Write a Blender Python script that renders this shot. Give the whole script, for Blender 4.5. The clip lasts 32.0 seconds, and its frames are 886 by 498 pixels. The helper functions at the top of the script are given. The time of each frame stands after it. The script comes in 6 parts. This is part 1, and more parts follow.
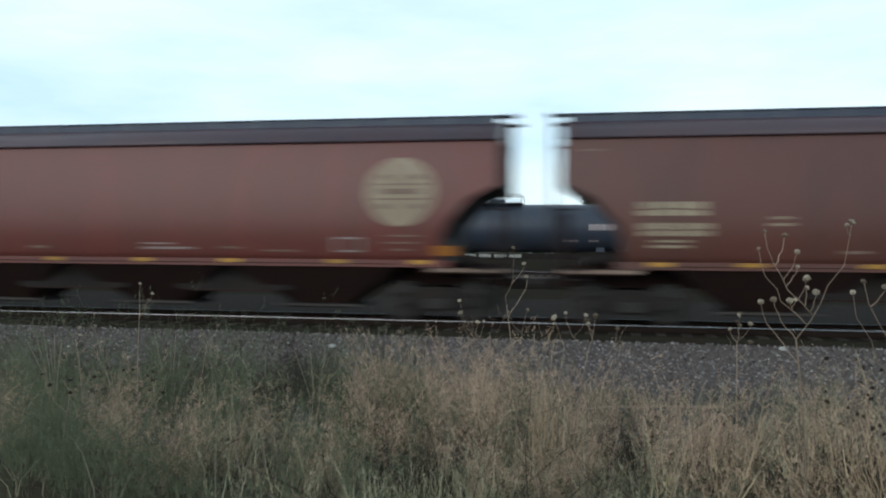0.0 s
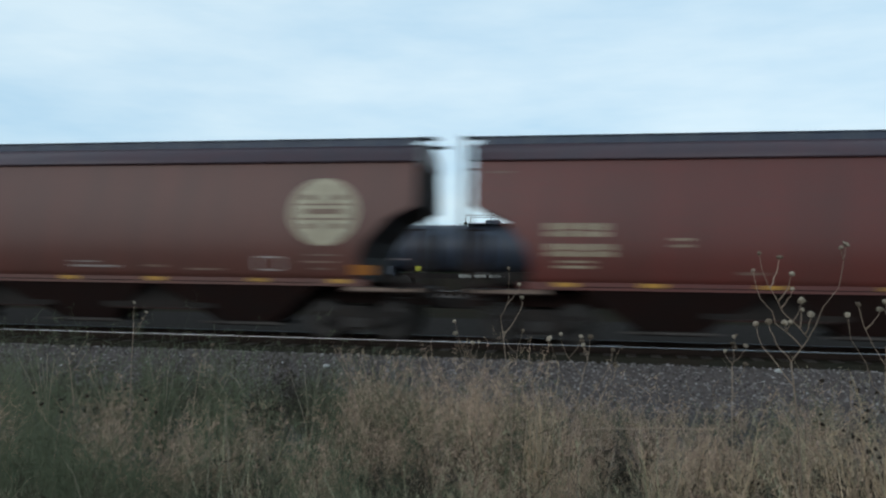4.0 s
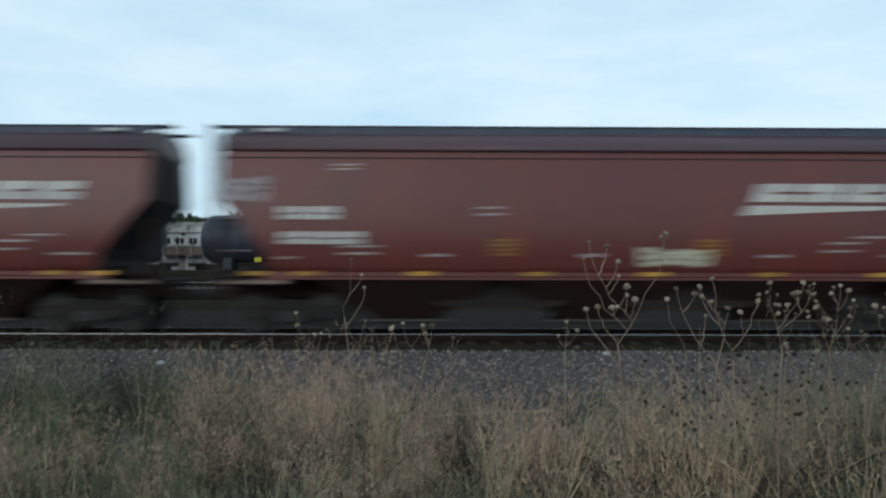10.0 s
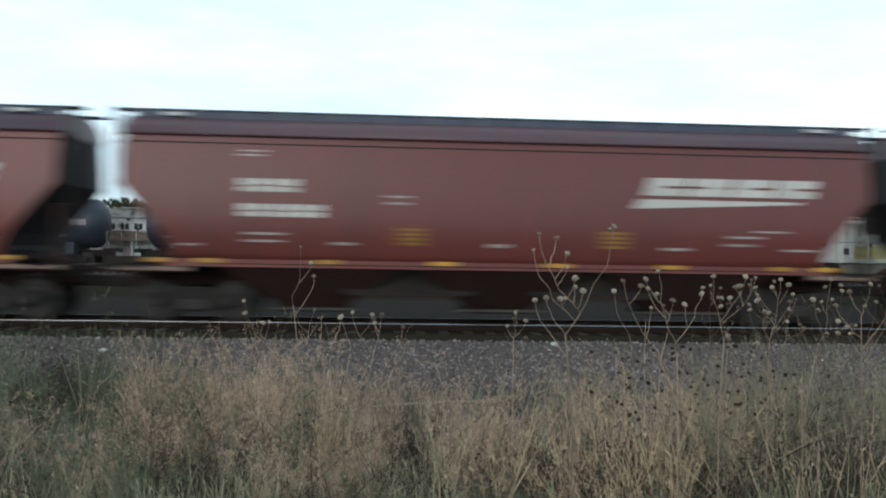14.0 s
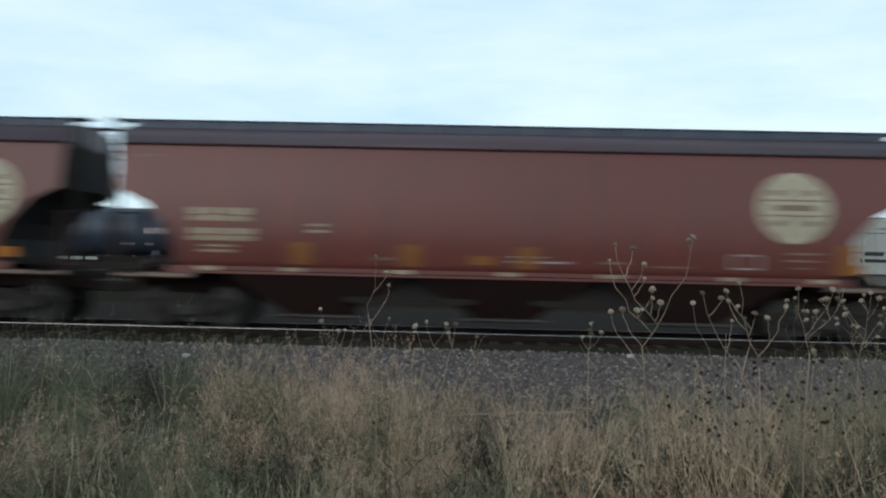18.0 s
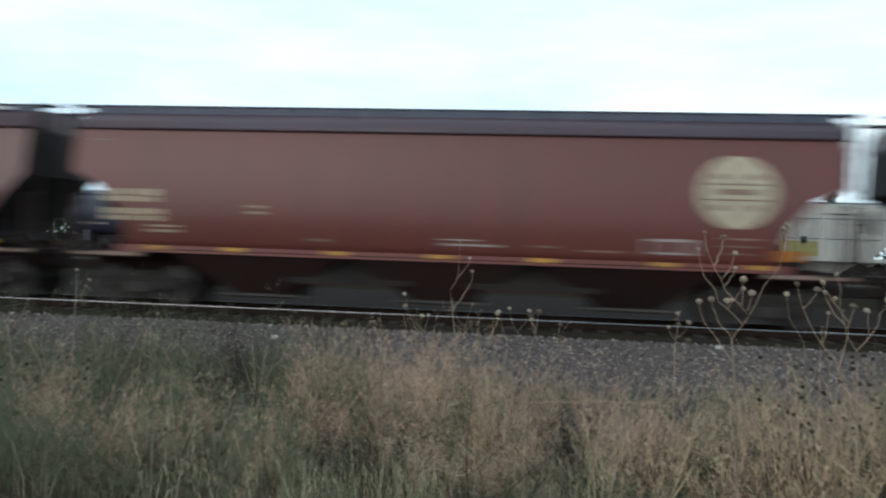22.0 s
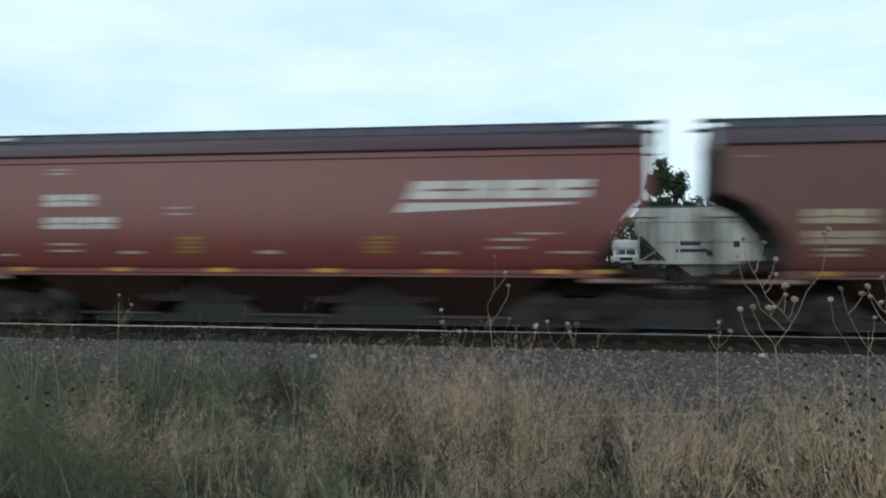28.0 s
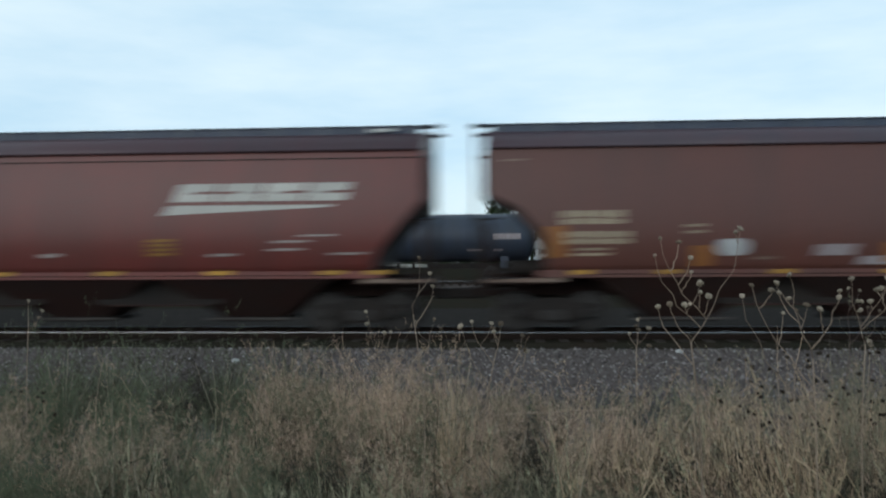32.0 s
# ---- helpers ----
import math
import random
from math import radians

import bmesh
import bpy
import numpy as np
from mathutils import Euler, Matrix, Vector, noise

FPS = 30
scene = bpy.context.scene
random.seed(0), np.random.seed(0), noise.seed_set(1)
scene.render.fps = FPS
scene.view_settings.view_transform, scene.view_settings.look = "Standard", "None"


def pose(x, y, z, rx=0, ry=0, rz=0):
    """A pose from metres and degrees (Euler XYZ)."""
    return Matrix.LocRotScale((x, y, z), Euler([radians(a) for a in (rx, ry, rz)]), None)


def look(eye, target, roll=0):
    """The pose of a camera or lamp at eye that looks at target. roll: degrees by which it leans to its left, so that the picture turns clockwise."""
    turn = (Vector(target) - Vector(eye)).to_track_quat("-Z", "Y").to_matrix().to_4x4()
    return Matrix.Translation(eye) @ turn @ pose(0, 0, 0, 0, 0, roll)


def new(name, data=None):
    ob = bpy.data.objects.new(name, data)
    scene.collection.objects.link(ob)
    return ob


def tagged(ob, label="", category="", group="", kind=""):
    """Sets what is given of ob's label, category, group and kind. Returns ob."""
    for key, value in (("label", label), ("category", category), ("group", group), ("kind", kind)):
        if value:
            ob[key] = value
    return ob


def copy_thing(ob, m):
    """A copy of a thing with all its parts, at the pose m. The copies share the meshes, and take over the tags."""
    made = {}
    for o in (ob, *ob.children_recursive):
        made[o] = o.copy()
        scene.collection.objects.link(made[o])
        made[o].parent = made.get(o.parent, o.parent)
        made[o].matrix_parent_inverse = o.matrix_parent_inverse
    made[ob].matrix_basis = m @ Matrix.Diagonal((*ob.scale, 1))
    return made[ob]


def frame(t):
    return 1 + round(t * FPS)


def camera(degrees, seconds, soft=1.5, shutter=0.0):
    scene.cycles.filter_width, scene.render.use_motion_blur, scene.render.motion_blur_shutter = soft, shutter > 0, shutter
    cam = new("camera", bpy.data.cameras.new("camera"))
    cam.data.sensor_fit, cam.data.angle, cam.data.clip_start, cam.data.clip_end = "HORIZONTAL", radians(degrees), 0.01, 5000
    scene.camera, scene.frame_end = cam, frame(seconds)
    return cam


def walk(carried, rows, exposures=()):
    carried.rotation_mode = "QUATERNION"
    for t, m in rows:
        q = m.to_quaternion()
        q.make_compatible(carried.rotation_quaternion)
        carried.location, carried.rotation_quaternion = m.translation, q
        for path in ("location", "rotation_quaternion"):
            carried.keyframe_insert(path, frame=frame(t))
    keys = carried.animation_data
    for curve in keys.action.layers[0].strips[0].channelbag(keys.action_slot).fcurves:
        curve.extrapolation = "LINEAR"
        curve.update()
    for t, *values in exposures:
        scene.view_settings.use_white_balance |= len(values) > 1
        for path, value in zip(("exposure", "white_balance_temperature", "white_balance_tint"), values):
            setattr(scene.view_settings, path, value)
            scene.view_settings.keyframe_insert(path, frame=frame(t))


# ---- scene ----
# One stretch of main line seen from a grassy bank; z = 0 is the top of the near rail, x runs along the track, y away from the bank.
EYE = Vector((0.0, 0.0, 1.645))
RAIL_Y = 19.22              # near rail of the main line
TRACK_Y = RAIL_Y + 0.75     # middle of the main line
YARD_Y = 52.0               # middle of the siding behind
YARD_Z = 0.4

cam = camera(56.4, 32.0, soft=2.1, shutter=0.85)


def aim(yaw, pitch, roll):
    a, b = radians(yaw), radians(pitch)
    way = Vector((-math.sin(a) * math.cos(b), math.cos(a) * math.cos(b), math.sin(b)))
    return look(EYE, EYE + way, roll)


# seconds, yaw to the left, pitch up, roll
PATH = [
    (0, 10.66, 0.12, 0.44),
    (0.5, 10.55, 0.13, 0.25),
    (1, 10.66, 0.18, 0.48),
    (1.5, 10.51, -0.10, 0.61),
    (2, 10.54, -0.59, 0.70),
    (2.5, 11.62, 0.34, 1.31),
    (4.5, 8.66, 1.92, -0.09),
    (5, 5.31, 2.35, -0.60),
    (5.5, -0.03, 0.31, -0.19),
    (6, -7.51, -0.91, 0.08),
    (6.5, -11.90, -0.95, -0.07),
    (7, -11.28, -0.90, 0.50),
    (7.5, -11.77, -0.60, 0.07),
    (8, -10.53, -0.49, -0.05),
    (8.5, -8.96, -0.22, -0.42),
    (9, -7.38, 0.28, -0.47),
    (9.5, -3.04, 1.76, 0.35),
    (10, -0.57, 0.95, 0.17),
    (10.5, 0.49, 0.28, 0.44),
    (11, 0.68, -0.08, 0.57),
    (11.5, 0.11, 0.28, 0.67),
    (12, 0.24, 0.02, 0.35),
    (12.5, -1.04, -0.33, 0.78),
    (13, -3.00, -1.10, 0.49),
    (13.5, -3.73, 0.25, 0.78),
    (15.5, -4.33, 0.29, 0.94),
    (16, -1.97, 0.55, 1.17),
    (16.5, 0.88, 0.81, 1.98),
    (17, 1.41, 1.20, 1.96),
    (17.5, 1.52, 0.96, 1.57),
    (18, 1.16, 0.85, 1.29),
    (18.5, 0.82, 0.34, 1.48),
    (19, 0.91, 0.69, 1.54),
    (19.5, 3.90, 1.31, 0.52),
    (20, 5.81, 0.84, 0.35),
    (20.5, 6.37, 0.14, 0.17),
    (21, 6.39, 0.60, -1.72),
    (21.5, 4.42, -0.08, 0.50),
    (22, 6.93, -0.26, 1.89),
    (22.5, 8.37, 1.34, 1.57),
    (23, 6.38, 3.10, 2.68),
    (23.5, 3.02, 0.54, 0.03),
    (24, 3.00, 2.42, 1.90),
    (24.5, 0.69, 1.59, 1.83),
    (25, 2.00, 1.63, 1.72),
    (25.5, 4.95, 0.91, 0.74),
    (26, 6.79, 1.50, 0.63),
    (26.5, 8.50, 0.83, 0.54),
    (28.5, 9.40, 0.70, 0.15),
    (29, 8.54, 0.09, -0.17),
    (29.5, 6.16, -0.97, -0.64),
    (30, 5.52, 0.15, -0.18),
    (30.5, 4.81, 0.57, -0.35),
    (31, 4.18, 0.49, -0.22),
    (31.5, 4.59, 1.76, -0.80),
    (32, 4.14, 0.83, -0.35),
]
# seconds, stops, kelvin, tint
EXPOSURES = [(0, 0.12, 6270, 10), (2, 0.2, 6290, 10), (2.5, 0.12, 6260, 10), (4.5, -0.28, 6050, 10), (5, -0.28, 6030, 10), (6, 0.32, 6350, 12), (7, 0.43, 6290, 10),
             (8, 0.47, 6290, 11), (9, 0.12, 6320, 10), (10, -0.2, 6090, 9), (11, 0.14, 6290, 10), (12, 0.24, 6310, 10), (13, 0.42, 6310, 10), (13.5, 0.35, 6340, 11),
             (16, 0.16, 6340, 11), (17, -0.1, 6150, 10), (18, -0.05, 6230, 10), (20, -0.12, 6170, 10), (21, 0.08, 6260, 10), (22, 0.25, 6370, 12), (23, -0.42, 5980, 10),
             (24, -0.2, 6120, 10), (25, -0.2, 6100, 10), (26, -0.08, 6130, 10), (29, 0.08, 6220, 10), (30, 0.28, 6370, 10), (31, 0.2, 6270, 10), (32, -0.15, 6150, 10)]
walk(cam, [(t, aim(a, b, c)) for t, a, b, c in PATH], EXPOSURES)

# ---- light: an overcast evening sky, a broad weak sun behind the bank ----
SUN_AZ, SUN_EL = 205.0, 24.0
world = bpy.data.worlds.new("evening_sky")
scene.world = world
world.use_nodes = True
wt = world.node_tree
wt.nodes.clear()


def wnode(kind, **values):
    n = wt.nodes.new(kind)
    for k, v in values.items():
        n.inputs[k].default_value = v
    return n


sky = wt.nodes.new("ShaderNodeTexSky")
sky.sky_type = "NISHITA"
sky.sun_disc = False
sky.sun_elevation = radians(SUN_EL)
sky.sun_rotation = radians(SUN_AZ)
sky.air_density, sky.dust_density, sky.ozone_density = 1.0, 1.5, 1.5
coord = wt.nodes.new("ShaderNodeTexCoord")
stretch = wt.nodes.new("ShaderNodeMapping")
stretch.inputs["Scale"].default_value = (1.6, 1.6, 7.0)
stretch.inputs["Rotation"].default_value = (0.12, 0.05, 0.3)
cloud = wnode("ShaderNodeTexNoise", Scale=1.5, Detail=5.0, Roughness=0.55)
ramp = wt.nodes.new("ShaderNodeValToRGB")
ramp.color_ramp.elements[0].position, ramp.color_ramp.elements[0].color = 0.30, (6.6, 9.3, 10.9, 1)
ramp.color_ramp.elements[1].position, ramp.color_ramp.elements[1].color = 0.62, (9.8, 11.6, 12.0, 1)
veil = wt.nodes.new("ShaderNodeMix")
veil.data_type = "RGBA"
veil.inputs[0].default_value = 0.82
back = wnode("ShaderNodeBackground", Strength=0.1)
wout = wt.nodes.new("ShaderNodeOutputWorld")
wt.links.new(coord.outputs["Generated"], stretch.inputs["Vector"])
wt.links.new(stretch.outputs["Vector"], cloud.inputs["Vector"])
wt.links.new(cloud.outputs["Fac"], ramp.inputs["Fac"])
wt.links.new(sky.outputs["Color"], veil.inputs[6])
wt.links.new(ramp.outputs["Color"], veil.inputs[7])
rise = wt.nodes.new("ShaderNodeSeparateXYZ")
wt.links.new(coord.outputs["Generated"], rise.inputs[0])
dusk = wt.nodes.new("ShaderNodeMapRange")
dusk.interpolation_type = "SMOOTHSTEP"
for k, v in (("From Min", 0.28), ("From Max", 0.85), ("To Min", 1.0), ("To Max", 0.62)):
    dusk.inputs[k].default_value = v
wt.links.new(rise.outputs["Z"], dusk.inputs["Value"])
dim = wt.nodes.new("ShaderNodeVectorMath")
dim.operation = "SCALE"
wt.links.new(veil.outputs[2], dim.inputs[0])
wt.links.new(dusk.outputs[0], dim.inputs["Scale"])
wt.links.new(dim.outputs["Vector"], back.inputs["Color"])
wt.links.new(back.outputs["Background"], wout.inputs["Surface"])

sun = new("sun", bpy.data.lights.new("sun", "SUN"))
sun.data.energy, sun.data.angle, sun.data.color = 0.5, radians(40), (1.0, 0.93, 0.85)
az, el = radians(SUN_AZ), radians(SUN_EL)
sun_from = Vector((math.sin(az) * math.cos(el), math.cos(az) * math.cos(el), math.sin(el)))
sun.matrix_world = look(sun_from * 100, (0, 0, 0))

# ---- materials ----


def material(name, colour, rough=0.7, metal=0.0, second=None, scale=3.0, amount=0.5, stretch_xyz=(1, 1, 1),
             grain=None, grain_scale=40.0, bump=0.0, bump_scale=60.0, vary=0.0, island=0.0, hue=0.0, world_space=False):
    """Paint, earth or metal: a base colour, broad stains towards a second colour, fine grain, relief, and change from piece to piece."""
    m = bpy.data.materials.new(name)
    m.use_nodes = True
    nt = m.node_tree
    bsdf = nt.nodes["Principled BSDF"]
    bsdf.inputs["Roughness"].default_value, bsdf.inputs["Metallic"].default_value = rough, metal
    bsdf.inputs["Specular IOR Level"].default_value = 0.0 if rough >= 0.95 else 0.08 if rough >= 0.85 else 0.2 if rough >= 0.74 else 0.5
    tc = nt.nodes.new("ShaderNodeTexCoord")
    if world_space:
        geo = nt.nodes.new("ShaderNodeNewGeometry")
        source = geo.outputs["Position"]
    else:
        source = tc.outputs["Object"]
    mp = nt.nodes.new("ShaderNodeMapping")
    mp.inputs["Scale"].default_value = stretch_xyz
    info = nt.nodes.new("ShaderNodeObjectInfo")
    nt.links.new(source, mp.inputs["Vector"])
    if not world_space:
        shift = nt.nodes.new("ShaderNodeVectorMath")
        shift.operation = "SCALE"
        shift.inputs[0].default_value = (37.0, 19.0, 53.0)
        nt.links.new(info.outputs["Random"], shift.inputs["Scale"])
        nt.links.new(shift.outputs["Vector"], mp.inputs["Location"])
    broad = nt.nodes.new("ShaderNodeTexNoise")
    broad.inputs["Scale"].default_value, broad.inputs["Detail"].default_value = scale, 6.0
    broad.inputs["Roughness"].default_value = 0.62
    nt.links.new(mp.outputs["Vector"], broad.inputs["Vector"])
    fine = nt.nodes.new("ShaderNodeTexNoise")
    fine.inputs["Scale"].default_value, fine.inputs["Detail"].default_value = grain_scale, 4.0
    nt.links.new(source, fine.inputs["Vector"])

    def mix(fac, a, b, low=0.35, high=0.7, top=1.0):
        limit = nt.nodes.new("ShaderNodeMapRange")
        limit.inputs["From Min"].default_value, limit.inputs["From Max"].default_value = low, high
        limit.inputs["To Max"].default_value = top
        nt.links.new(fac, limit.inputs["Value"])
        mx = nt.nodes.new("ShaderNodeMix")
        mx.data_type = "RGBA"
        nt.links.new(limit.outputs[0], mx.inputs[0])
        for slot, value in ((6, a), (7, b)):
            if isinstance(value, tuple):
                mx.inputs[slot].default_value = (*value, 1)
            else:
                nt.links.new(value, mx.inputs[slot])
        return mx.outputs[2]

    out = mix(broad.outputs["Fac"], colour, second or tuple(c * 0.7 for c in colour), top=amount)
    out = mix(fine.outputs["Fac"], out, grain or tuple(c * 0.6 for c in colour), top=0.35)
    if vary or island or hue:
        hsv = nt.nodes.new("ShaderNodeHueSaturation")
        if island:
            geo2 = nt.nodes.new("ShaderNodeNewGeometry")
            rnd = geo2.outputs["Random Per Island"]
        else:
            rnd = info.outputs["Random"]
        span = nt.nodes.new("ShaderNodeMapRange")
        span.inputs["To Min"].default_value, span.inputs["To Max"].default_value = 1 - (island or vary), 1 + (island or vary)
        nt.links.new(rnd, span.inputs["Value"])
        nt.links.new(span.outputs[0], hsv.inputs["Value"])
        if hue:
            turn = nt.nodes.new("ShaderNodeMapRange")
            turn.inputs["To Min"].default_value, turn.inputs["To Max"].default_value = 0.5 - hue, 0.5 + hue
            wob = nt.nodes.new("ShaderNodeMath")
            wob.operation = "FRACT"
            many = nt.nodes.new("ShaderNodeMath")
            many.operation = "MULTIPLY"
            many.inputs[1].default_value = 7.31
            nt.links.new(rnd, many.inputs[0])
            nt.links.new(many.outputs[0], wob.inputs[0])
            nt.links.new(wob.outputs[0], turn.inputs["Value"])
            nt.links.new(turn.outputs[0], hsv.inputs["Hue"])
        nt.links.new(out, hsv.inputs["Color"])
        out = hsv.outputs["Color"]
    nt.links.new(out, bsdf.inputs["Base Color"])
    if bump:
        rough_noise = nt.nodes.new("ShaderNodeTexNoise")
        rough_noise.inputs["Scale"].default_value, rough_noise.inputs["Detail"].default_value = bump_scale, 5.0
        nt.links.new(source, rough_noise.inputs["Vector"])
        bp = nt.nodes.new("ShaderNodeBump")
        bp.inputs["Strength"].default_value, bp.inputs["Distance"].default_value = bump, 0.02
        nt.links.new(rough_noise.outputs["Fac"], bp.inputs["Height"])
        nt.links.new(bp.outputs["Normal"], bsdf.inputs["Normal"])
    return m


M_RED = material("mineral_red_paint", (0.186, 0.038, 0.031), 0.38, second=(0.120, 0.036, 0.031), scale=1.1, amount=0.8,
                 stretch_xyz=(1.6, 1.6, 0.16), grain=(0.096, 0.053, 0.043), grain_scale=9.0, bump=0.06, bump_scale=3.0, vary=0.13)
M_CLEAN = material("glossy_clean_red_paint", (0.098, 0.024, 0.017), 0.22, second=(0.062, 0.020, 0.016), scale=1.1, amount=0.6,
                   stretch_xyz=(1.6, 1.6, 0.16), grain=(0.062, 0.025, 0.02), grain_scale=9.0, bump=0.02, bump_scale=3.0)
M_BROWN = material("browned_mineral_red_paint", (0.168, 0.039, 0.031), 0.40, second=(0.112, 0.037, 0.030), scale=1.1, amount=0.8,
                   stretch_xyz=(1.6, 1.6, 0.16), grain=(0.096, 0.056, 0.043), grain_scale=9.0, bump=0.06, bump_scale=3.0, vary=0.13)
M_DULL = material("dull_browned_red_paint", (0.140, 0.049, 0.036), 0.42, second=(0.094, 0.043, 0.034), scale=1.1, amount=0.8,
                 stretch_xyz=(1.4, 1.4, 0.16), grain_scale=18.0)
# both roof reds have the sky's bluish reflection mixed into the colour
M_BLUEROOF = material("slate_stained_red_roof", (0.094, 0.052, 0.064), 0.42, second=(0.058, 0.054, 0.071), scale=1.5, amount=0.8, grain_scale=18.0)
M_ROOF = material("weathered_red_roof", (0.107, 0.050, 0.060), 0.42, second=(0.073, 0.058, 0.071), scale=1.5, amount=0.8,
                  stretch_xyz=(1.5, 0.3, 0.3), grain_scale=12.0, bump=0.05, bump_scale=4.0, vary=0.12)
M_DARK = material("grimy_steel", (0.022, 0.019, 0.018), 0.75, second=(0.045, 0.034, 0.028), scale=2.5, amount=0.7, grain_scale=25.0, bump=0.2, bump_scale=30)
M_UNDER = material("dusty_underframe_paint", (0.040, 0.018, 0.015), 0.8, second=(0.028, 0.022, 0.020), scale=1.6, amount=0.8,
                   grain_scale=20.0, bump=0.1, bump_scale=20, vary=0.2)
M_GRATE = material("galvanised_walkway", (0.085, 0.105, 0.145), 0.6, 0.4, second=(0.03, 0.03, 0.034), scale=4.0, amount=0.7, grain_scale=60.0)
M_DUSTY = material("dusty_steel_edge", (0.10, 0.088, 0.08), 0.8, second=(0.06, 0.05, 0.045), scale=3.0, amount=0.8, grain_scale=25.0)
M_GALV = material("grey_galvanised_bracket", (0.14, 0.155, 0.18), 0.55, 0.3, second=(0.08, 0.09, 0.11), scale=4.0, amount=0.7, grain_scale=40.0)
M_SLATE = material("slate_blue_roof_steel", (0.072, 0.088, 0.130), 0.5, second=(0.04, 0.05, 0.075), scale=2.0, amount=0.7, grain_scale=30.0)
M_WHEEL = material("rolled_wheel_steel", (0.040, 0.034, 0.031), 0.6, 0.3, second=(0.022, 0.019, 0.018), scale=3.0, amount=0.7, grain_scale=30.0)
M_RAILTOP = material("polished_rail_head", (0.27, 0.27, 0.28), 0.14, 1.0, second=(0.18, 0.17, 0.17), scale=3.0, amount=0.4, stretch_xyz=(0.2, 4, 4))
M_RAIL = material("rusty_rail_web", (0.024, 0.017, 0.014), 0.85, 0.2, second=(0.036, 0.023, 0.017), scale=3.0, amount=0.7, grain_scale=40.0, bump=0.2)
M_TIE = material("creosoted_timber", (0.045, 0.036, 0.03), 0.9, second=(0.085, 0.072, 0.06), scale=5.0, amount=0.7, stretch_xyz=(3, 0.4, 3),
                 grain_scale=50.0, bump=0.5, bump_scale=40, vary=0.3)
M_STONE = material("ballast_stone", (0.202, 0.179, 0.174), 0.9, second=(0.113, 0.097, 0.093), scale=8.0, amount=0.7, grain_scale=90.0, island=0.75, hue=0.03)
M_PALESTONE = material("pale_ballast_stone", (0.38, 0.36, 0.35), 0.85, second=(0.24, 0.22, 0.21), scale=8.0, amount=0.6, grain_scale=90.0, island=0.5, hue=0.02)
M_BALLAST = material("packed_ballast", (0.152, 0.127, 0.118), 0.95, second=(0.063, 0.050, 0.046), scale=9.0, amount=0.9, grain=(0.148, 0.143, 0.138),
                     grain_scale=22.0, bump=1.0, bump_scale=18, world_space=True)
# gravel with the shadow under the standing cars put into its colour
M_YARD = material("grey_yard_gravel", (0.042, 0.037, 0.034), 0.95, second=(0.026, 0.022, 0.020), scale=5.0, amount=0.9, grain=(0.062, 0.057, 0.054),
                  grain_scale=20.0, bump=0.8, bump_scale=14, world_space=True)
M_EARTH = material("dry_grassy_earth", (0.060, 0.050, 0.036), 0.95, second=(0.036, 0.036, 0.024), scale=0.35, amount=0.9, grain=(0.11, 0.09, 0.055),
                   grain_scale=12.0, bump=0.6, bump_scale=10, world_space=True)
M_CREAM = material("faded_cream_lettering", (0.52, 0.46, 0.33), 0.6, second=(0.30, 0.24, 0.17), scale=4.0, amount=0.7, grain_scale=30.0, vary=0.12)
M_FADED = material("faded_tan_disc_paint", (0.40, 0.315, 0.215), 0.6, second=(0.27, 0.195, 0.135), scale=3.0, amount=0.7, grain_scale=30.0)
M_WHITE = material("white_lettering", (0.62, 0.60, 0.55), 0.6, second=(0.42, 0.38, 0.34), scale=4.0, amount=0.6, grain_scale=30.0, vary=0.1)
M_FAINT = material("worn_lettering", (0.27, 0.19, 0.145), 0.7, second=(0.15, 0.08, 0.06), scale=6.0, amount=0.7, grain_scale=30.0, vary=0.15)
M_WORN = material("worn_white_lettering", (0.45, 0.40, 0.37), 0.65, second=(0.26, 0.19, 0.17), scale=6.0, amount=0.6, grain_scale=30.0, vary=0.15)
M_YELLOW = material("yellow_reflector", (0.55, 0.29, 0.03), 0.45, second=(0.36, 0.17, 0.03), scale=5.0, amount=0.7, grain_scale=30.0, vary=0.25)
M_OCHRE = material("ochre_patch_paint", (0.32, 0.165, 0.028), 0.6, second=(0.20, 0.095, 0.025), scale=3.0, amount=0.6, grain_scale=25.0, vary=0.1)
M_RUSTY = material("orange_brown_patch_paint", (0.32, 0.122, 0.025), 0.6, second=(0.21, 0.080, 0.026), scale=3.0, amount=0.6, grain_scale=25.0, vary=0.1)
M_CAUTION = material("orange_caution_label", (0.42, 0.15, 0.02), 0.55, second=(0.28, 0.10, 0.02), scale=5.0, amount=0.6, grain_scale=25.0, vary=0.1)
M_SPRAY = material("cream_spray_paint", (0.60, 0.57, 0.42), 0.65, second=(0.42, 0.37, 0.26), scale=3.0, amount=0.8, grain_scale=12.0)
M_SPRAYW = material("white_spray_paint", (0.60, 0.62, 0.62), 0.65, second=(0.33, 0.32, 0.32), scale=2.2, amount=0.9, grain=(0.2, 0.19, 0.2), grain_scale=6.0)
M_SPRAYY = material("olive_spray_paint", (0.36, 0.33, 0.13), 0.65, second=(0.25, 0.21, 0.09), scale=3.0, amount=0.8, grain_scale=9.0)
M_BLUE = material("light_blue_spray_paint", (0.16, 0.38, 0.50), 0.6, second=(0.10, 0.22, 0.34), scale=3.0, amount=0.6, grain_scale=10.0)
M_NAVY = material("blue_spray_paint", (0.05, 0.13, 0.34), 0.6, second=(0.04, 0.08, 0.2), scale=3.0, amount=0.6, grain_scale=10.0)
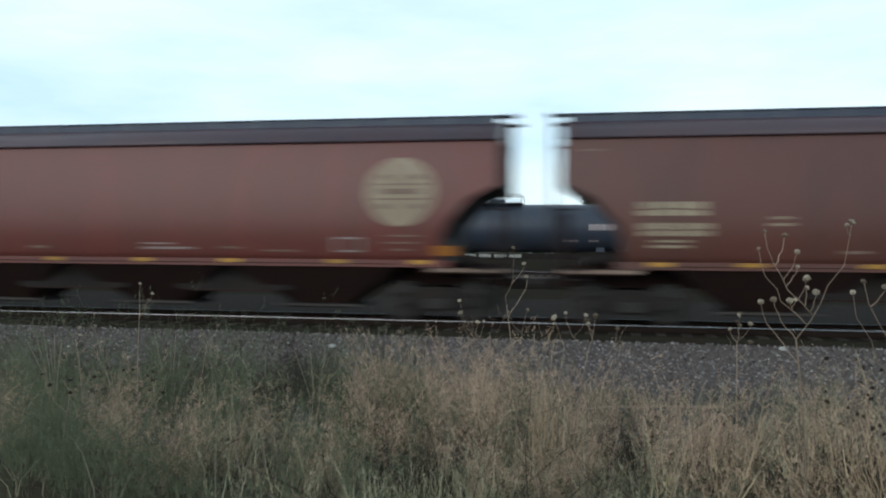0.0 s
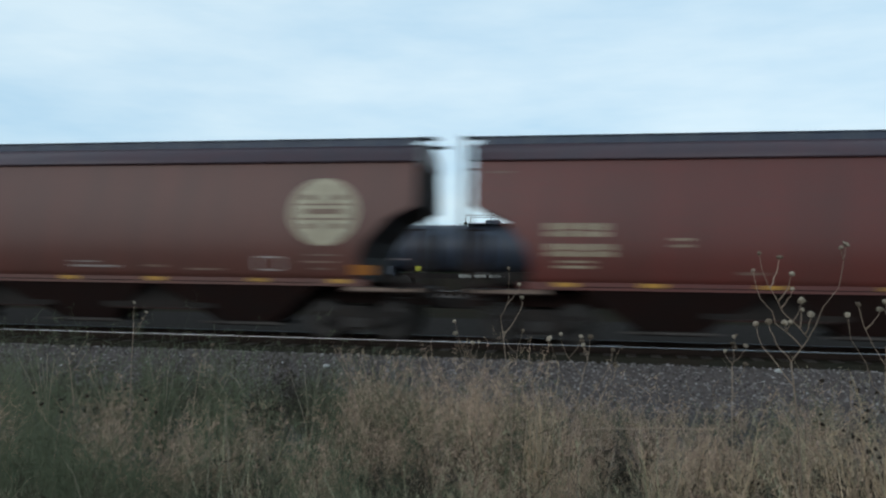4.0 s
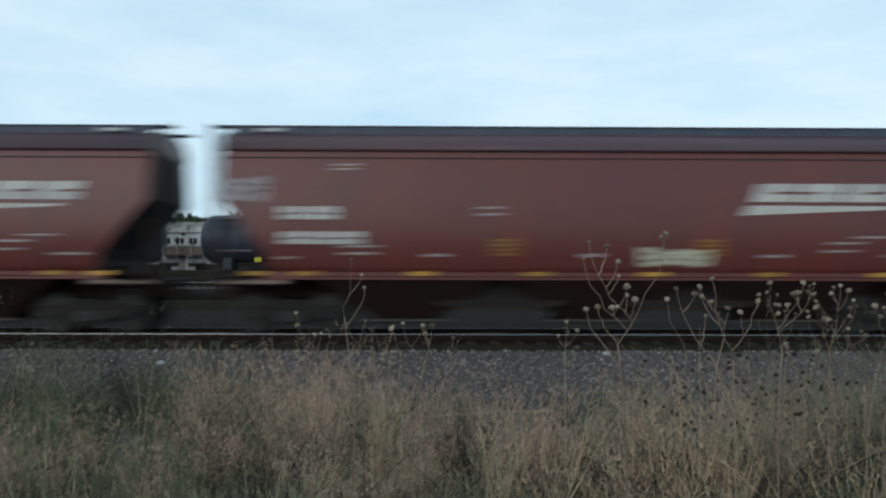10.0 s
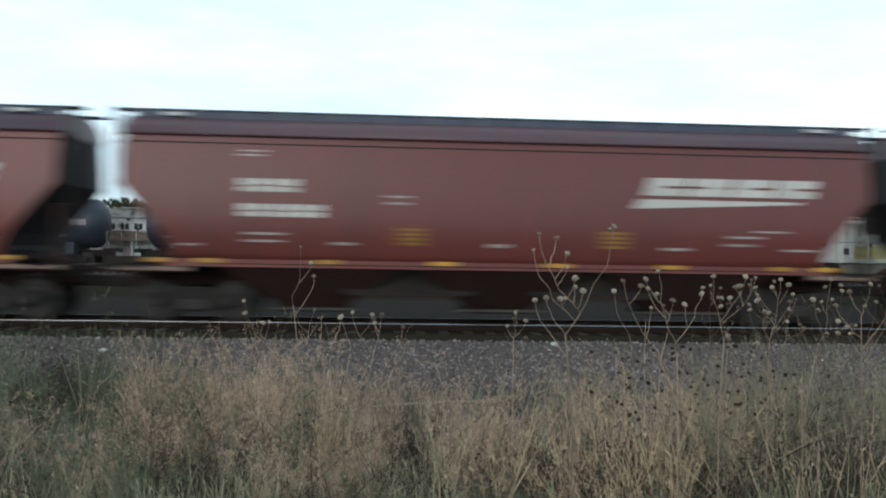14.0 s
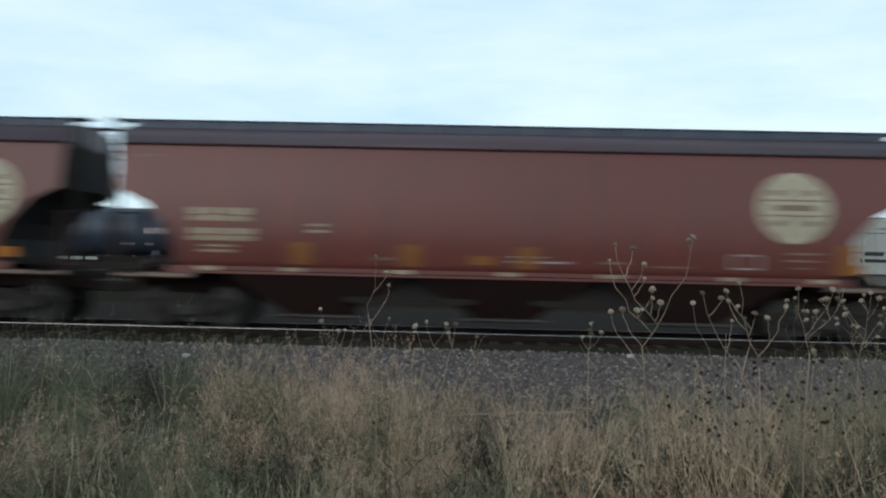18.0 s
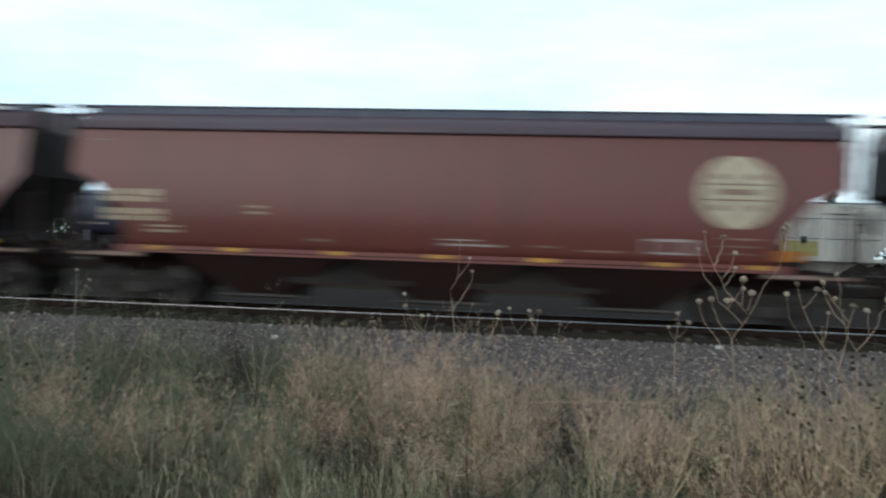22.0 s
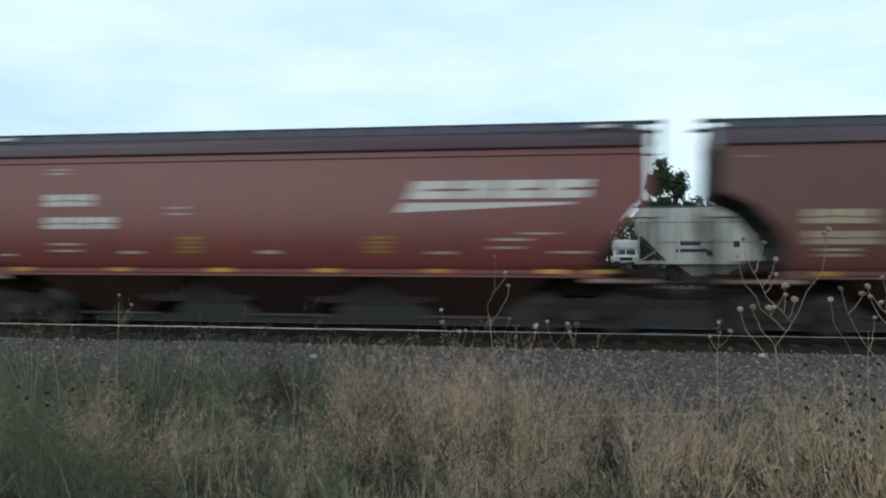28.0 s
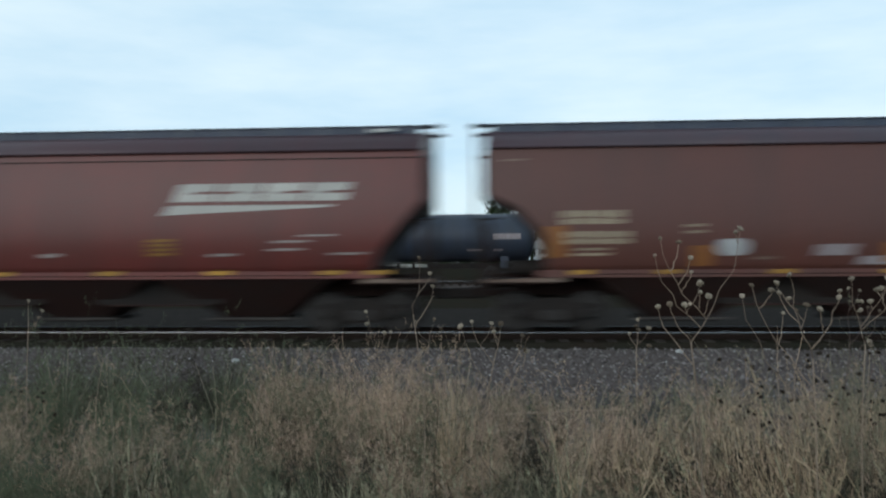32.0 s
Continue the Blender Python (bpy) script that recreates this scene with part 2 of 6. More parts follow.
M_MAUVE = material("thin_mauve_spray_paint", (0.40, 0.355, 0.36), 0.65, second=(0.22, 0.15, 0.15), scale=5.0, amount=0.8, grain_scale=14.0)
# grime, and the shade between coupled cars put into the same colour
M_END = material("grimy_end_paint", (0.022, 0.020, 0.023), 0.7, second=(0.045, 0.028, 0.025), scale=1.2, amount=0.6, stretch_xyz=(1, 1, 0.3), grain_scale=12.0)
M_TANK = material("dark_blue_black_tank_paint", (0.040, 0.052, 0.080), 0.5, second=(0.05, 0.052, 0.06), scale=1.2, amount=0.7, stretch_xyz=(1, 1, 0.3), grain_scale=10.0)
M_PALE = material("pale_grey_hopper_paint", (0.50, 0.50, 0.46), 0.55, second=(0.30, 0.29, 0.25), scale=1.0, amount=0.75, stretch_xyz=(1.5, 1.5, 0.25), grain_scale=8.0)
M_BLACK = material("black_marking", (0.015, 0.015, 0.016), 0.6, second=(0.03, 0.03, 0.03), scale=5.0)
M_LEAF = material("dull_green_foliage", (0.045, 0.065, 0.028), 0.8, second=(0.03, 0.042, 0.022), scale=2.0, amount=0.8, island=0.4, hue=0.02)
M_BARK = material("grey_bark", (0.07, 0.055, 0.042), 0.9, second=(0.045, 0.035, 0.028), scale=6.0, amount=0.7, bump=0.5, bump_scale=25)
M_STRAW = material("dry_straw_grass", (0.445, 0.380, 0.262), 0.78, second=(0.185, 0.172, 0.117), scale=0.42, amount=0.95, grain=(0.255, 0.183, 0.123), grain_scale=1.7,
                   island=0.38, hue=0.02, world_space=True)
# dead scrub and spires; also gives the shaded gaps their dark colour
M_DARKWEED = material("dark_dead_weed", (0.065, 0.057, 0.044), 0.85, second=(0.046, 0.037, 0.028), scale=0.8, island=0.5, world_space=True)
M_FRESH = material("pale_green_grass", (0.205, 0.205, 0.125), 0.78, second=(0.115, 0.122, 0.072), scale=0.8, amount=0.8, island=0.5, hue=0.02, world_space=True)
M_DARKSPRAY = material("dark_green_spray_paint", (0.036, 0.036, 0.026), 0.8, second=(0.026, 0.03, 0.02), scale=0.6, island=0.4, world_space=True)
M_GREEN = material("dull_green_grass", (0.115, 0.134, 0.082), 0.78, second=(0.185, 0.188, 0.118), scale=0.6, amount=0.8, island=0.4, hue=0.025, world_space=True)
M_RUSSET = material("russet_dry_weed", (0.55, 0.392, 0.278), 0.8, second=(0.285, 0.220, 0.164), scale=0.7, amount=0.8, island=0.5, hue=0.02, world_space=True)
M_KHAKI = material("khaki_dry_weed", (0.262, 0.237, 0.160), 0.8, second=(0.145, 0.140, 0.094), scale=0.7, amount=0.85, island=0.45, hue=0.025, world_space=True)
# darker copy of the twig colour for stalks in shade, and for dark spires
M_DUSK = material("purple_brown_weed_twig", (0.175, 0.125, 0.105), 0.75, second=(0.10, 0.07, 0.06), scale=6.0, amount=0.7, stretch_xyz=(1, 1, 0.3), grain_scale=60.0, vary=0.25)
M_TAN = material("tan_lettering", (0.42, 0.345, 0.235), 0.65, second=(0.26, 0.18, 0.125), scale=5.0, amount=0.6, grain_scale=30.0, vary=0.15)
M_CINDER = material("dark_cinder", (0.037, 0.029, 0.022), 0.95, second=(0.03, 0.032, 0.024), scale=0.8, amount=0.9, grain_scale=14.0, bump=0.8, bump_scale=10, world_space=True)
M_TANSTALK = material("tan_weed_stalk", (0.54, 0.40, 0.265), 0.75, second=(0.30, 0.215, 0.137), scale=1.2, amount=0.7, grain_scale=60.0, island=0.35, hue=0.015, world_space=True)
M_PALEGRASS = material("pale_yellow_grass", (0.429, 0.393, 0.266), 0.75, second=(0.327, 0.327, 0.194), scale=1.0, amount=0.7, island=0.35, hue=0.02, world_space=True)
M_STALK = material("bleached_weed_stalk", (0.37, 0.305, 0.225), 0.7, second=(0.19, 0.14, 0.10), scale=6.0, amount=0.7, stretch_xyz=(1, 1, 0.3), grain_scale=60.0, vary=0.2)
M_TWIG = material("tan_weed_twig", (0.37, 0.275, 0.205), 0.75, second=(0.21, 0.15, 0.11), scale=6.0, amount=0.7, stretch_xyz=(1, 1, 0.3), grain_scale=60.0, vary=0.25)
M_HEAD = material("pale_dry_seed_head", (0.40, 0.335, 0.255), 0.85, second=(0.18, 0.135, 0.10), scale=40.0, amount=0.8, grain_scale=140.0, bump=0.6, bump_scale=160, vary=0.3)
M_BROWNHEAD = material("brown_dry_seed_head", (0.19, 0.145, 0.105), 0.85, second=(0.10, 0.075, 0.055), scale=40.0, amount=0.8, grain_scale=140.0, bump=0.6, bump_scale=160, vary=0.35)
M_SEED = material("dark_dry_seed_head", (0.035, 0.026, 0.02), 0.85, second=(0.06, 0.045, 0.03), scale=40.0, amount=0.8, grain_scale=140.0, bump=0.6, bump_scale=160, vary=0.3)
M_PANE = material("dark_window_glass", (0.03, 0.034, 0.038), 0.08, second=(0.045, 0.05, 0.055), scale=1.0, amount=0.4)
M_AWNING = material("faded_brown_awning", (0.13, 0.095, 0.075), 0.75, second=(0.09, 0.07, 0.06), scale=2.0, amount=0.7, grain_scale=20.0)
M_LIME = material("bright_yellow_board", (0.70, 0.66, 0.04), 0.5, second=(0.5, 0.45, 0.05), scale=3.0, amount=0.4)
M_SHED = material("white_shed_siding", (0.62, 0.62, 0.60), 0.6, second=(0.45, 0.44, 0.42), scale=1.5, amount=0.6, stretch_xyz=(2, 2, 0.3))



def soil():
    """Dry earth on the bank that runs out into grey gravel towards the track."""
    m = M_EARTH
    nt = m.node_tree
    bsdf = nt.nodes["Principled BSDF"]
    under = bsdf.inputs["Base Color"].links[0].from_socket

    def node(kind, **values):
        n = nt.nodes.new(kind)
        for k, v in values.items():
            n.inputs[k].default_value = v
        return n

    geo = node("ShaderNodeNewGeometry")
    axes = node("ShaderNodeSeparateXYZ")
    nt.links.new(geo.outputs["Position"], axes.inputs[0])
    wander = node("ShaderNodeTexNoise", Scale=0.7, Detail=6.0)
    nt.links.new(geo.outputs["Position"], wander.inputs["Vector"])
    shift = node("ShaderNodeMath")
    shift.operation = "MULTIPLY_ADD"
    shift.inputs[1].default_value = 5.0
    nt.links.new(wander.outputs["Fac"], shift.inputs[0])
    nt.links.new(axes.outputs["Y"], shift.inputs[2])
    edge = node("ShaderNodeMapRange")
    edge.inputs["From Min"].default_value, edge.inputs["From Max"].default_value = 9.2, 11.2
    nt.links.new(shift.outputs[0], edge.inputs["Value"])
    cells = node("ShaderNodeTexVoronoi", Scale=26.0)
    nt.links.new(geo.outputs["Position"], cells.inputs["Vector"])
    pebble = node("ShaderNodeValToRGB")
    pebble.color_ramp.elements[0].color, pebble.color_ramp.elements[1].color = (0.050, 0.044, 0.040, 1), (0.175, 0.155, 0.146, 1)
    split = node("ShaderNodeSeparateColor")
    nt.links.new(cells.outputs["Color"], split.inputs[0])
    nt.links.new(split.outputs[0], pebble.inputs["Fac"])
    blend = node("ShaderNodeMix")
    blend.data_type = "RGBA"
    nt.links.new(edge.outputs[0], blend.inputs[0])
    nt.links.new(under, blend.inputs[6])
    nt.links.new(pebble.outputs["Color"], blend.inputs[7])
    nt.links.new(blend.outputs[2], bsdf.inputs["Base Color"])


soil()

# ---- mesh helpers ----


def part(name, bm, material_, parent=None, label="", smooth=False):
    """Links a bmesh as one mesh object, under a thing or a part."""
    me = bpy.data.meshes.new(name)
    if smooth:
        for f in bm.faces:
            f.smooth = True
    bm.to_mesh(me)
    bm.free()
    me.materials.append(material_)
    ob = new(name, me)
    if parent is not None:
        ob.parent = parent
    if label:
        tagged(ob, label)
    return ob


def again(ob, m):
    """Another part on the same mesh, under the same parent."""
    o = new(ob.name.split(".")[0], ob.data)
    o.parent = ob.parent
    o.matrix_basis = m
    if "label" in ob:
        o["label"] = ob["label"]
    return o


def from_arrays(name, verts, faces, material_, parent=None, smooth=False):
    me = bpy.data.meshes.new(name)
    me.from_pydata(verts, [], faces)
    me.materials.append(material_)
    if smooth:
        me.polygons.foreach_set("use_smooth", [True] * len(me.polygons))
    me.update()
    ob = new(name, me)
    if parent is not None:
        ob.parent = parent
    return ob


def add_box(bm, x0, x1, y0, y1, z0, z1, taper=0.0):
    """A box; taper draws its lower face in."""
    vs = []
    for z, c in ((z0, taper), (z1, 0.0)):
        for x, y in ((x0 + c, y0 + c * 0.5), (x1 - c, y0 + c * 0.5), (x1 - c, y1 - c * 0.5), (x0 + c, y1 - c * 0.5)):
            vs.append(bm.verts.new((x, y, z)))
    for q in ((3, 2, 1, 0), (4, 5, 6, 7), (0, 1, 5, 4), (1, 2, 6, 5), (2, 3, 7, 6), (3, 0, 4, 7)):
        bm.faces.new([vs[i] for i in q])


def box(x0, x1, y0, y1, z0, z1, bevel=0.0, taper=0.0):
    bm = bmesh.new()
    add_box(bm, x0, x1, y0, y1, z0, z1, taper)
    if bevel:
        bmesh.ops.bevel(bm, geom=bm.edges[:], offset=bevel, segments=2, affect="EDGES", profile=0.5)
    return bm


def add_rod(bm, a, b, r0, r1=None, sides=6, caps=True):
    a, b = Vector(a), Vector(b)
    r1 = r0 if r1 is None else r1
    w = (b - a).normalized()
    u = w.orthogonal().normalized()
    v = w.cross(u)
    rings = []
    for p, r in ((a, r0), (b, r1)):
        rings.append([bm.verts.new(p + (u * math.cos(k * math.tau / sides) + v * math.sin(k * math.tau / sides)) * r) for k in range(sides)])
    for k in range(sides):
        bm.faces.new((rings[0][k], rings[0][(k + 1) % sides], rings[1][(k + 1) % sides], rings[1][k]))
    if caps:
        bm.faces.new(rings[0][::-1])
        bm.faces.new(rings[1])


def add_tube(bm, pts, r0, r1, sides=6):
    """One closed tube along a bent line."""
    pts = [Vector(p) for p in pts]
    rings = []
    for i, p in enumerate(pts):
        w = (pts[min(i + 1, len(pts) - 1)] - pts[max(i - 1, 0)]).normalized()
        u = w.cross(Vector((0.13, 1.0, 0.07))).normalized()
        v = w.cross(u)
        r = r0 + (r1 - r0) * i / (len(pts) - 1)
        rings.append([bm.verts.new(p + (u * math.cos(k * math.tau / sides) + v * math.sin(k * math.tau / sides)) * r) for k in range(sides)])
    for a, b in zip(rings, rings[1:]):
        for k in range(sides):
            bm.faces.new((a[k], a[(k + 1) % sides], b[(k + 1) % sides], b[k])).smooth = True
    bm.faces.new(rings[0][::-1])
    bm.faces.new(rings[-1])


def tube(pts, r0, r1, sides=6):
    bm = bmesh.new()
    add_tube(bm, pts, r0, r1, sides)
    return bm


def rod(a, b, r0, r1=None, sides=8):
    bm = bmesh.new()
    add_rod(bm, a, b, r0, r1, sides)
    return bm


def add_lathe(bm, profile, sides=24, axis="y", centre=(0, 0, 0)):
    """Turns (along, radius) pairs round an axis."""
    rings = []
    for along, r in profile:
        ring = []
        for k in range(sides):
            c, s = math.cos(k * math.tau / sides) * max(r, 1e-4), math.sin(k * math.tau / sides) * max(r, 1e-4)
            p = {"y": (c, along, s), "x": (along, c, s), "z": (c, s, along)}[axis]
            ring.append(bm.verts.new(Vector(p) + Vector(centre)))
        rings.append(ring)
    for a, b in zip(rings, rings[1:]):
        for k in range(sides):
            bm.faces.new((a[k], a[(k + 1) % sides], b[(k + 1) % sides], b[k]))
    bm.faces.new(rings[0][::-1])
    bm.faces.new(rings[-1])
    bmesh.ops.recalc_face_normals(bm, faces=bm.faces[:])


# ---- ground: one sheet, bank - ditch - ballast bed - yard - plain ----
PROFILE = [(-3000, 0.3), (-6, 0.3), (0, 0.2), (3, 0.08), (10, -0.5), (15.2, -1.08), (16.6, -1.12), (23.6, -1.0), (27, -0.7), (44, -0.35),
           (60, -0.3), (90, -0.2), (3000, 0.0)]


def ground_z(x, y):
    z = float(np.interp(y, [p[0] for p in PROFILE], [p[1] for p in PROFILE]))
    if abs(x) < 80 and -10 < y < 17:
        z += 0.07 * noise.noise(Vector((x * 0.4, y * 0.4, 0))) + 0.05 * noise.noise(Vector((x * 1.3, y * 1.3, 5)))
    return z


def build_ground():
    xs = [-3000, -900, -300, -120, -60] + [-40 + 0.8 * i for i in range(101)] + [60, 120, 300, 900, 3000]
    ys = [-3000, -500, -80, -20, -6, -3] + [0.5 * i for i in range(36)] + [19, 22, 24, 27, 32, 38, 44, 50, 56, 62, 75, 90, 150, 400, 1200, 3000]
    verts = [(x, y, ground_z(x, y)) for y in ys for x in xs]
    n = len(xs)
    faces = [(j * n + i, j * n + i + 1, (j + 1) * n + i + 1, (j + 1) * n + i) for j in range(len(ys) - 1) for i in range(n - 1)]
    ob = from_arrays("ground", verts, faces, M_EARTH, smooth=True)
    tagged(ob, "dry grassy earth falling from a bank to the railway", "ground", kind="structure")


build_ground()


def ballast_bed(y_mid, z_top, z_toe, name, label):
    """A bed of crushed stone with sloped shoulders and an uneven top."""
    half = 1.68
    edge = z_top - 0.13
    run = (edge - z_toe) * 1.55
    steps = [-half - run - 0.25, -half - run, -half - run * 0.66, -half - run * 0.33, -half, -1.28, -1.0, 0.0, 1.0, 1.28, half, half + run * 0.5, half + run + 0.25]
    levels = [z_toe - 0.06, z_toe, z_toe + (edge - z_toe) * 0.34, z_toe + (edge - z_toe) * 0.67, edge, edge + 0.02, z_top - 0.03, z_top - 0.03, z_top - 0.03, edge + 0.02, edge,
              (edge + z_toe) / 2, z_toe - 0.06]
    xs = [-400, -150, -60] + [-45 + 0.6 * i for i in range(151)] + [60, 150, 400]
    verts, n = [], len(xs)
    for s, z in zip(steps, levels):
        for x in xs:
            d = 0.035 * noise.noise(Vector((x * 1.1, s * 2, z_top)))
            verts.append((x, y_mid + s + d, z + d))
    faces = [(j * n + i, j * n + i + 1, (j + 1) * n + i + 1, (j + 1) * n + i) for j in range(len(steps) - 1) for i in range(n - 1)]
    ob = from_arrays(name, verts, faces, M_BALLAST, smooth=True)
    return tagged(ob, label, "ballast", kind="structure")


ballast_bed(TRACK_Y, -0.19, -1.12, "ballast_bed", "grey crushed stone bed under the main track")
ballast_bed(YARD_Y, YARD_Z - 0.19, -0.36, "siding_bed", "grey crushed stone bed under the siding")


def stones(name, count, x_half, y_mid, seed, mat, label):
    """Loose stones lying on the near shoulder: small uneven wedges in one mesh."""
    rng = np.random.default_rng(seed)
    base = np.array([(1, 0, -.3), (.3, 1, -.4), (-.9, .5, -.3), (-.6, -.8, -.4), (.5, -.9, -.2), (.1, .1, .8)])
    tri = [(0, 1, 5), (1, 2, 5), (2, 3, 5), (3, 4, 5), (4, 0, 5), (4, 3, 2), (4, 2, 1), (4, 1, 0)]
    verts, faces = [], []
    run = 0.80 * 1.55
    for i in range(count):
        x = rng.uniform(-x_half, x_half)
        u = rng.uniform(0, 1)
        s = 1.75 * u
        if s < 0.36:
            y, z = y_mid - 1.32 - s, -0.315
        else:
            d = min(s - 0.36, run)
            y, z = y_mid - 1.68 - d, -0.315 - d / 1.55
        r = rng.uniform(0.017, 0.040) * (1.35 if rng.random() < 0.08 else 1)
        a = rng.uniform(0, 6.28)
        ca, sa = math.cos(a), math.sin(a)
        p = base * (r * rng.uniform(0.7, 1.25, (6, 3)))
        o = len(verts)
        for q in p:
            verts.append((x + q[0] * ca - q[1] * sa, y + q[0] * sa + q[1] * ca, z + q[2] + r * 0.25))
        faces += [tuple(o + k for k in t) for t in tri]
    ob = from_arrays(name, verts, faces, mat)
    tagged(ob, label, "stones", kind="stuff")


cinder = from_arrays("yard_cinder", [(-400, 22.6, -0.96), (400, 22.6, -0.96), (400, 27, -0.66), (-400, 27, -0.66), (400, 44, -0.31), (-400, 44, -0.31), (400, 62, -0.25), (-400, 62, -0.25)],
                     [(0, 1, 2, 3), (3, 2, 4, 5), (5, 4, 6, 7)], M_CINDER)
yard_gravel = from_arrays("yard_gravel", [(x, y, -0.70 + (y - 27) * 0.0206 + 0.05) for y in (27.0, 36.5) for x in (-400, 400)], [(0, 1, 3, 2)], M_YARD)
tagged(yard_gravel, "strip of grey gravel beside the main line", "gravel", kind="structure")
road_bank = from_arrays("road_bank", [(x, y, z) for y, z in ((62.5, -0.3), (64.5, 0.95), (66.0, 0.98), (72.0, 0.98), (75.0, -0.3)) for x in (-300, 300)],
                        [(0, 1, 3, 2), (2, 3, 5, 4), (4, 5, 7, 6), (6, 7, 9, 8)], M_CINDER)
tagged(road_bank, "low dark bank with a gravel road beyond the siding", "road", kind="structure")
tagged(cinder, "dark cinder ground between the two tracks", "ground", kind="structure")
# dark sheet over the ballast, just below the tie tops
dark_sheet = from_arrays("fouled_ballast", [(x, TRACK_Y + a, b) for a, b in ((-1.62, -0.325), (-1.42, -0.20), (-1.2, -0.182), (1.4, -0.182)) for x in (-400, 400)],
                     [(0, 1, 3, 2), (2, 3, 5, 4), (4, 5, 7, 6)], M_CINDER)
tagged(dark_sheet, "dark sheet over the ballast round the tie ends", "ballast", kind="structure")
stones("ballast_stones", 15000, 17.5, TRACK_Y, 3, M_STONE, "loose grey ballast stones on the shoulder")
stones("pale_ballast_stones", 900, 17.5, TRACK_Y, 4, M_PALESTONE, "scattered pale ballast stones on the shoulder")


def track(y_mid, z, x_half, name, label):
    """Two rails on timber ties."""
    root = tagged(new(name), label, "railway track", kind="structure")
    root.location = (0, y_mid, z)
    first = None
    for side in (-0.75, 0.75):
        bm = bmesh.new()
        outline = [(-0.07, -0.17), (0.07, -0.17), (0.07, -0.155), (0.012, -0.135), (0.012, -0.045), (0.036, -0.03), (0.036, -0.003),
                   (-0.036, -0.003), (-0.036, -0.03), (-0.012, -0.045), (-0.012, -0.135), (-0.07, -0.155)]
        ends = [[bm.verts.new((x, side + a, b)) for a, b in outline] for x in (-400, 400)]
        for k in range(len(outline)):
            bm.faces.new((ends[0][k], ends[0][(k + 1) % 12], ends[1][(k + 1) % 12], ends[1][k]))
        rail = part("rail", bm, M_RAIL, root, "rusty steel rail with a polished head")
        bm = bmesh.new()
        crown = [(-0.0372, -0.030), (-0.0372, -0.017), (-0.034, -0.008), (-0.026, -0.002), (0.0, 0.001), (0.026, -0.002), (0.034, -0.008), (0.0372, -0.017), (0.0372, -0.030)]
        ends = [[bm.verts.new((x, side + a, b)) for a, b in crown] for x in (-400, 400)]
        for k in range(len(crown) - 1):
            bm.faces.new((ends[1][k], ends[0][k], ends[0][k + 1], ends[1][k + 1])).smooth = True
        if side > 0:
            for v in bm.verts:
                v.co.z = max(v.co.z, -0.003)
        # the far head gets a duller steel, which keeps its sky reflection faint
        part("rail_head", bm, M_RAILTOP if side < 0 else M_GRATE, rail)
    count = int(x_half * 2 / 0.53)
    for i in range(count):
        if first is None:
            first = part("tie", box(-0.11, 0.11, -1.3, 1.3, -0.34, -0.172, 0.012), M_TIE, root)
            tie = first
        else:
            tie = again(first, Matrix())
        tie.matrix_basis = pose(-x_half + 0.53 * i + random.uniform(-.02, .02), random.uniform(-.04, .04), 0, 0, 0, random.uniform(-1, 1))
    return root


track(TRACK_Y, 0.0, 32, "main_track", "main line track with polished rails on dark timber ties")
track(YARD_Y, YARD_Z, 26, "siding_track", "siding track with dull rails on timber ties")

# ---- the grain hopper cars ----
EAVE, SILL = 4.20, 1.36
# the end slope sheets by half length: how far they draw the side in, where the end wall turns, and how the edge falls
SLOPES = {8.8: (1.36, 3.14, (0, 0.17, 0.48, 0.70, 1)), 8.5: (1.14, 3.05, (0, 0.37, 0.68, 0.85, 1))}
INSET = (0.0, 0.12, 0.24, 0.36, 0.48, 0.6, 0.72, 0.85, 0.97, 1.0)


def width_at(z):
    return 1.59 - (0.072 if z > 2.3 else 0.165) * (z - 2.3) ** 2


def lower_edge(x, half):
    """Height of the body's lower edge along the car: level sill, then the line of the end slope sheet."""
    cut, turn, fall = SLOPES[half]
    d = half - abs(x)
    if d >= cut:
        return SILL
    return turn - (turn - SILL - 0.06) * float(np.interp(d / cut, (0.0, 0.48, 0.85, 0.97, 1.0), fall))


def hopper_body(half):
    """Curved sides over a floor that turns up into the end slope sheets; the ends are sheets of their own."""
    bm = bmesh.new()
    cut, turn, fall = SLOPES[half]
    inset = [cut * f for f in INSET]
    xs = [d - half for d in inset] + [-5.5, -4, -2, 0, 2, 4, 5.5] + [half - d for d in inset[::-1]]
    rows = 14
    grid = {}
    for s in (-1, 1):
        for i, x in enumerate(xs):
            lo = lower_edge(x, half)
            for j in range(rows + 1):
                z = lo + (EAVE - lo) * j / rows
                grid[s, i, j] = bm.verts.new((x, s * width_at(z), z))
    for s in (-1, 1):
        for i in range(len(xs) - 1):
            for j in range(rows):
                q = [grid[s, i, j], grid[s, i + 1, j], grid[s, i + 1, j + 1], grid[s, i, j + 1]]
                bm.faces.new(q if s < 0 else q[::-1])
    for i in range(9, len(xs) - 10):
        bm.faces.new([grid[-1, i, 0], grid[1, i, 0], grid[1, i + 1, 0], grid[-1, i + 1, 0]])
    bm.normal_update()
    for f in bm.faces:
        f.smooth = abs(f.normal.y) > 0.6
    return bm


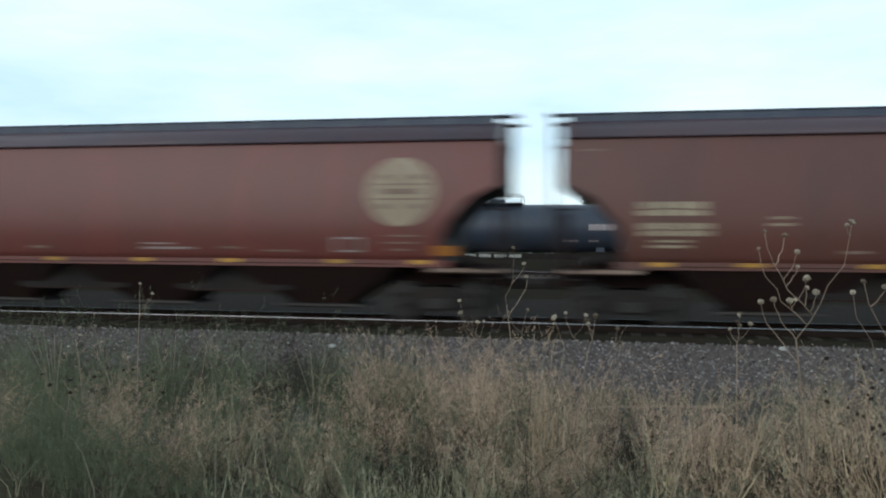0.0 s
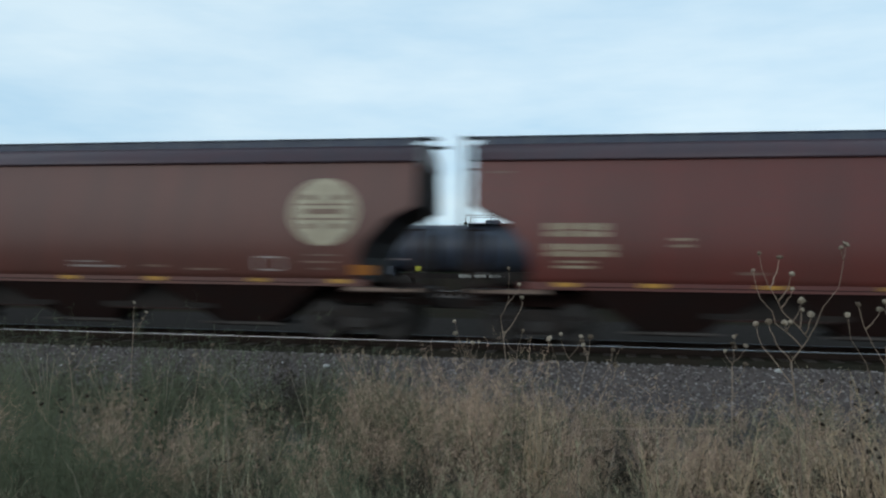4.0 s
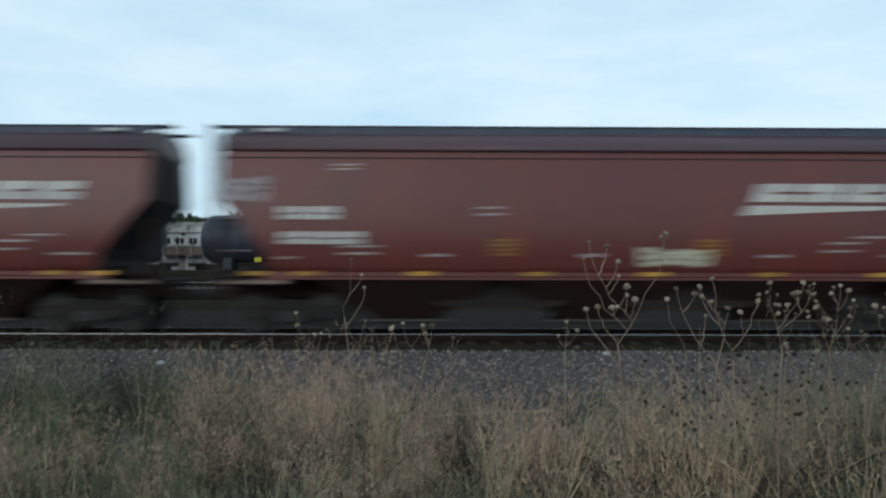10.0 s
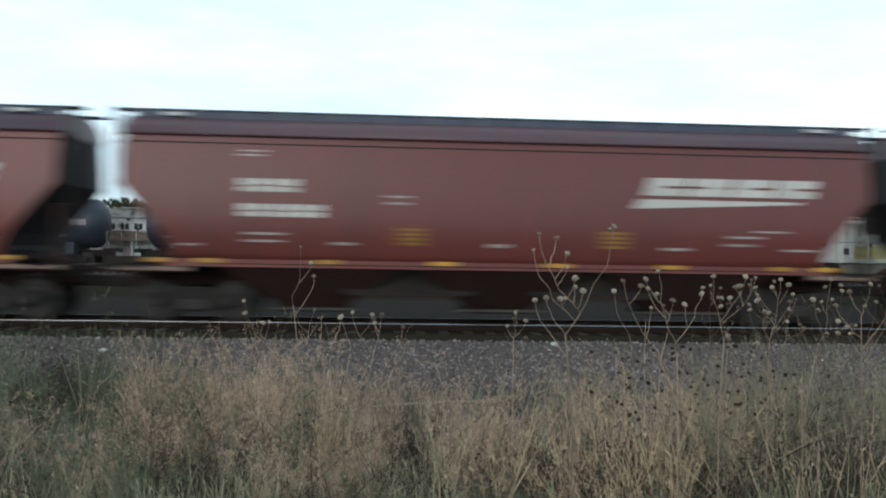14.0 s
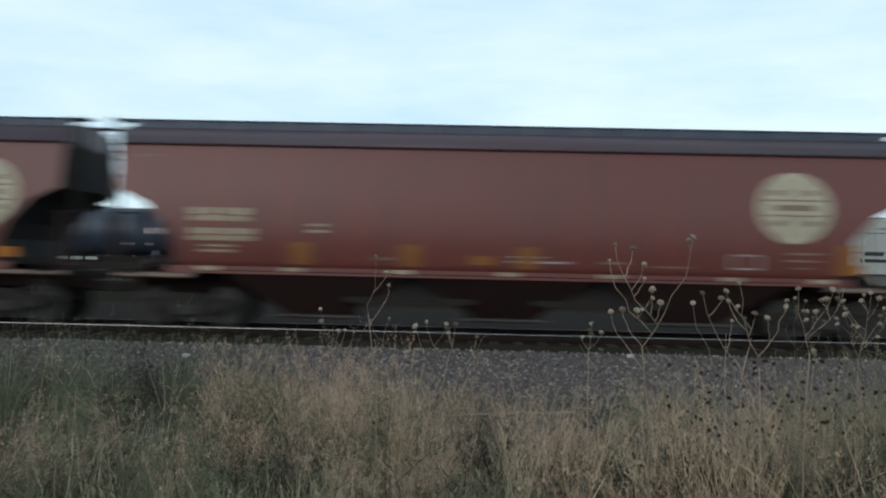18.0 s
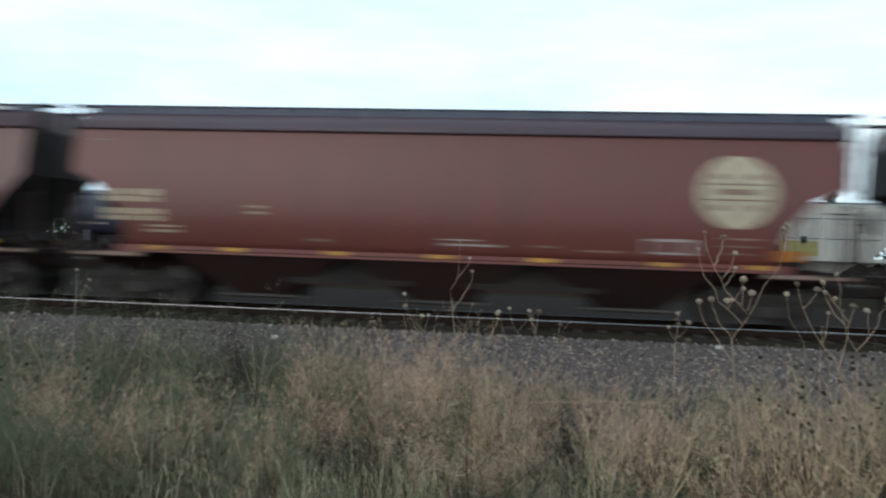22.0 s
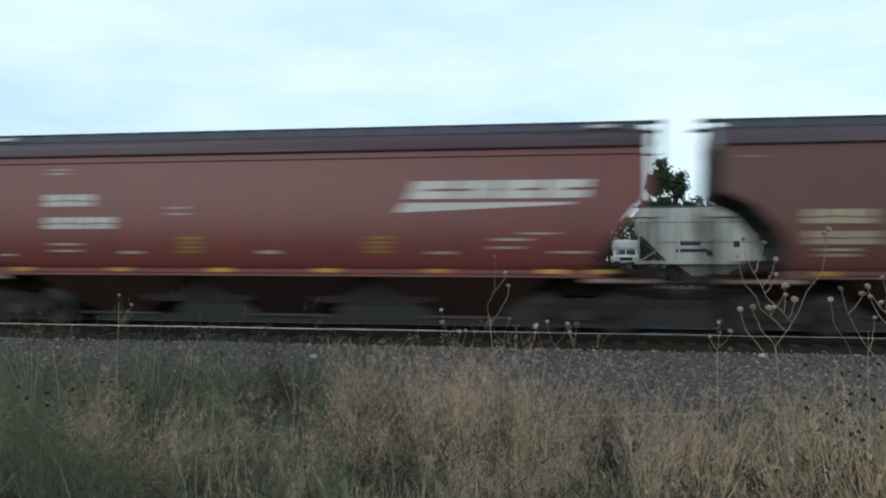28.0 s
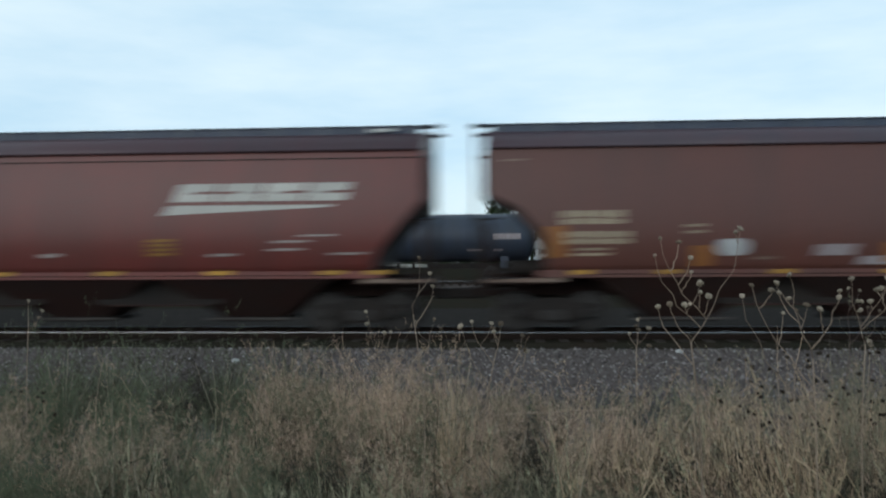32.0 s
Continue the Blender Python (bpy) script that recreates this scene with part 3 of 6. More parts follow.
def hopper_end(half, side):
    """The end sheet: an upright wall with two stiffeners, then the slope sheet under the hopper."""
    bm = bmesh.new()
    cut, turn, fall = SLOPES[half]
    inset = [cut * f for f in INSET]
    line = [(half - 0.002, EAVE - (EAVE - turn) * k / 6) for k in range(6)] + [(half - d, lower_edge(half - d, half)) for d in inset]
    rows = []
    for x, z in line:
        w = width_at(z) - 0.004
        rows.append([bm.verts.new((side * x, y, z)) for y in (-w, -w * 0.5, 0, w * 0.5, w)])
    for p, q in zip(rows, rows[1:]):
        for k in range(4):
            face = [p[k], q[k], q[k + 1], p[k + 1]]
            bm.faces.new(face if side > 0 else face[::-1])
    for y in (-0.6, 0.6):
        x0, x1 = sorted((side * (half - 0.004), side * (half + 0.07)))
        add_box(bm, x0, x1, y - 0.05, y + 0.05, turn, EAVE - 0.05)
    return bm


def hopper_roof(half):
    """The curved roof sheets with an overhanging eave."""
    bm = bmesh.new()
    prof = [(1.385, EAVE - 0.035), (1.405, EAVE - 0.03), (1.40, EAVE + 0.02), (1.33, EAVE + 0.16), (1.20, EAVE + 0.29), (1.02, EAVE + 0.38), (0.75, EAVE + 0.45),
            (0.5, EAVE + 0.48)]
    full = [(-w, z) for w, z in prof] + [(w, z) for w, z in prof[::-1]]
    ends = []
    for x in (-half - 0.03, half + 0.03):
        ends.append([bm.verts.new((x, w, z)) for w, z in full])
    n = len(full)
    for k in range(n - 1):
        f = bm.faces.new((ends[0][k], ends[1][k], ends[1][k + 1], ends[0][k + 1]))
        f.smooth = True
    bm.faces.new(ends[0])
    bm.faces.new(ends[1][::-1])
    bm.faces.new((ends[0][0], ends[0][n - 1], ends[1][n - 1], ends[1][0]))
    bmesh.ops.recalc_face_normals(bm, faces=bm.faces[:])
    return bm


def side_decal(polygon, lift=0.006):
    """A convex patch of paint on the near side, following its curve; polygon of (x, z)."""
    bm = bmesh.new()
    zs = [p[1] for p in polygon]
    lo, hi = min(zs), max(zs)
    steps = max(1, int((hi - lo) / 0.14))
    corner = sorted({round(z, 4) for z in zs} | {round(lo + (hi - lo) * k / steps, 4) for k in range(steps + 1)})
    last = None
    for z in corner:
        cross = []
        for (xa, za), (xb, zb) in zip(polygon, polygon[1:] + polygon[:1]):
            if abs(za - zb) < 1e-9:
                if abs(za - z) < 1e-3:
                    cross += [xa, xb]
            elif min(za, zb) - 1e-4 <= z <= max(za, zb) + 1e-4:
                cross.append(xa + (xb - xa) * (z - za) / (zb - za))
        if not cross:
            continue
        y = -width_at(z) - lift
        pair = (bm.verts.new((min(cross), y, z)), bm.verts.new((max(cross), y, z)))
        if last:
            bm.faces.new((last[0], last[1], pair[1], pair[0]))
        last = pair
    return bm


def rect(x0, x1, z0, z1, slant=0.0):
    return [(x0, z0), (x1, z0), (x1 + slant, z1), (x0 + slant, z1)]


def disc(cx, cz, r, n=28):
    return [(cx + r * math.cos(k * math.tau / n), cz + r * math.sin(k * math.tau / n)) for k in range(n)]


def blob(rng, x0, x1, z0, z1, n=16):
    """A convex splash of spray paint."""
    cx, cz = (x0 + x1) / 2, (z0 + z1) / 2
    return [(cx + (x1 - x0) / 2 * math.cos(k * math.tau / n) * abs(math.cos(k * math.tau / n)) ** -0.35 * rng.uniform(0.93, 1.0) if abs(math.cos(k * math.tau / n)) > 1e-3 else cx,
             cz + (z1 - z0) / 2 * math.sin(k * math.tau / n) * (abs(math.sin(k * math.tau / n)) + 1e-6) ** -0.35 * rng.uniform(0.96, 1.0)) for k in range(n)]


def build_truck(car, x):
    truck = part("truck", box(-0.16, 0.16, -1.0, 1.0, 0.40, 0.66, 0.03), M_DARK, car)
    truck.location = (x, 0, 0)
    for s in (-1, 1):
        bm = bmesh.new()
        y0, y1 = s * 1.0 - 0.07, s * 1.0 + 0.07
        top = [(-1.12, 0.52), (-1.05, 0.66), (-0.6, 0.66), (-0.32, 0.80), (0.32, 0.80), (0.6, 0.66), (1.05, 0.66), (1.12, 0.52)]
        low = [(0.72, 0.44), (0.45, 0.30), (0.30, 0.22), (-0.30, 0.22), (-0.45, 0.30), (-0.72, 0.44)]
        ring = top + low
        a = [bm.verts.new((px, y0, pz)) for px, pz in ring]
        b = [bm.verts.new((px, y1, pz)) for px, pz in ring]
        for k in range(len(ring)):
            bm.faces.new((a[k], a[(k + 1) % len(ring)], b[(k + 1) % len(ring)], b[k]))
        bm.faces.new(a[::-1])
        bm.faces.new(b)
        bmesh.ops.recalc_face_normals(bm, faces=bm.faces[:])
        part("side_frame", bm, M_DARK, truck)
        part("spring_nest", box(-0.24, 0.24, s * 1.09 - 0.04, s * 1.09 + 0.04, 0.28, 0.52, 0.02), M_WHEEL, truck)
    for wx in (-0.84, 0.84):
        bm = bmesh.new()
        add_lathe(bm, [(-1.05, 0.07), (-0.82, 0.07), (-0.815, 0.40), (-0.80, 0.455), (-0.70, 0.465), (-0.695, 0.49), (-0.665, 0.49), (-0.66, 0.40),
                       (-0.68, 0.30), (-0.68, 0.12), (-0.6, 0.08), (0.6, 0.08), (0.68, 0.12), (0.68, 0.30), (0.66, 0.40), (0.665, 0.49), (0.695, 0.49),
                       (0.70, 0.465), (0.80, 0.455), (0.815, 0.40), (0.82, 0.07), (1.05, 0.07)], 24, "y")
        wheels = part("wheelset", bm, M_WHEEL, truck, smooth=False)
        wheels.location = (wx, 0, 0.458)
        for s in (-1, 1):
            part("bearing_cap", rod((wx, s * 1.02, 0.458), (wx, s * 1.2, 0.458), 0.11, 0.095, 12), M_WHEEL, truck)


def hopper_car(label, half, pitch, paint):
    cut = SLOPES[half][0]
    car = tagged(new("grain_hopper_car"), label, "railway car", group="hopper cars of the train")
    body = part("body", hopper_body(half), paint, car)
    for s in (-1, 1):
        part("end_sheet", hopper_end(half, s), M_END, car, "grimy end sheet, darkened for the shade between the cars")
    roof = part("roof", hopper_roof(half), M_BLUEROOF if half > 8.6 else M_ROOF, car)
    # loading trough with its hatch covers, and the walkways
    part("hatch_trough", box(-half + 0.5, half - 0.5, -0.34, 0.34, EAVE + 0.47, EAVE + 0.58, 0.03), M_GRATE, roof)
    for s in (-1, 1):
        part("running_board", box(-half - 0.34, half + 0.34, s * 0.72 - 0.2, s * 0.72 + 0.2, EAVE + 0.575, EAVE + 0.605), M_GRATE, roof)
        part("walkway_fascia", box(-half + 0.1, half - 0.1, s * 0.88 - 0.008, s * 0.88 + 0.008, EAVE + 0.40, EAVE + 0.57), M_SLATE, roof)
    cover = None
    for i in range(7):
        if cover is None:
            cover = part("hatch_cover", box(-0.98, 0.98, -0.38, 0.38, EAVE + 0.585, EAVE + 0.65, 0.025), M_GRATE, roof)
        else:
            cover = again(cover, Matrix())
        cover.location = (-6.3 + 2.1 * i, 0, 0)
    bracket = None
    for i in range(16):
        if bracket is None:
            bm = bmesh.new()
            add_box(bm, -0.07, 0.07, -0.95, -0.9, EAVE + 0.36, EAVE + 0.575)
            add_box(bm, -0.07, 0.07, -0.95, -0.5, EAVE + 0.55, EAVE + 0.575)
            bracket = part("walkway_bracket", bm, M_GALV, roof)
        else:
            bracket = again(bracket, Matrix())
        bracket.location = (-half + 0.2 + (2 * half - 0.4) / 15 * i, 0, 0)
    # sills
    for s in (-1, 1):
        bm = bmesh.new()
        w = width_at(SILL)
        add_box(bm, -half + cut - 0.2, half - cut + 0.2, s * w - 0.04, s * w + 0.016, SILL - 0.10, SILL + 0.07)
        part("side_sill", bm, paint, car)
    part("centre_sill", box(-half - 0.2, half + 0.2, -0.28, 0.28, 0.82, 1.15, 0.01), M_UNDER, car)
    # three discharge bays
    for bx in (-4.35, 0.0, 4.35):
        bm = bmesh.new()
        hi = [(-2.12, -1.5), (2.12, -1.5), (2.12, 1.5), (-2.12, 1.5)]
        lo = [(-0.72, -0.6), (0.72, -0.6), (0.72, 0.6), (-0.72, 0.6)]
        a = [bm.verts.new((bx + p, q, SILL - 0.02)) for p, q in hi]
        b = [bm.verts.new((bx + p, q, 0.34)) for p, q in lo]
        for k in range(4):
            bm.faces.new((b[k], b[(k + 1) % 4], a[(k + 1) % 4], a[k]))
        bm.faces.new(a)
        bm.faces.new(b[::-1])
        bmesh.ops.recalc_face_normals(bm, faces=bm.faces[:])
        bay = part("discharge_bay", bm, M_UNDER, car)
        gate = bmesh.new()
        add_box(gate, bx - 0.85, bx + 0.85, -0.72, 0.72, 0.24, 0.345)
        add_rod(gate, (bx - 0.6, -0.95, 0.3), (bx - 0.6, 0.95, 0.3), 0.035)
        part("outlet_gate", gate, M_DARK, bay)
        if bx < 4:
            # dark box added for the shade in the gap between two bays
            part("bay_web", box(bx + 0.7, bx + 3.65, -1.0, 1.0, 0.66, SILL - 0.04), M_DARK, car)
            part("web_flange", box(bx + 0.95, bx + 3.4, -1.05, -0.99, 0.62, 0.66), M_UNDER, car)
        part("gate_rail", box(bx - 1.05, bx + 1.05, -0.8, -0.74, 0.28, 0.33), M_DUSTY, bay)
    # ends: platforms, posts, ladders, brake gear, couplers
    for s in (-1, 1):
        x0, x1 = sorted((s * (half - cut - 0.35), s * (half + 0.12)))
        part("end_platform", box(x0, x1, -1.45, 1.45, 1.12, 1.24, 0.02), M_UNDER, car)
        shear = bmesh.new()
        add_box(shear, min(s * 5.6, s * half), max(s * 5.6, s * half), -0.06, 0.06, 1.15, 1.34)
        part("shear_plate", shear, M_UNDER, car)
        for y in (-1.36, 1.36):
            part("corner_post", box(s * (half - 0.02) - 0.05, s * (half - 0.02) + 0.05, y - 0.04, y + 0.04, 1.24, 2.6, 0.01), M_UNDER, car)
            bm = bmesh.new()
            for dx in (0.0, 0.42):
                add_box(bm, s * (half - 0.1 - dx) - 0.02, s * (half - 0.1 - dx) + 0.02, y * 1.1 - 0.015, y * 1.1 + 0.015, 0.75, 1.5)
            for k in range(3):
                add_rod(bm, (s * (half - 0.1), y * 1.1, 0.8 + 0.22 * k), (s * (half - 0.52), y * 1.1, 0.8 + 0.22 * k), 0.014)
            part("step", bm, M_DARK, car)
        part("platform_edge", box(x0 + 0.1, x1, -1.472, -1.452, 1.16, 1.245), M_FAINT, car, "dusty tan platform edge")
        ladder = bmesh.new()
        for y in (-1.3, -0.86):
            add_box(ladder, s * (half + 0.22) - 0.025, s * (half + 0.22) + 0.025, y - 0.025, y + 0.025, 1.0, EAVE + 0.58)
        for k in range(9):
            add_rod(ladder, (s * (half + 0.22), -1.3, 1.3 + 0.36 * k), (s * (half + 0.22), -0.86, 1.3 + 0.36 * k), 0.015, sides=5)
        for z in (1.3, 2.6, 4.0):
            add_rod(ladder, (s * (half + 0.22), -1.1, z), (s * (half - 0.3), -1.1, z), 0.02, sides=5)
        part("end_ladder", ladder, M_DARK, car)
        part("coupler", box(min(s * half, s * pitch / 2), max(s * half, s * pitch / 2), -0.13, 0.13, 0.74, 1.0, 0.04), M_DARK, car)
        part("grab_rail", rod((s * (half + 0.1), -1.4, 1.24), (s * (half + 0.1), -1.4, 2.15), 0.016), M_DARK, car)
        build_truck(car, s * (half - 1.5))
    tank = bmesh.new()
    add_lathe(tank, [(-0.5, 0.02), (-0.48, 0.17), (0.48, 0.17), (0.5, 0.02)], 16, "x", (-half + 0.95, -0.7, 1.48))
    part("air_reservoir", tank, M_DARK, car, smooth=False)
    part("brake_cylinder", rod((half - 1.1, -0.6, 1.42), (half - 0.55, -0.6, 1.42), 0.14, 0.12, 14), M_DARK, car)
    wheel = bmesh.new()
    add_lathe(wheel, [(-0.02, 0.27), (0.0, 0.30), (0.02, 0.27)], 20, "x", (-half - 0.16, 0.55, 2.5))
    part("hand_brake_wheel", wheel, M_DARK, car)
    return car, body


def reflectors(car, spots, length=0.45, z=SILL):
    for x in spots:
        w = width_at(z)
        part("reflector", box(x - length / 2, x + length / 2, -w - 0.052, -w - 0.044, z - 0.03, z + 0.065), M_YELLOW, car)


def bars(car, name, mat, *spots):
    for x0, x1, z0, z1 in spots:
        part(name, side_decal(rect(x0, x1, z0, z1)), mat, car)


def block_row(car, name, mat, x0, x1, z0, z1, count):
    """A row of lettering as plain blocks, each an upper and a lower bar with a slot between."""
    step = (x1 - x0) / count
    for i in range(count):
        a, b = x0 + step * i, x0 + step * (i + 0.84)
        high = z1 - z0
        cut = z0 + high * (0.42, 0.5, 0.46)[i % 3]
        mark = part(name, side_decal(rect(a, b, z0, cut - high * 0.05)), mat, car)
        part("upper_bar", side_decal(rect(a, b, cut + high * 0.05, z1)), mat, mark)


LONG, SHORT = 18.93, 18.485   # the two kinds of car over their couplers


def disc_car():
    """The older car: a pale round emblem near its leading end."""
    car = hopper_car("mineral red grain hopper car with a pale round emblem, rolling", 8.8, LONG, M_BROWN)[0]
    emblem = part("round_emblem", side_decal(disc(6.62, 2.99, 0.80), 0.006), M_CREAM, car, "faded cream disc")
    cx, cz = 6.62, 2.99
    for dx0, dx1, dz0, dz1 in ((-0.66, 0.66, 0.15, 0.19), (-0.66, 0.66, -0.19, -0.15), (-0.2, -0.16, 0.19, 0.66), (0.16, 0.2, 0.19, 0.66), (-0.2, -0.16, -0.66, -0.19), (0.16, 0.2, -0.66, -0.19),
                               (-0.45, 0.45, -0.06, 0.07), (-0.50, -0.26, 0.28, 0.40), (0.26, 0.50, 0.28, 0.40), (-0.50, -0.26, -0.40, -0.28), (0.26, 0.50, -0.40, -0.28)):
        part("emblem_mark", side_decal(rect(cx + dx0, cx + dx1, cz + dz0, cz + dz1), 0.011), M_FAINT, emblem)
    block_row(car, "reporting_mark", M_TAN, -7.12, -5.72, 2.44, 2.74, 4)
    block_row(car, "reporting_mark", M_TAN, -7.1, -5.62, 2.0, 2.28, 6)
    bars(car, "small_lettering", M_TAN, (-6.9, -6.1, 1.74, 1.80), (-6.85, -6.1, 1.86, 1.91), (-4.4, -4.05, 2.22, 2.28), (-4.4, -4.05, 2.36, 2.42))
    bars(car, "small_lettering", M_FAINT, (-3.0, -2.5, 1.64, 1.70), (2.1, 2.65, 1.66, 1.71), (3.2, 4.1, 1.60, 1.64), (6.2, 7.0, 1.96, 2.0),
         (6.15, 6.95, 1.80, 1.84), (6.3, 6.8, 1.64, 1.68))
    bars(car, "small_lettering", M_FAINT, (-8.4, -7.9, 3.88, 3.92))
    bars(car, "small_lettering", M_WORN, (0.1, 1.4, 1.64, 1.69), (0.1, 0.9, 1.76, 1.79))
    bars(car, "data_panel", M_WORN, (5.0, 5.6, 1.60, 1.64), (5.0, 5.6, 1.90, 1.94), (4.98, 5.04, 1.64, 1.90), (5.56, 5.62, 1.64, 1.90))
    bars(car, "caution_label", M_CAUTION, (7.3, 7.85, 1.53, 1.76))
    reflectors(car, (-6.7, -4.8, -2.35, 0.05, 2.35, 5.0, 7.0))
    for x in (-5.5, -3.7, -0.9, 1.3, 3.7):
        part("pale_marker", box(x - 0.2, x + 0.2, -width_at(SILL) - 0.03, -width_at(SILL) - 0.022, SILL - 0.03, SILL + 0.05), M_FAINT, car)
    return car


def wordmark_car():
    """The newer car: a slanted white wordmark over a wedge."""
    car = hopper_car("mineral red grain hopper car with a slanted white wordmark, rolling", 8.5, SHORT, M_RED)[0]
    for y in (-1, 1):
        w = width_at(EAVE - 0.2)
        part("top_chord_seam", box(-8.48, 8.48, min(y * w, y * (w + 0.012)), max(y * w, y * (w + 0.012)), EAVE - 0.215, EAVE - 0.19), M_DARK, car)
    for x in (-7.5, 7.5):
        part("vent_plate", box(x - 0.27, x + 0.27, -1.02, -0.96, EAVE + 0.44, EAVE + 0.52, 0.01), M_SHED, car, "short white plate on the roof edge")
    for i in range(4):
        x = 3.12 + 1.02 * i
        block = part("wordmark_letter", side_decal(rect(x, x + 0.94, 3.03, 3.20, 0.07)), M_WHITE, car, "slanted white block")
        part("upper_bar", side_decal(rect(x + 0.09, x + 1.0, 3.26, 3.44, 0.075)), M_WHITE, block)
        part("joining_bar", side_decal(rect(x + (0.07, 0.5, 0.1, 0.08)[i], x + (0.07, 0.5, 0.1, 0.08)[i] + 0.36, 3.20, 3.26, 0.025)), M_WHITE, block)
    part("wordmark_wedge", side_decal([(2.88, 2.72), (6.75, 2.88), (6.85, 2.935), (3.05, 2.945)]), M_WHITE, car, "tapering white underline")
    block_row(car, "reporting_mark", M_WHITE, -5.95, -4.62, 2.93, 3.22, 4)
    block_row(car, "reporting_mark", M_WHITE, -5.92, -4.05, 2.38, 2.66, 6)
    bars(car, "small_lettering", M_WORN, (-6.0, -5.45, 3.72, 3.76), (-5.95, -5.4, 3.82, 3.86), (-5.8, -4.95, 1.98, 2.03), (-5.8, -5.0, 1.82, 1.87), (-2.7, -2.2, 2.70, 2.75),
         (-2.7, -2.2, 2.85, 2.90), (-3.9, -3.4, 1.78, 1.84), (-0.4, 0.05, 1.78, 1.86), (3.6, 4.2, 1.78, 1.84), (5.0, 5.75, 1.90, 1.95), (5.1, 5.9, 2.08, 2.13),
         (6.4, 7.2, 1.80, 1.85), (5.7, 6.5, 2.22, 2.26), (-7.2, -6.8, 1.72, 1.77))
    for x in (-2.45, 2.15):
        bars(car, "yellow_label", M_OCHRE, *[(x, x + 0.62, 1.80 + 0.105 * k, 1.865 + 0.105 * k) for k in range(4)])
    reflectors(car, (-7.7, -6.6, -4.0, -1.4, 1.2, 3.8, 6.4, 7.45), 0.58, SILL + 0.02)
    return car


WORDMARK = {5, 7, 8, 9, 10, 11, 12, 13, 14, 15, 16, 22, 25, 27, 29, 31}
CARS = {}
protos = {"disc": disc_car(), "word": wordmark_car()}
used = set()
for k in range(-2, 34):
    kind = "word" if k in WORDMARK else "disc"
    if kind in used:
        CARS[k] = copy_thing(protos[kind], Matrix())
    else:
        used.add(kind)
        CARS[k] = protos[kind]


for c in CARS[22].children:
    if c.name.startswith("body"):
        c.data = c.data.copy()
        c.data.materials[0] = M_CLEAN
for x0, x1, z0, z1 in ((4.32, 4.98, 1.62, 1.66), (4.32, 4.98, 1.88, 1.92), (4.32, 4.37, 1.66, 1.88), (4.93, 4.98, 1.66, 1.88)):
    part("panel_border", side_decal(rect(x0, x1, z0, z1), 0.009), M_WHITE, CARS[22])
part("data_panel", side_decal(rect(4.37, 4.93, 1.66, 1.88), 0.008), M_BLACK, CARS[22], "black data panel with a white border")
# cars whose paint has dulled to brown
for k in (-1, 2, 4, 26, 28, 30):
    for c in CARS[k].children:
        if c.name.startswith("body") or c.name.startswith("side_sill"):
            c.data = c.data.copy()
            c.data.materials[0] = M_DULL
for c in CARS[17].children:
    if c.name.startswith("reflector"):
        c.data = c.data.copy()
        c.data.materials[0] = M_TAN
# discs that are cleaner or more faded than the rest
for k, paint in ((2, M_WHITE), (19, M_WHITE), (24, M_WHITE), (23, M_WHITE), (0, M_FADED), (1, M_FADED), (30, M_FADED), (6, M_FADED)):
    for c in CARS[k].children:
        if c.name.startswith("round_emblem"):
            c.data = c.data.copy()
            c.data.materials[0] = paint
part("white_label", side_decal(rect(-1.34, -0.88, 1.6, 1.8), 0.009), M_SPRAYW, CARS[22], "small white label")


def shift_marks(k, what, dx, dz=0.0):
    """The marks of one car, painted a little further along or lower than on its sisters."""
    for c in CARS[k].children:
        if c.name.startswith(what):
            c.location.x += dx
            c.location.z += dz
            c.location.y -= 0.12 * abs(dz) + (0.008 if dz else 0.0)


for k, dx, dz in ((5, -0.9, 0), (7, -1.14, 0), (8, -0.1, 0), (9, -1.2, -0.33), (10, -1.16, 0), (11, -0.95, 0), (15, -1.16, -0.35), (16, -1.16, 0), (21, -0.85, 0), (22, -0.54, -0.15)):
    shift_marks(k, "reporting_mark", dx, dz)
for k, dx in ((5, -0.2), (8, 0.2), (9, 0.3), (10, -0.18), (12, 0.15), (15, 0.38), (16, -0.12), (25, -0.59), (29, -0.6), (31, -0.38)):
    shift_marks(k, "wordmark", dx)
shift_marks(22, "wordmark", -0.8, -0.24)
for k, dx in ((0, -0.09), (1, -0.22), (2, -0.45), (6, 0.68), (17, -0.28), (18, 0.42), (19, -1.35), (20, 0.45), (21, -0.15), (23, -0.41), (24, -0.06), (28, -0.88), (30, -0.91)):
    shift_marks(k, "round_emblem", dx)


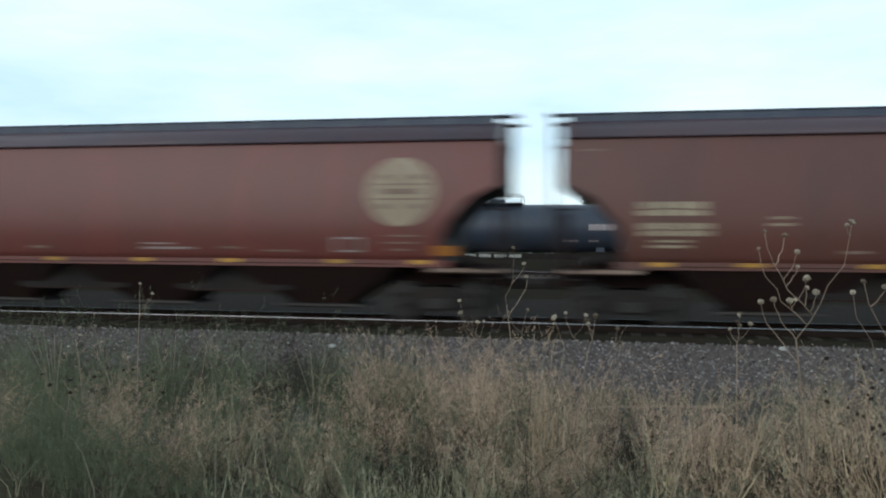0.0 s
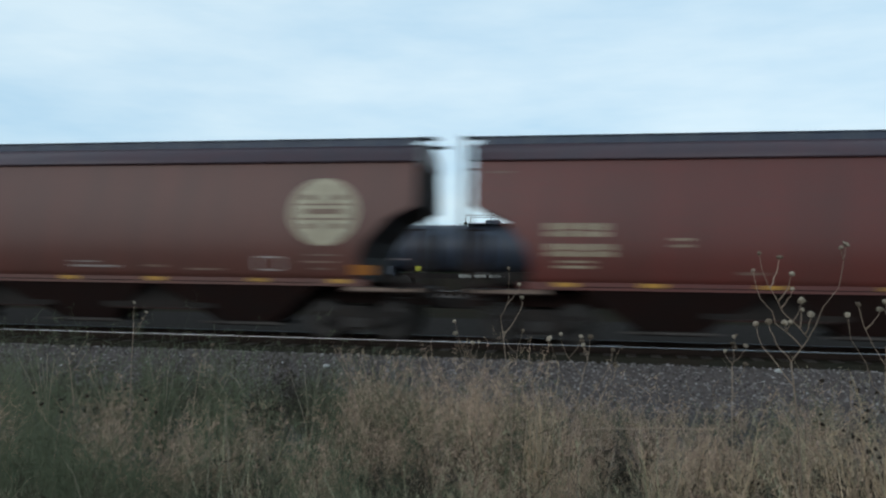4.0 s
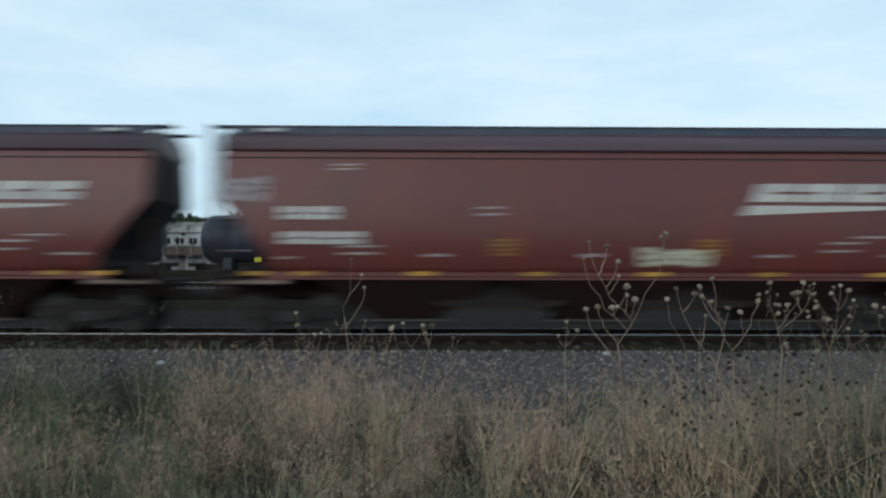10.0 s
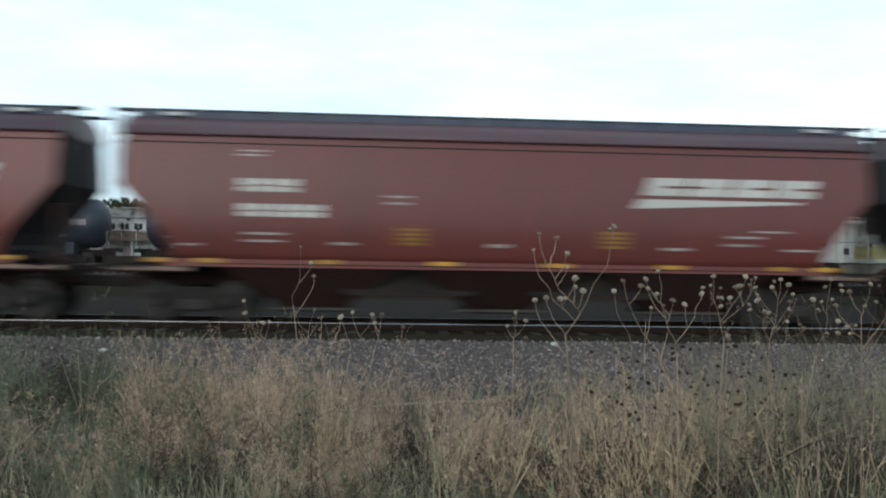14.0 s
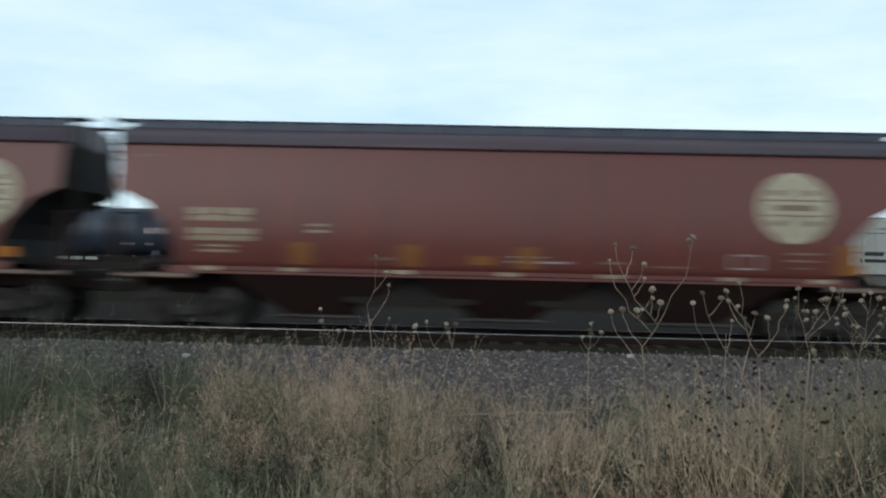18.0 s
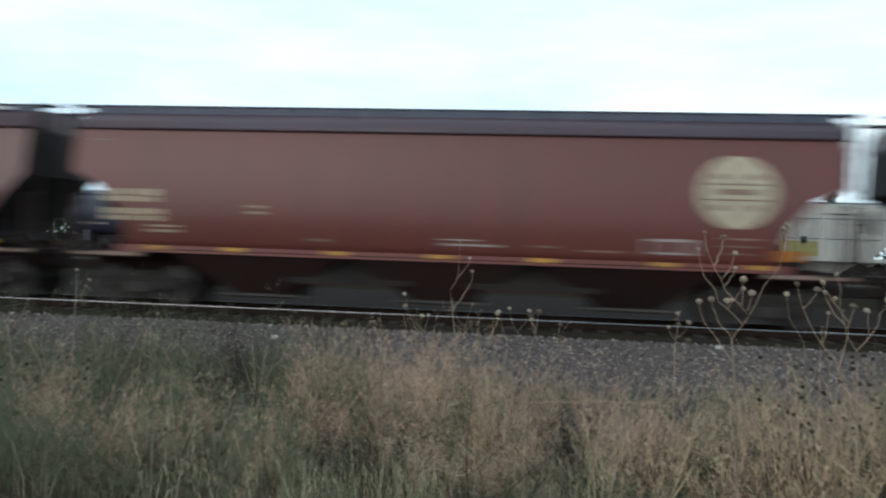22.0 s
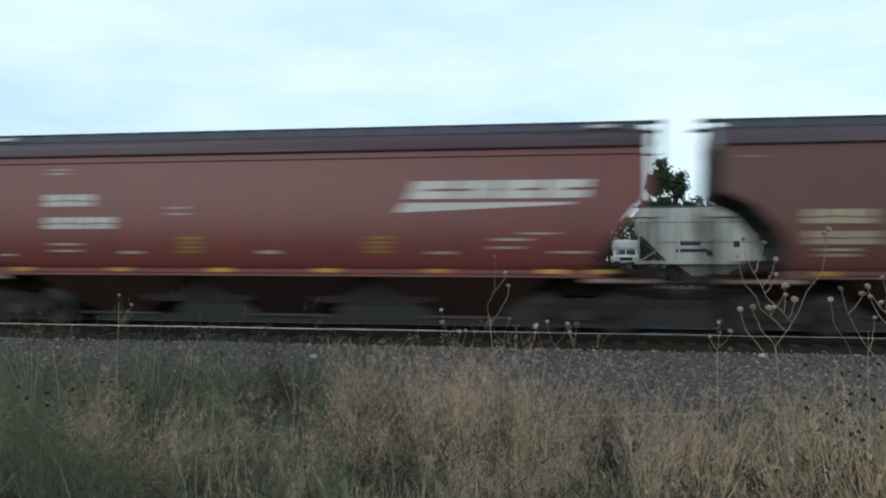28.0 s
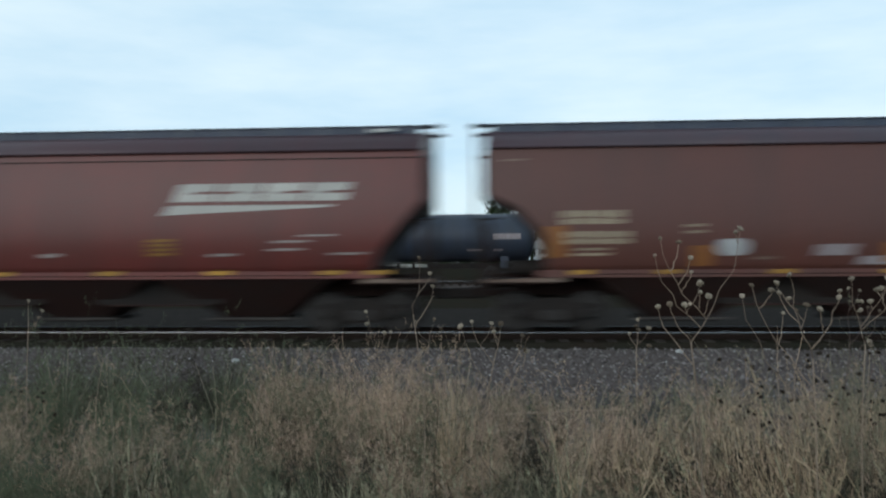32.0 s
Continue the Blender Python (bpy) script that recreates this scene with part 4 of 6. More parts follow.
def spray_letters(car, mat, x0, x1, z0, z1, count, seed, label=""):
    """Sprayed writing that cannot be read: a row of plain leaning blocks with darker bars of bare paint left in them."""
    rng = random.Random(seed)
    step = (x1 - x0) / count
    high = z1 - z0
    for i in range(count):
        a, b = x0 + step * (i + rng.uniform(-0.06, 0.06)), x0 + step * (i + rng.uniform(0.86, 1.02))
        lo, top = z0 + rng.uniform(0, 0.14) * high, z1 - rng.uniform(0, 0.26) * high
        lean = rng.uniform(-0.05, 0.12) * high

        def near(x, z):
            return (x + rng.uniform(-0.09, 0.09) * step, z + rng.uniform(-0.07, 0.07) * high)

        outline = [near(a, lo), near((a + b) / 2, lo), near(b, lo), near(b + lean * 0.5, (lo + top) / 2), near(b + lean, top), near((a + b) / 2 + lean, top), near(a + lean, top), near(a + lean * 0.5, (lo + top) / 2)]
        letter = part("spray_paint", side_decal(outline, 0.009), mat, car, label)
        # bare paint left inside the letter
        for n in range(rng.choice((1, 2, 2))):
            m = lo + (top - lo) * (0.24 + 0.34 * n + rng.uniform(0, 0.12))
            u = rng.uniform(0.12, 0.4)
            part("bare_bar", side_decal(rect(a + step * u, a + step * (u + rng.uniform(0.22, 0.45)), m, m + high * rng.uniform(0.06, 0.15), rng.uniform(-0.05, 0.08) * high), 0.012), M_UNDER, letter)


def splash(car, mat, x0, x1, z0, z1, seed=1, label=""):
    rng = random.Random(seed)
    return part("spray_paint", side_decal(blob(rng, x0, x1, z0, z1), 0.009), mat, car, label)


def strokes(car, mat, *spots, label="", slant=0.0):
    for x0, x1, z0, z1 in spots:
        part("spray_paint", side_decal(rect(x0, x1, z0, z1, slant), 0.010), mat, car, label)


def graffiti():
    c = CARS[1]
    tagged(c, "mineral red hopper car with tall cream graffiti capitals, rolling")
    strokes(c, M_SPRAY, (-6.4, -3.55, 2.85, 3.48), (-5.35, -4.3, 1.52, 2.85), label="tall cream spray-painted capital")
    strokes(c, M_SPRAY, (-3.0, -2.5, 1.55, 3.46), (-1.45, -0.95, 1.55, 3.46), (-2.5, -1.45, 3.22, 3.46), (-2.5, -1.45, 2.42, 2.66), label="tall cream spray-painted capital")
    strokes(c, M_SPRAY, (-0.5, 0.1, 1.5, 3.53), (0.1, 1.4, 3.2, 3.53), (0.1, 1.4, 1.5, 1.9), (1.4, 1.62, 1.5, 3.4), label="tall cream spray-painted capital")
    strokes(c, M_SPRAY, (2.0, 2.45, 1.5, 3.5), (2.45, 3.75, 3.22, 3.5), (2.45, 3.75, 1.5, 1.88), (3.75, 4.35, 1.5, 3.5), label="tall cream spray-painted capital")
    strokes(c, M_FAINT, (4.6, 5.2, 2.95, 3.0), (4.6, 5.15, 2.6, 2.65), (5.0, 5.5, 2.3, 2.42))
    splash(CARS[4], M_SPRAYW, -4.9, -4.3, 1.66, 2.02, 2, "smeared white paint")
    strokes(CARS[4], M_SPRAYW, (-5.0, -4.2, 1.9, 1.97), (-4.75, -4.05, 1.74, 1.80), label="white paint streak", slant=0.1)
    strokes(CARS[4], M_CAUTION, (-5.45, -5.0, 1.53, 1.74), label="orange label")
    for x in (-4.5, -1.41, 0.24, 1.89, 3.42, 6.49):
        strokes(CARS[6], M_RUSTY, (x, x + 0.4, 1.54, 1.95), label="square ochre patch")
    strokes(CARS[6], M_RUSTY, (-7.95, -7.55, 1.75, 2.6), (7.35, 7.75, 1.6, 2.35), label="ochre patch")
    spray_letters(CARS[9], M_MAUVE, -8.1, -7.0, 2.95, 3.7, 3, 5, "pale smear of spray paint")
    spray_letters(CARS[9], M_SPRAY, 1.3, 2.9, 1.55, 2.02, 4, 6, "pale graffiti letter stroke")
    c = CARS[22]
    tagged(c, "cleaner mineral red hopper car with a white wordmark and diamond graffiti")
    for poly in ([(-7.82, 2.58), (-7.66, 2.58), (-7.38, 2.40), (-7.38, 2.25)], [(-6.92, 2.58), (-7.08, 2.58), (-7.38, 2.40), (-7.38, 2.25)],
                 [(-7.82, 2.62), (-7.66, 2.62), (-7.56, 2.76), (-7.66, 2.88)], [(-6.92, 2.62), (-7.08, 2.62), (-7.20, 2.76), (-7.10, 2.88)], rect(-7.66, -7.10, 2.77, 2.88)):
        part("spray_paint", side_decal(poly, 0.009), M_SPRAYW, c, "white diamond graffiti outline")
    for x in (-7.52, -7.36, -7.22):
        part("spray_paint", side_decal(rect(x - 0.05, x + 0.05, 2.56, 2.67), 0.009), M_SPRAYW, c)
    for x0, x1, z0, z1 in ((-8.05, -7.6, 3.22, 3.3), (-8.08, -8.0, 2.98, 3.24), (-7.66, -7.58, 2.94, 3.24), (-8.02, -7.62, 2.92, 3.0), (-7.9, -7.8, 3.05, 3.16)):
        part("spray_paint", side_decal(rect(x0, x1, z0, z1, 0.04), 0.009), M_SPRAYW, c)
    c = CARS[25]
    tagged(c, "mineral red hopper car with olive and white graffiti, rolling")
    spray_letters(c, M_SPRAYY, -5.6, -3.35, 1.45, 2.42, 4, 11, "olive spray-painted block")
    strokes(c, M_SPRAY, (-7.3, -5.9, 2.5, 2.8), (-7.2, -5.9, 1.6, 1.7), (-7.2, -5.9, 1.85, 1.93))
    spray_letters(c, M_SPRAYW, -0.4, 3.1, 1.45, 2.5, 4, 41, "white spray-painted block")
    splash(c, M_SPRAYW, 3.0, 3.9, 1.8, 2.48, 12, "white spray-painted loop")
    splash(c, M_OCHRE, -1.2, -0.55, 1.5, 2.0, 13)
    spray_letters(c, M_MAUVE, 4.8, 7.5, 2.3, 2.58, 9, 14, "thin white scrawl")
    c = CARS[28]
    tagged(c, "mineral red hopper car covered in white and blue graffiti")
    spray_letters(c, M_SPRAYW, -4.75, -3.05, 1.7, 2.66, 3, 15, "white spray-painted block")
    spray_letters(c, M_SPRAYW, -1.65, 1.45, 1.47, 2.52, 5, 16, "white spray-painted block")
    spray_letters(c, M_MAUVE, 0.9, 2.2, 2.98, 3.5, 4, 17, "thin pale scrawl")
    spray_letters(c, M_MAUVE, 1.0, 2.3, 2.52, 2.95, 5, 37, "thin pale scrawl")
    splash(c, M_MAUVE, 1.6, 2.2, 1.65, 2.15, 18)
    splash(c, M_BLUE, 3.3, 4.0, 1.74, 2.15, 19, "light blue spray paint")
    strokes(c, M_NAVY, (5.3, 6.15, 2.06, 2.4), label="blue spray-painted bar")
    for x in (-2.7, 2.5, 4.85, 7.3):
        strokes(c, M_RUSTY, (x, x + 0.42, 1.5, 1.95), label="ochre patch")
    splash(CARS[19], M_OCHRE, -1.25, -0.35, 1.5, 2.02, 31, "ochre spray-painted round")
    splash(CARS[19], M_OCHRE, 0.8, 1.6, 1.52, 1.95, 32, "ochre spray-painted round")
    strokes(CARS[19], M_SPRAYW, (-0.9, -0.1, 1.88, 1.96), (-0.2, 0.5, 1.72, 1.8), (-0.4, 0.3, 1.56, 1.66), (0.3, 1.0, 1.9, 1.97), (-0.75, -0.5, 1.58, 1.9), label="white graffiti stroke", slant=0.12)
    splash(CARS[30], M_SPRAYW, -3.75, -3.1, 1.72, 2.1, 33, "pale sprayed patch")
    strokes(CARS[30], M_MAUVE, (-1.7, -0.9, 1.72, 1.96), (-0.8, 0.1, 1.52, 1.7), label="pale low graffiti stroke", slant=0.1)
    bars(CARS[21], "panel_border", M_WORN, (4.6, 5.5, 1.60, 1.65), (4.6, 5.5, 1.88, 1.93), (4.6, 4.66, 1.65, 1.88), (5.44, 5.5, 1.65, 1.88))
    for x in (-0.2, 3.0, 7.3):
        strokes(CARS[30], M_RUSTY, (x, x + 0.4, 1.5, 2.0 + (0.4 if x > 6 else 0)), label="ochre patch")
    for x in (-5.68, -3.14, -0.57, 2.09, 4.37):
        strokes(CARS[24], M_RUSTY, (x, x + 0.38, 1.5, 1.98), label="square ochre patch")
    for x0, x1 in ((2.6, 3.5), (4.87, 5.7)):
        bars(CARS[24], "panel_border", M_WORN, (x0, x1, 1.60, 1.65), (x0, x1, 1.86, 1.91), (x0, x0 + 0.06, 1.65, 1.86), (x1 - 0.06, x1, 1.65, 1.86))
    strokes(CARS[17], M_RUSTY, (-0.8, -0.3, 1.58, 1.78), label="low ochre patch")
    for x in (-4.8, -2.35, 0.25):
        strokes(CARS[17], M_RUSTY, (x, x + 0.42, 1.5, 2.0), label="square ochre patch")
    strokes(CARS[30], M_RUSTY, (-7.45, -7.05, 1.7, 2.4), (-4.28, -3.88, 1.5, 1.95), label="ochre patch")
    for k in (19, 24, 17):
        strokes(CARS[k], M_RUSTY, (7.3, 7.7, 1.55, 2.2), label="ochre patch")


graffiti()
for k, dx in ((25, -0.6), (22, -0.2), (9, -0.4), (28, -0.38)):
    shift_marks(k, "spray_paint", dx)
for what, dx in (("panel_border", 0.02), ("data_panel", 0.02), ("white_label", 1.18)):
    shift_marks(22, what, dx)
# the repainted car carries its own set of small marks
for c in list(CARS[22].children):
    if c.name.startswith(("small_lettering", "yellow_label", "top_chord_seam")):
        bpy.data.objects.remove(c)
bars(CARS[22], "small_lettering", M_WORN, (-6.05, -5.25, 1.79, 1.83), (-6.0, -5.25, 1.66, 1.70), (5.9, 6.8, 1.90, 1.94), (5.95, 6.7, 1.80, 1.84), (6.0, 6.75, 1.70, 1.74))
bars(CARS[22], "small_lettering", M_FAINT, (-2.75, -2.2, 1.60, 1.65), (-2.75, -2.25, 1.70, 1.74), (2.6, 3.7, 1.66, 1.70), (-3.9, -3.4, 3.72, 3.76))
bars(CARS[22], "panel_border", M_WORN, (-3.28, -2.94, 2.77, 2.80), (-3.28, -2.94, 2.55, 2.58), (-3.28, -3.25, 2.58, 2.77), (-2.97, -2.94, 2.58, 2.77), (-3.18, -3.04, 2.66, 2.69))
for x in (-1.4, 1.14):
    bars(CARS[22], "yellow_label", M_OCHRE, *[(x, x + 0.40, 1.50 + 0.085 * k, 1.56 + 0.085 * k) for k in range(4)])

# ---- the standing cars on the siding ----


def tank_car(x, length, label):
    car = tagged(new("tank_car"), label, "railway car", group="cars standing on the siding")
    car.location = (x, YARD_Y, YARD_Z)
    h = length / 2
    bm = bmesh.new()
    add_lathe(bm, [(-h, 0.05), (-h + 0.06, 0.6), (-h + 0.2, 1.05), (-h + 0.45, 1.38), (-h + 0.75, 1.5), (h - 0.75, 1.5), (h - 0.45, 1.38), (h - 0.2, 1.05), (h - 0.06, 0.6), (h, 0.05)],
              40, "x", (0, 0, 2.68))
    part("tank_shell", bm, M_TANK, car, smooth=True)
    part("bottom_sill", box(-h - 0.3, h + 0.3, -0.35, 0.35, 0.75, 1.1), M_DARK, car)
    bm = bmesh.new()
    add_lathe(bm, [(4.1, 0.5), (4.45, 0.5), (4.5, 0.42)], 20, "z", (0.0, 0, 0))
    part("valve_dome", bm, M_TANK, car)
    part("top_platform", box(-1.6, 1.6, -1.0, 1.0, 4.22, 4.26), M_GRATE, car)
    for y in (-1.0, 1.0):
        bm = bmesh.new()
        for px in (-1.6, 0, 1.6):
            add_rod(bm, (px, y, 4.26), (px, y, 4.75), 0.02, sides=5)
        add_rod(bm, (-1.6, y, 4.75), (1.6, y, 4.75), 0.02, sides=5)
        part("platform_rail", bm, M_DARK, car)
    for s in (-1, 1):
        part("bolster", box(s * (h - 1.9) - 0.25, s * (h - 1.9) + 0.25, -1.3, 1.3, 0.8, 1.5), M_TANK, car)
        part("end_sill", box(min(s * (h + .1), s * (h + .4)), max(s * (h + .1), s * (h + .4)), -1.4, 1.4, 0.95, 1.2), M_DARK, car)
        build_truck(car, s * (h - 1.9))
        bm = bmesh.new()
        for y in (-1.35, 1.35):
            add_rod(bm, (s * (h + 0.3), y, 1.15), (s * (h + 0.3), y, 2.2), 0.025, sides=5)
        add_rod(bm, (s * (h + 0.3), -1.35, 2.2), (s * (h + 0.3), 1.35, 2.2), 0.025, sides=5)
        part("end_rail", bm, M_PALE, car)
    for x0, x1, z0, z1 in ((h - 2.6, h - 0.9, 2.55, 2.9), (h - 4.2, h - 3.2, 1.85, 1.95), (h - 2.6, h - 2.0, 1.85, 1.95), (-h + 1.2, -h + 3.4, 1.9, 2.0)):
        bm = bmesh.new()
        n, vs = 4, []
        for k in range(n + 1):
            z = z0 + (z1 - z0) * k / n
            y = -math.sqrt(max(0, 1.506 ** 2 - (z - 2.68) ** 2))
            vs.append((bm.verts.new((x0, y, z)), bm.verts.new((x1, y, z))))
        for a, b in zip(vs, vs[1:]):
            bm.faces.new((a[0], a[1], b[1], b[0]))
        part("lettering", bm, M_MAUVE, car)
    bm = bmesh.new()
    for k in range(4):
        add_box(bm, -2.0 + 0.95 * k, -1.25 + 0.95 * k, -0.9, -0.75, 0.86, 1.05)
    part("valve_guard", bm, M_PALE, car)
    return car


tank_car(-41.4, 16.6, "dark blue-black tank car far up the siding")
tank_car(-24.2, 14.6, "dark blue-black tank car standing on the siding")
tank_car(-6.3, 16.6, "dark blue-black tank car with white lettering, standing on the siding")


def cement_hopper(x, length, label):
    car = tagged(new("cement_hopper_car"), label, "railway car", group="cars standing on the siding")
    car.location = (x, YARD_Y, YARD_Z)
    h = length / 2
    bm = bmesh.new()
    outline = [(-h, 4.15), (-h, 2.9), (-h + 1.7, 1.2), (h - 1.7, 1.2), (h, 2.9), (h, 4.15), (h - 0.15, 4.38), (-h + 0.15, 4.38)]
    a = [bm.verts.new((p, -1.5, q)) for p, q in outline]
    b = [bm.verts.new((p, 1.5, q)) for p, q in outline]
    for k in range(8):
        bm.faces.new((a[k], a[(k + 1) % 8], b[(k + 1) % 8], b[k]))
    bm.faces.new(a[::-1])
    bm.faces.new(b)
    bmesh.ops.recalc_face_normals(bm, faces=bm.faces[:])
    part("body", bm, M_PALE, car)
    for k in range(9):
        px = -h + 0.3 + (length - 0.6) * k / 8
        part("side_rib", box(px - 0.05, px + 0.05, -1.58, -1.5, 1.25 if abs(px) < h - 1.7 else 2.9, 4.15), M_PALE, car)
    part("side_sill", box(-h - 0.2, h + 0.2, -1.56, -1.4, 1.05, 1.25), M_PALE, car)
    part("running_board", box(-h - 0.2, h + 0.2, -0.5, 0.5, 4.52, 4.56), M_GRATE, car)
    bm = bmesh.new()
    for k in range(6):
        px = -h + 0.6 + (length - 1.2) * k / 5
        add_box(bm, px - 0.03, px + 0.03, -0.5, -0.45, 4.38, 4.52)
    part("board_supports", bm, M_PALE, car)
    for bx in (-h * 0.52, 0.0, h * 0.52):
        part("discharge_bay", box(bx - h * 0.25, bx + h * 0.25, -1.3, 1.3, 0.35, 1.2, taper=h * 0.14), M_PALE, car)
    for s in (-1, 1):
        part("end_platform", box(min(s * (h - 1.7), s * (h + .3)), max(s * (h - 1.7), s * (h + .3)), -1.4, 1.4, 1.05, 1.15), M_DARK, car)
        part("corner_post", box(s * (h - .04) - 0.05, s * (h - .04) + 0.05, -1.45, -1.35, 1.15, 2.9), M_PALE, car)
        part("brace", rod((s * (h - 0.05), -1.4, 1.2), (s * (h - 1.2), -1.4, 1.9), 0.05), M_PALE, car)
        build_truck(car, s * (h - 1.3))
    for z in (2.32, 3.5):
        part("side_seam", box(-h + (1.2 if z < 3 else 0.05), h - (1.2 if z < 3 else 0.05), -1.52, -1.5, z, z + 0.045), M_GRATE, car)
    for x0, x1, z0, z1 in ((-0.9, 1.4, 1.32, 2.1), (1.6, 3.9, 1.32, 2.2)):
        part("olive_graffiti_bar", box(x0, x1, -1.510, -1.503, z0, z1), M_SPRAYY, car)
    for x0, x1, z0, z1 in ((-h + 2.3, -h + 3.6, 2.15, 2.4), (-h + 2.2, -h + 4.0, 1.75, 1.95)):
        part("lettering", box(x0, x1, -1.512, -1.503, z0, z1), M_BLACK, car)
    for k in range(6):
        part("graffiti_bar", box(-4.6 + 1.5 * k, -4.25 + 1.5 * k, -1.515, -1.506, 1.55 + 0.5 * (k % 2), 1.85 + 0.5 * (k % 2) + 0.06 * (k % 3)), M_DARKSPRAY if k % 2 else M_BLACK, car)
    return car


cement_hopper(12.0, 17.1, "pale grey hopper car with black and olive graffiti on the siding")
cement_hopper(30.6, 17.1, "weathered pale grey covered hopper car standing on the siding")


def depot(x, y, z):
    """A small flat-roofed white building with an awning across its front."""
    house = tagged(new("depot"), "small white flat-roofed building with a brown awning", "building")
    house.location = (x, y, z)
    part("wall", box(-2.75, 2.75, 0, 4.0, 0, 3.86), M_SHED, house)
    part("roof", box(-2.95, 2.95, -0.2, 4.2, 3.86, 4.0, 0.02), M_PALE, house)
    part("fascia", box(-2.8, 2.8, -0.06, 0.0, 3.05, 3.15), M_GRATE, house)
    for k in range(5):
        wx = -2.2 + 1.1 * k
        window = part("window", box(wx - 0.42, wx + 0.42, -0.05, 0.0, 2.1, 2.72), M_SHED, house)
        for px in (-0.19, 0.19):
            part("pane", box(wx + px - 0.15, wx + px + 0.15, -0.062, -0.05, 2.16, 2.66), M_PANE, window)
    bm = bmesh.new()
    vs = [bm.verts.new(p) for p in ((-2.8, 0, 2.04), (2.8, 0, 2.04), (2.8, -1.1, 1.3), (-2.8, -1.1, 1.3), (-2.8, 0, 1.98), (2.8, 0, 1.98), (2.8, -1.1, 1.2), (-2.8, -1.1, 1.2))]
    for q in ((0, 3, 2, 1), (4, 5, 6, 7), (3, 7, 6, 2), (0, 1, 5, 4), (1, 2, 6, 5), (0, 4, 7, 3)):
        bm.faces.new([vs[i] for i in q])
    part("awning", bm, M_AWNING, house, "faded brown awning")
    for px in (-2.6, -0.9, 0.9, 2.6):
        part("post", box(px - 0.05, px + 0.05, -1.05, -0.95, 0, 1.25), M_SHED, house)
    for px in (-1.5, 0.35):
        part("door", box(px - 0.45, px + 0.45, -0.05, 0.0, 0, 1.95), M_MAUVE, house)
    part("vent_pipe", rod((0.6, 1.0, 4.0), (0.6, 1.0, 4.9), 0.06), M_DARK, house)


depot(-21.4, 69.6, 0.98)


def van(x, y, z):
    """A boxy white van seen from its front."""
    car = tagged(new("van"), "boxy white van with a dark windscreen, parked beyond the siding", "van")
    car.location = (x, y, z)
    bm = bmesh.new()
    side = [(0.0, 0.45), (0.0, 0.95), (0.25, 1.05), (0.75, 1.62), (4.6, 1.62), (4.7, 1.5), (4.7, 0.4), (0.1, 0.38)]
    rings = [[bm.verts.new((sx * (0.96 - (0.08 if h > 1.1 else 0.0)), d, h)) for d, h in side] for sx in (-1, 1)]
    for k in range(8):
        bm.faces.new((rings[0][k], rings[0][(k + 1) % 8], rings[1][(k + 1) % 8], rings[1][k]))
    bm.faces.new(rings[0])
    bm.faces.new(rings[1][::-1])
    bmesh.ops.recalc_face_normals(bm, faces=bm.faces[:])
    bmesh.ops.bevel(bm, geom=bm.edges[:], offset=0.04, segments=2, affect="EDGES")
    part("body", bm, M_SHED, car)
    part("roof_cap", box(-0.98, 0.98, 0.6, 4.65, 1.58, 2.32, 0.16), M_SHED, car, "tall white roof cap")
    part("windscreen", pane_on((-0.76, 0.76), (0.33, 1.13), (0.70, 1.55)), M_PANE, car)
    part("pillar", rod((0, 0.31, 1.12), (0, 0.69, 1.57), 0.03), M_SHED, car)
    for sx in (-1, 1):
        lamp = bmesh.new()
        add_lathe(lamp, [(-0.03, 0.10), (-0.015, 0.12), (0.05, 0.12)], 16, "y", (sx * 0.7, 0, 0.82))
        part("headlight", lamp, M_PALE, car, "round pale headlight")
        part("mirror", box(sx * 1.08 - 0.07, sx * 1.08 + 0.07, 0.55, 0.62, 1.15, 1.42, 0.015), M_DARK, car)
        for wy in (0.85, 3.7):
            tyre = bmesh.new()
            add_lathe(tyre, [(-0.1, 0.22), (-0.11, 0.33), (0.11, 0.33), (0.1, 0.22)], 20, "x", (sx * 0.82, wy, 0.33))
            part("wheel", tyre, M_BLACK, car)
    part("grille", box(-0.5, 0.5, -0.02, 0.02, 0.66, 0.92), M_DARK, car)
    part("bumper", box(-0.97, 0.97, -0.12, 0.02, 0.40, 0.56, 0.02), M_GRATE, car)


def pane_on(xs, low, high):
    """A sloped pane between its lower and upper edge, each (y, z)."""
    bm = bmesh.new()
    front = [bm.verts.new((x, y - 0.02, z)) for x, (y, z) in ((xs[0], low), (xs[1], low), (xs[1] * 0.94, high), (xs[0] * 0.94, high))]
    rear = [bm.verts.new((v.co.x, v.co.y + 0.03, v.co.z)) for v in front]
    bm.faces.new(front)
    bm.faces.new(rear[::-1])
    for k in range(4):
        bm.faces.new((front[(k + 1) % 4], front[k], rear[k], rear[(k + 1) % 4]))
    return bm


van(3.65, 67.2, 0.98)


def marker_board(x, y, z):
    board = tagged(new("marker_board"), "small yellow marker board on a post beside the siding", "sign")
    board.location = (x, y, -0.3)
    part("post", box(-0.03, 0.03, 0.0, 0.05, 0, z + 0.3), M_DARK, board)
    part("plate", box(-0.2, 0.2, -0.03, 0.0, z + 0.14, z + 0.44, 0.01), M_LIME, board, "bright yellow plate")


marker_board(-10.55, 49.4, 1.78)

# ---- trees and wires beyond ----


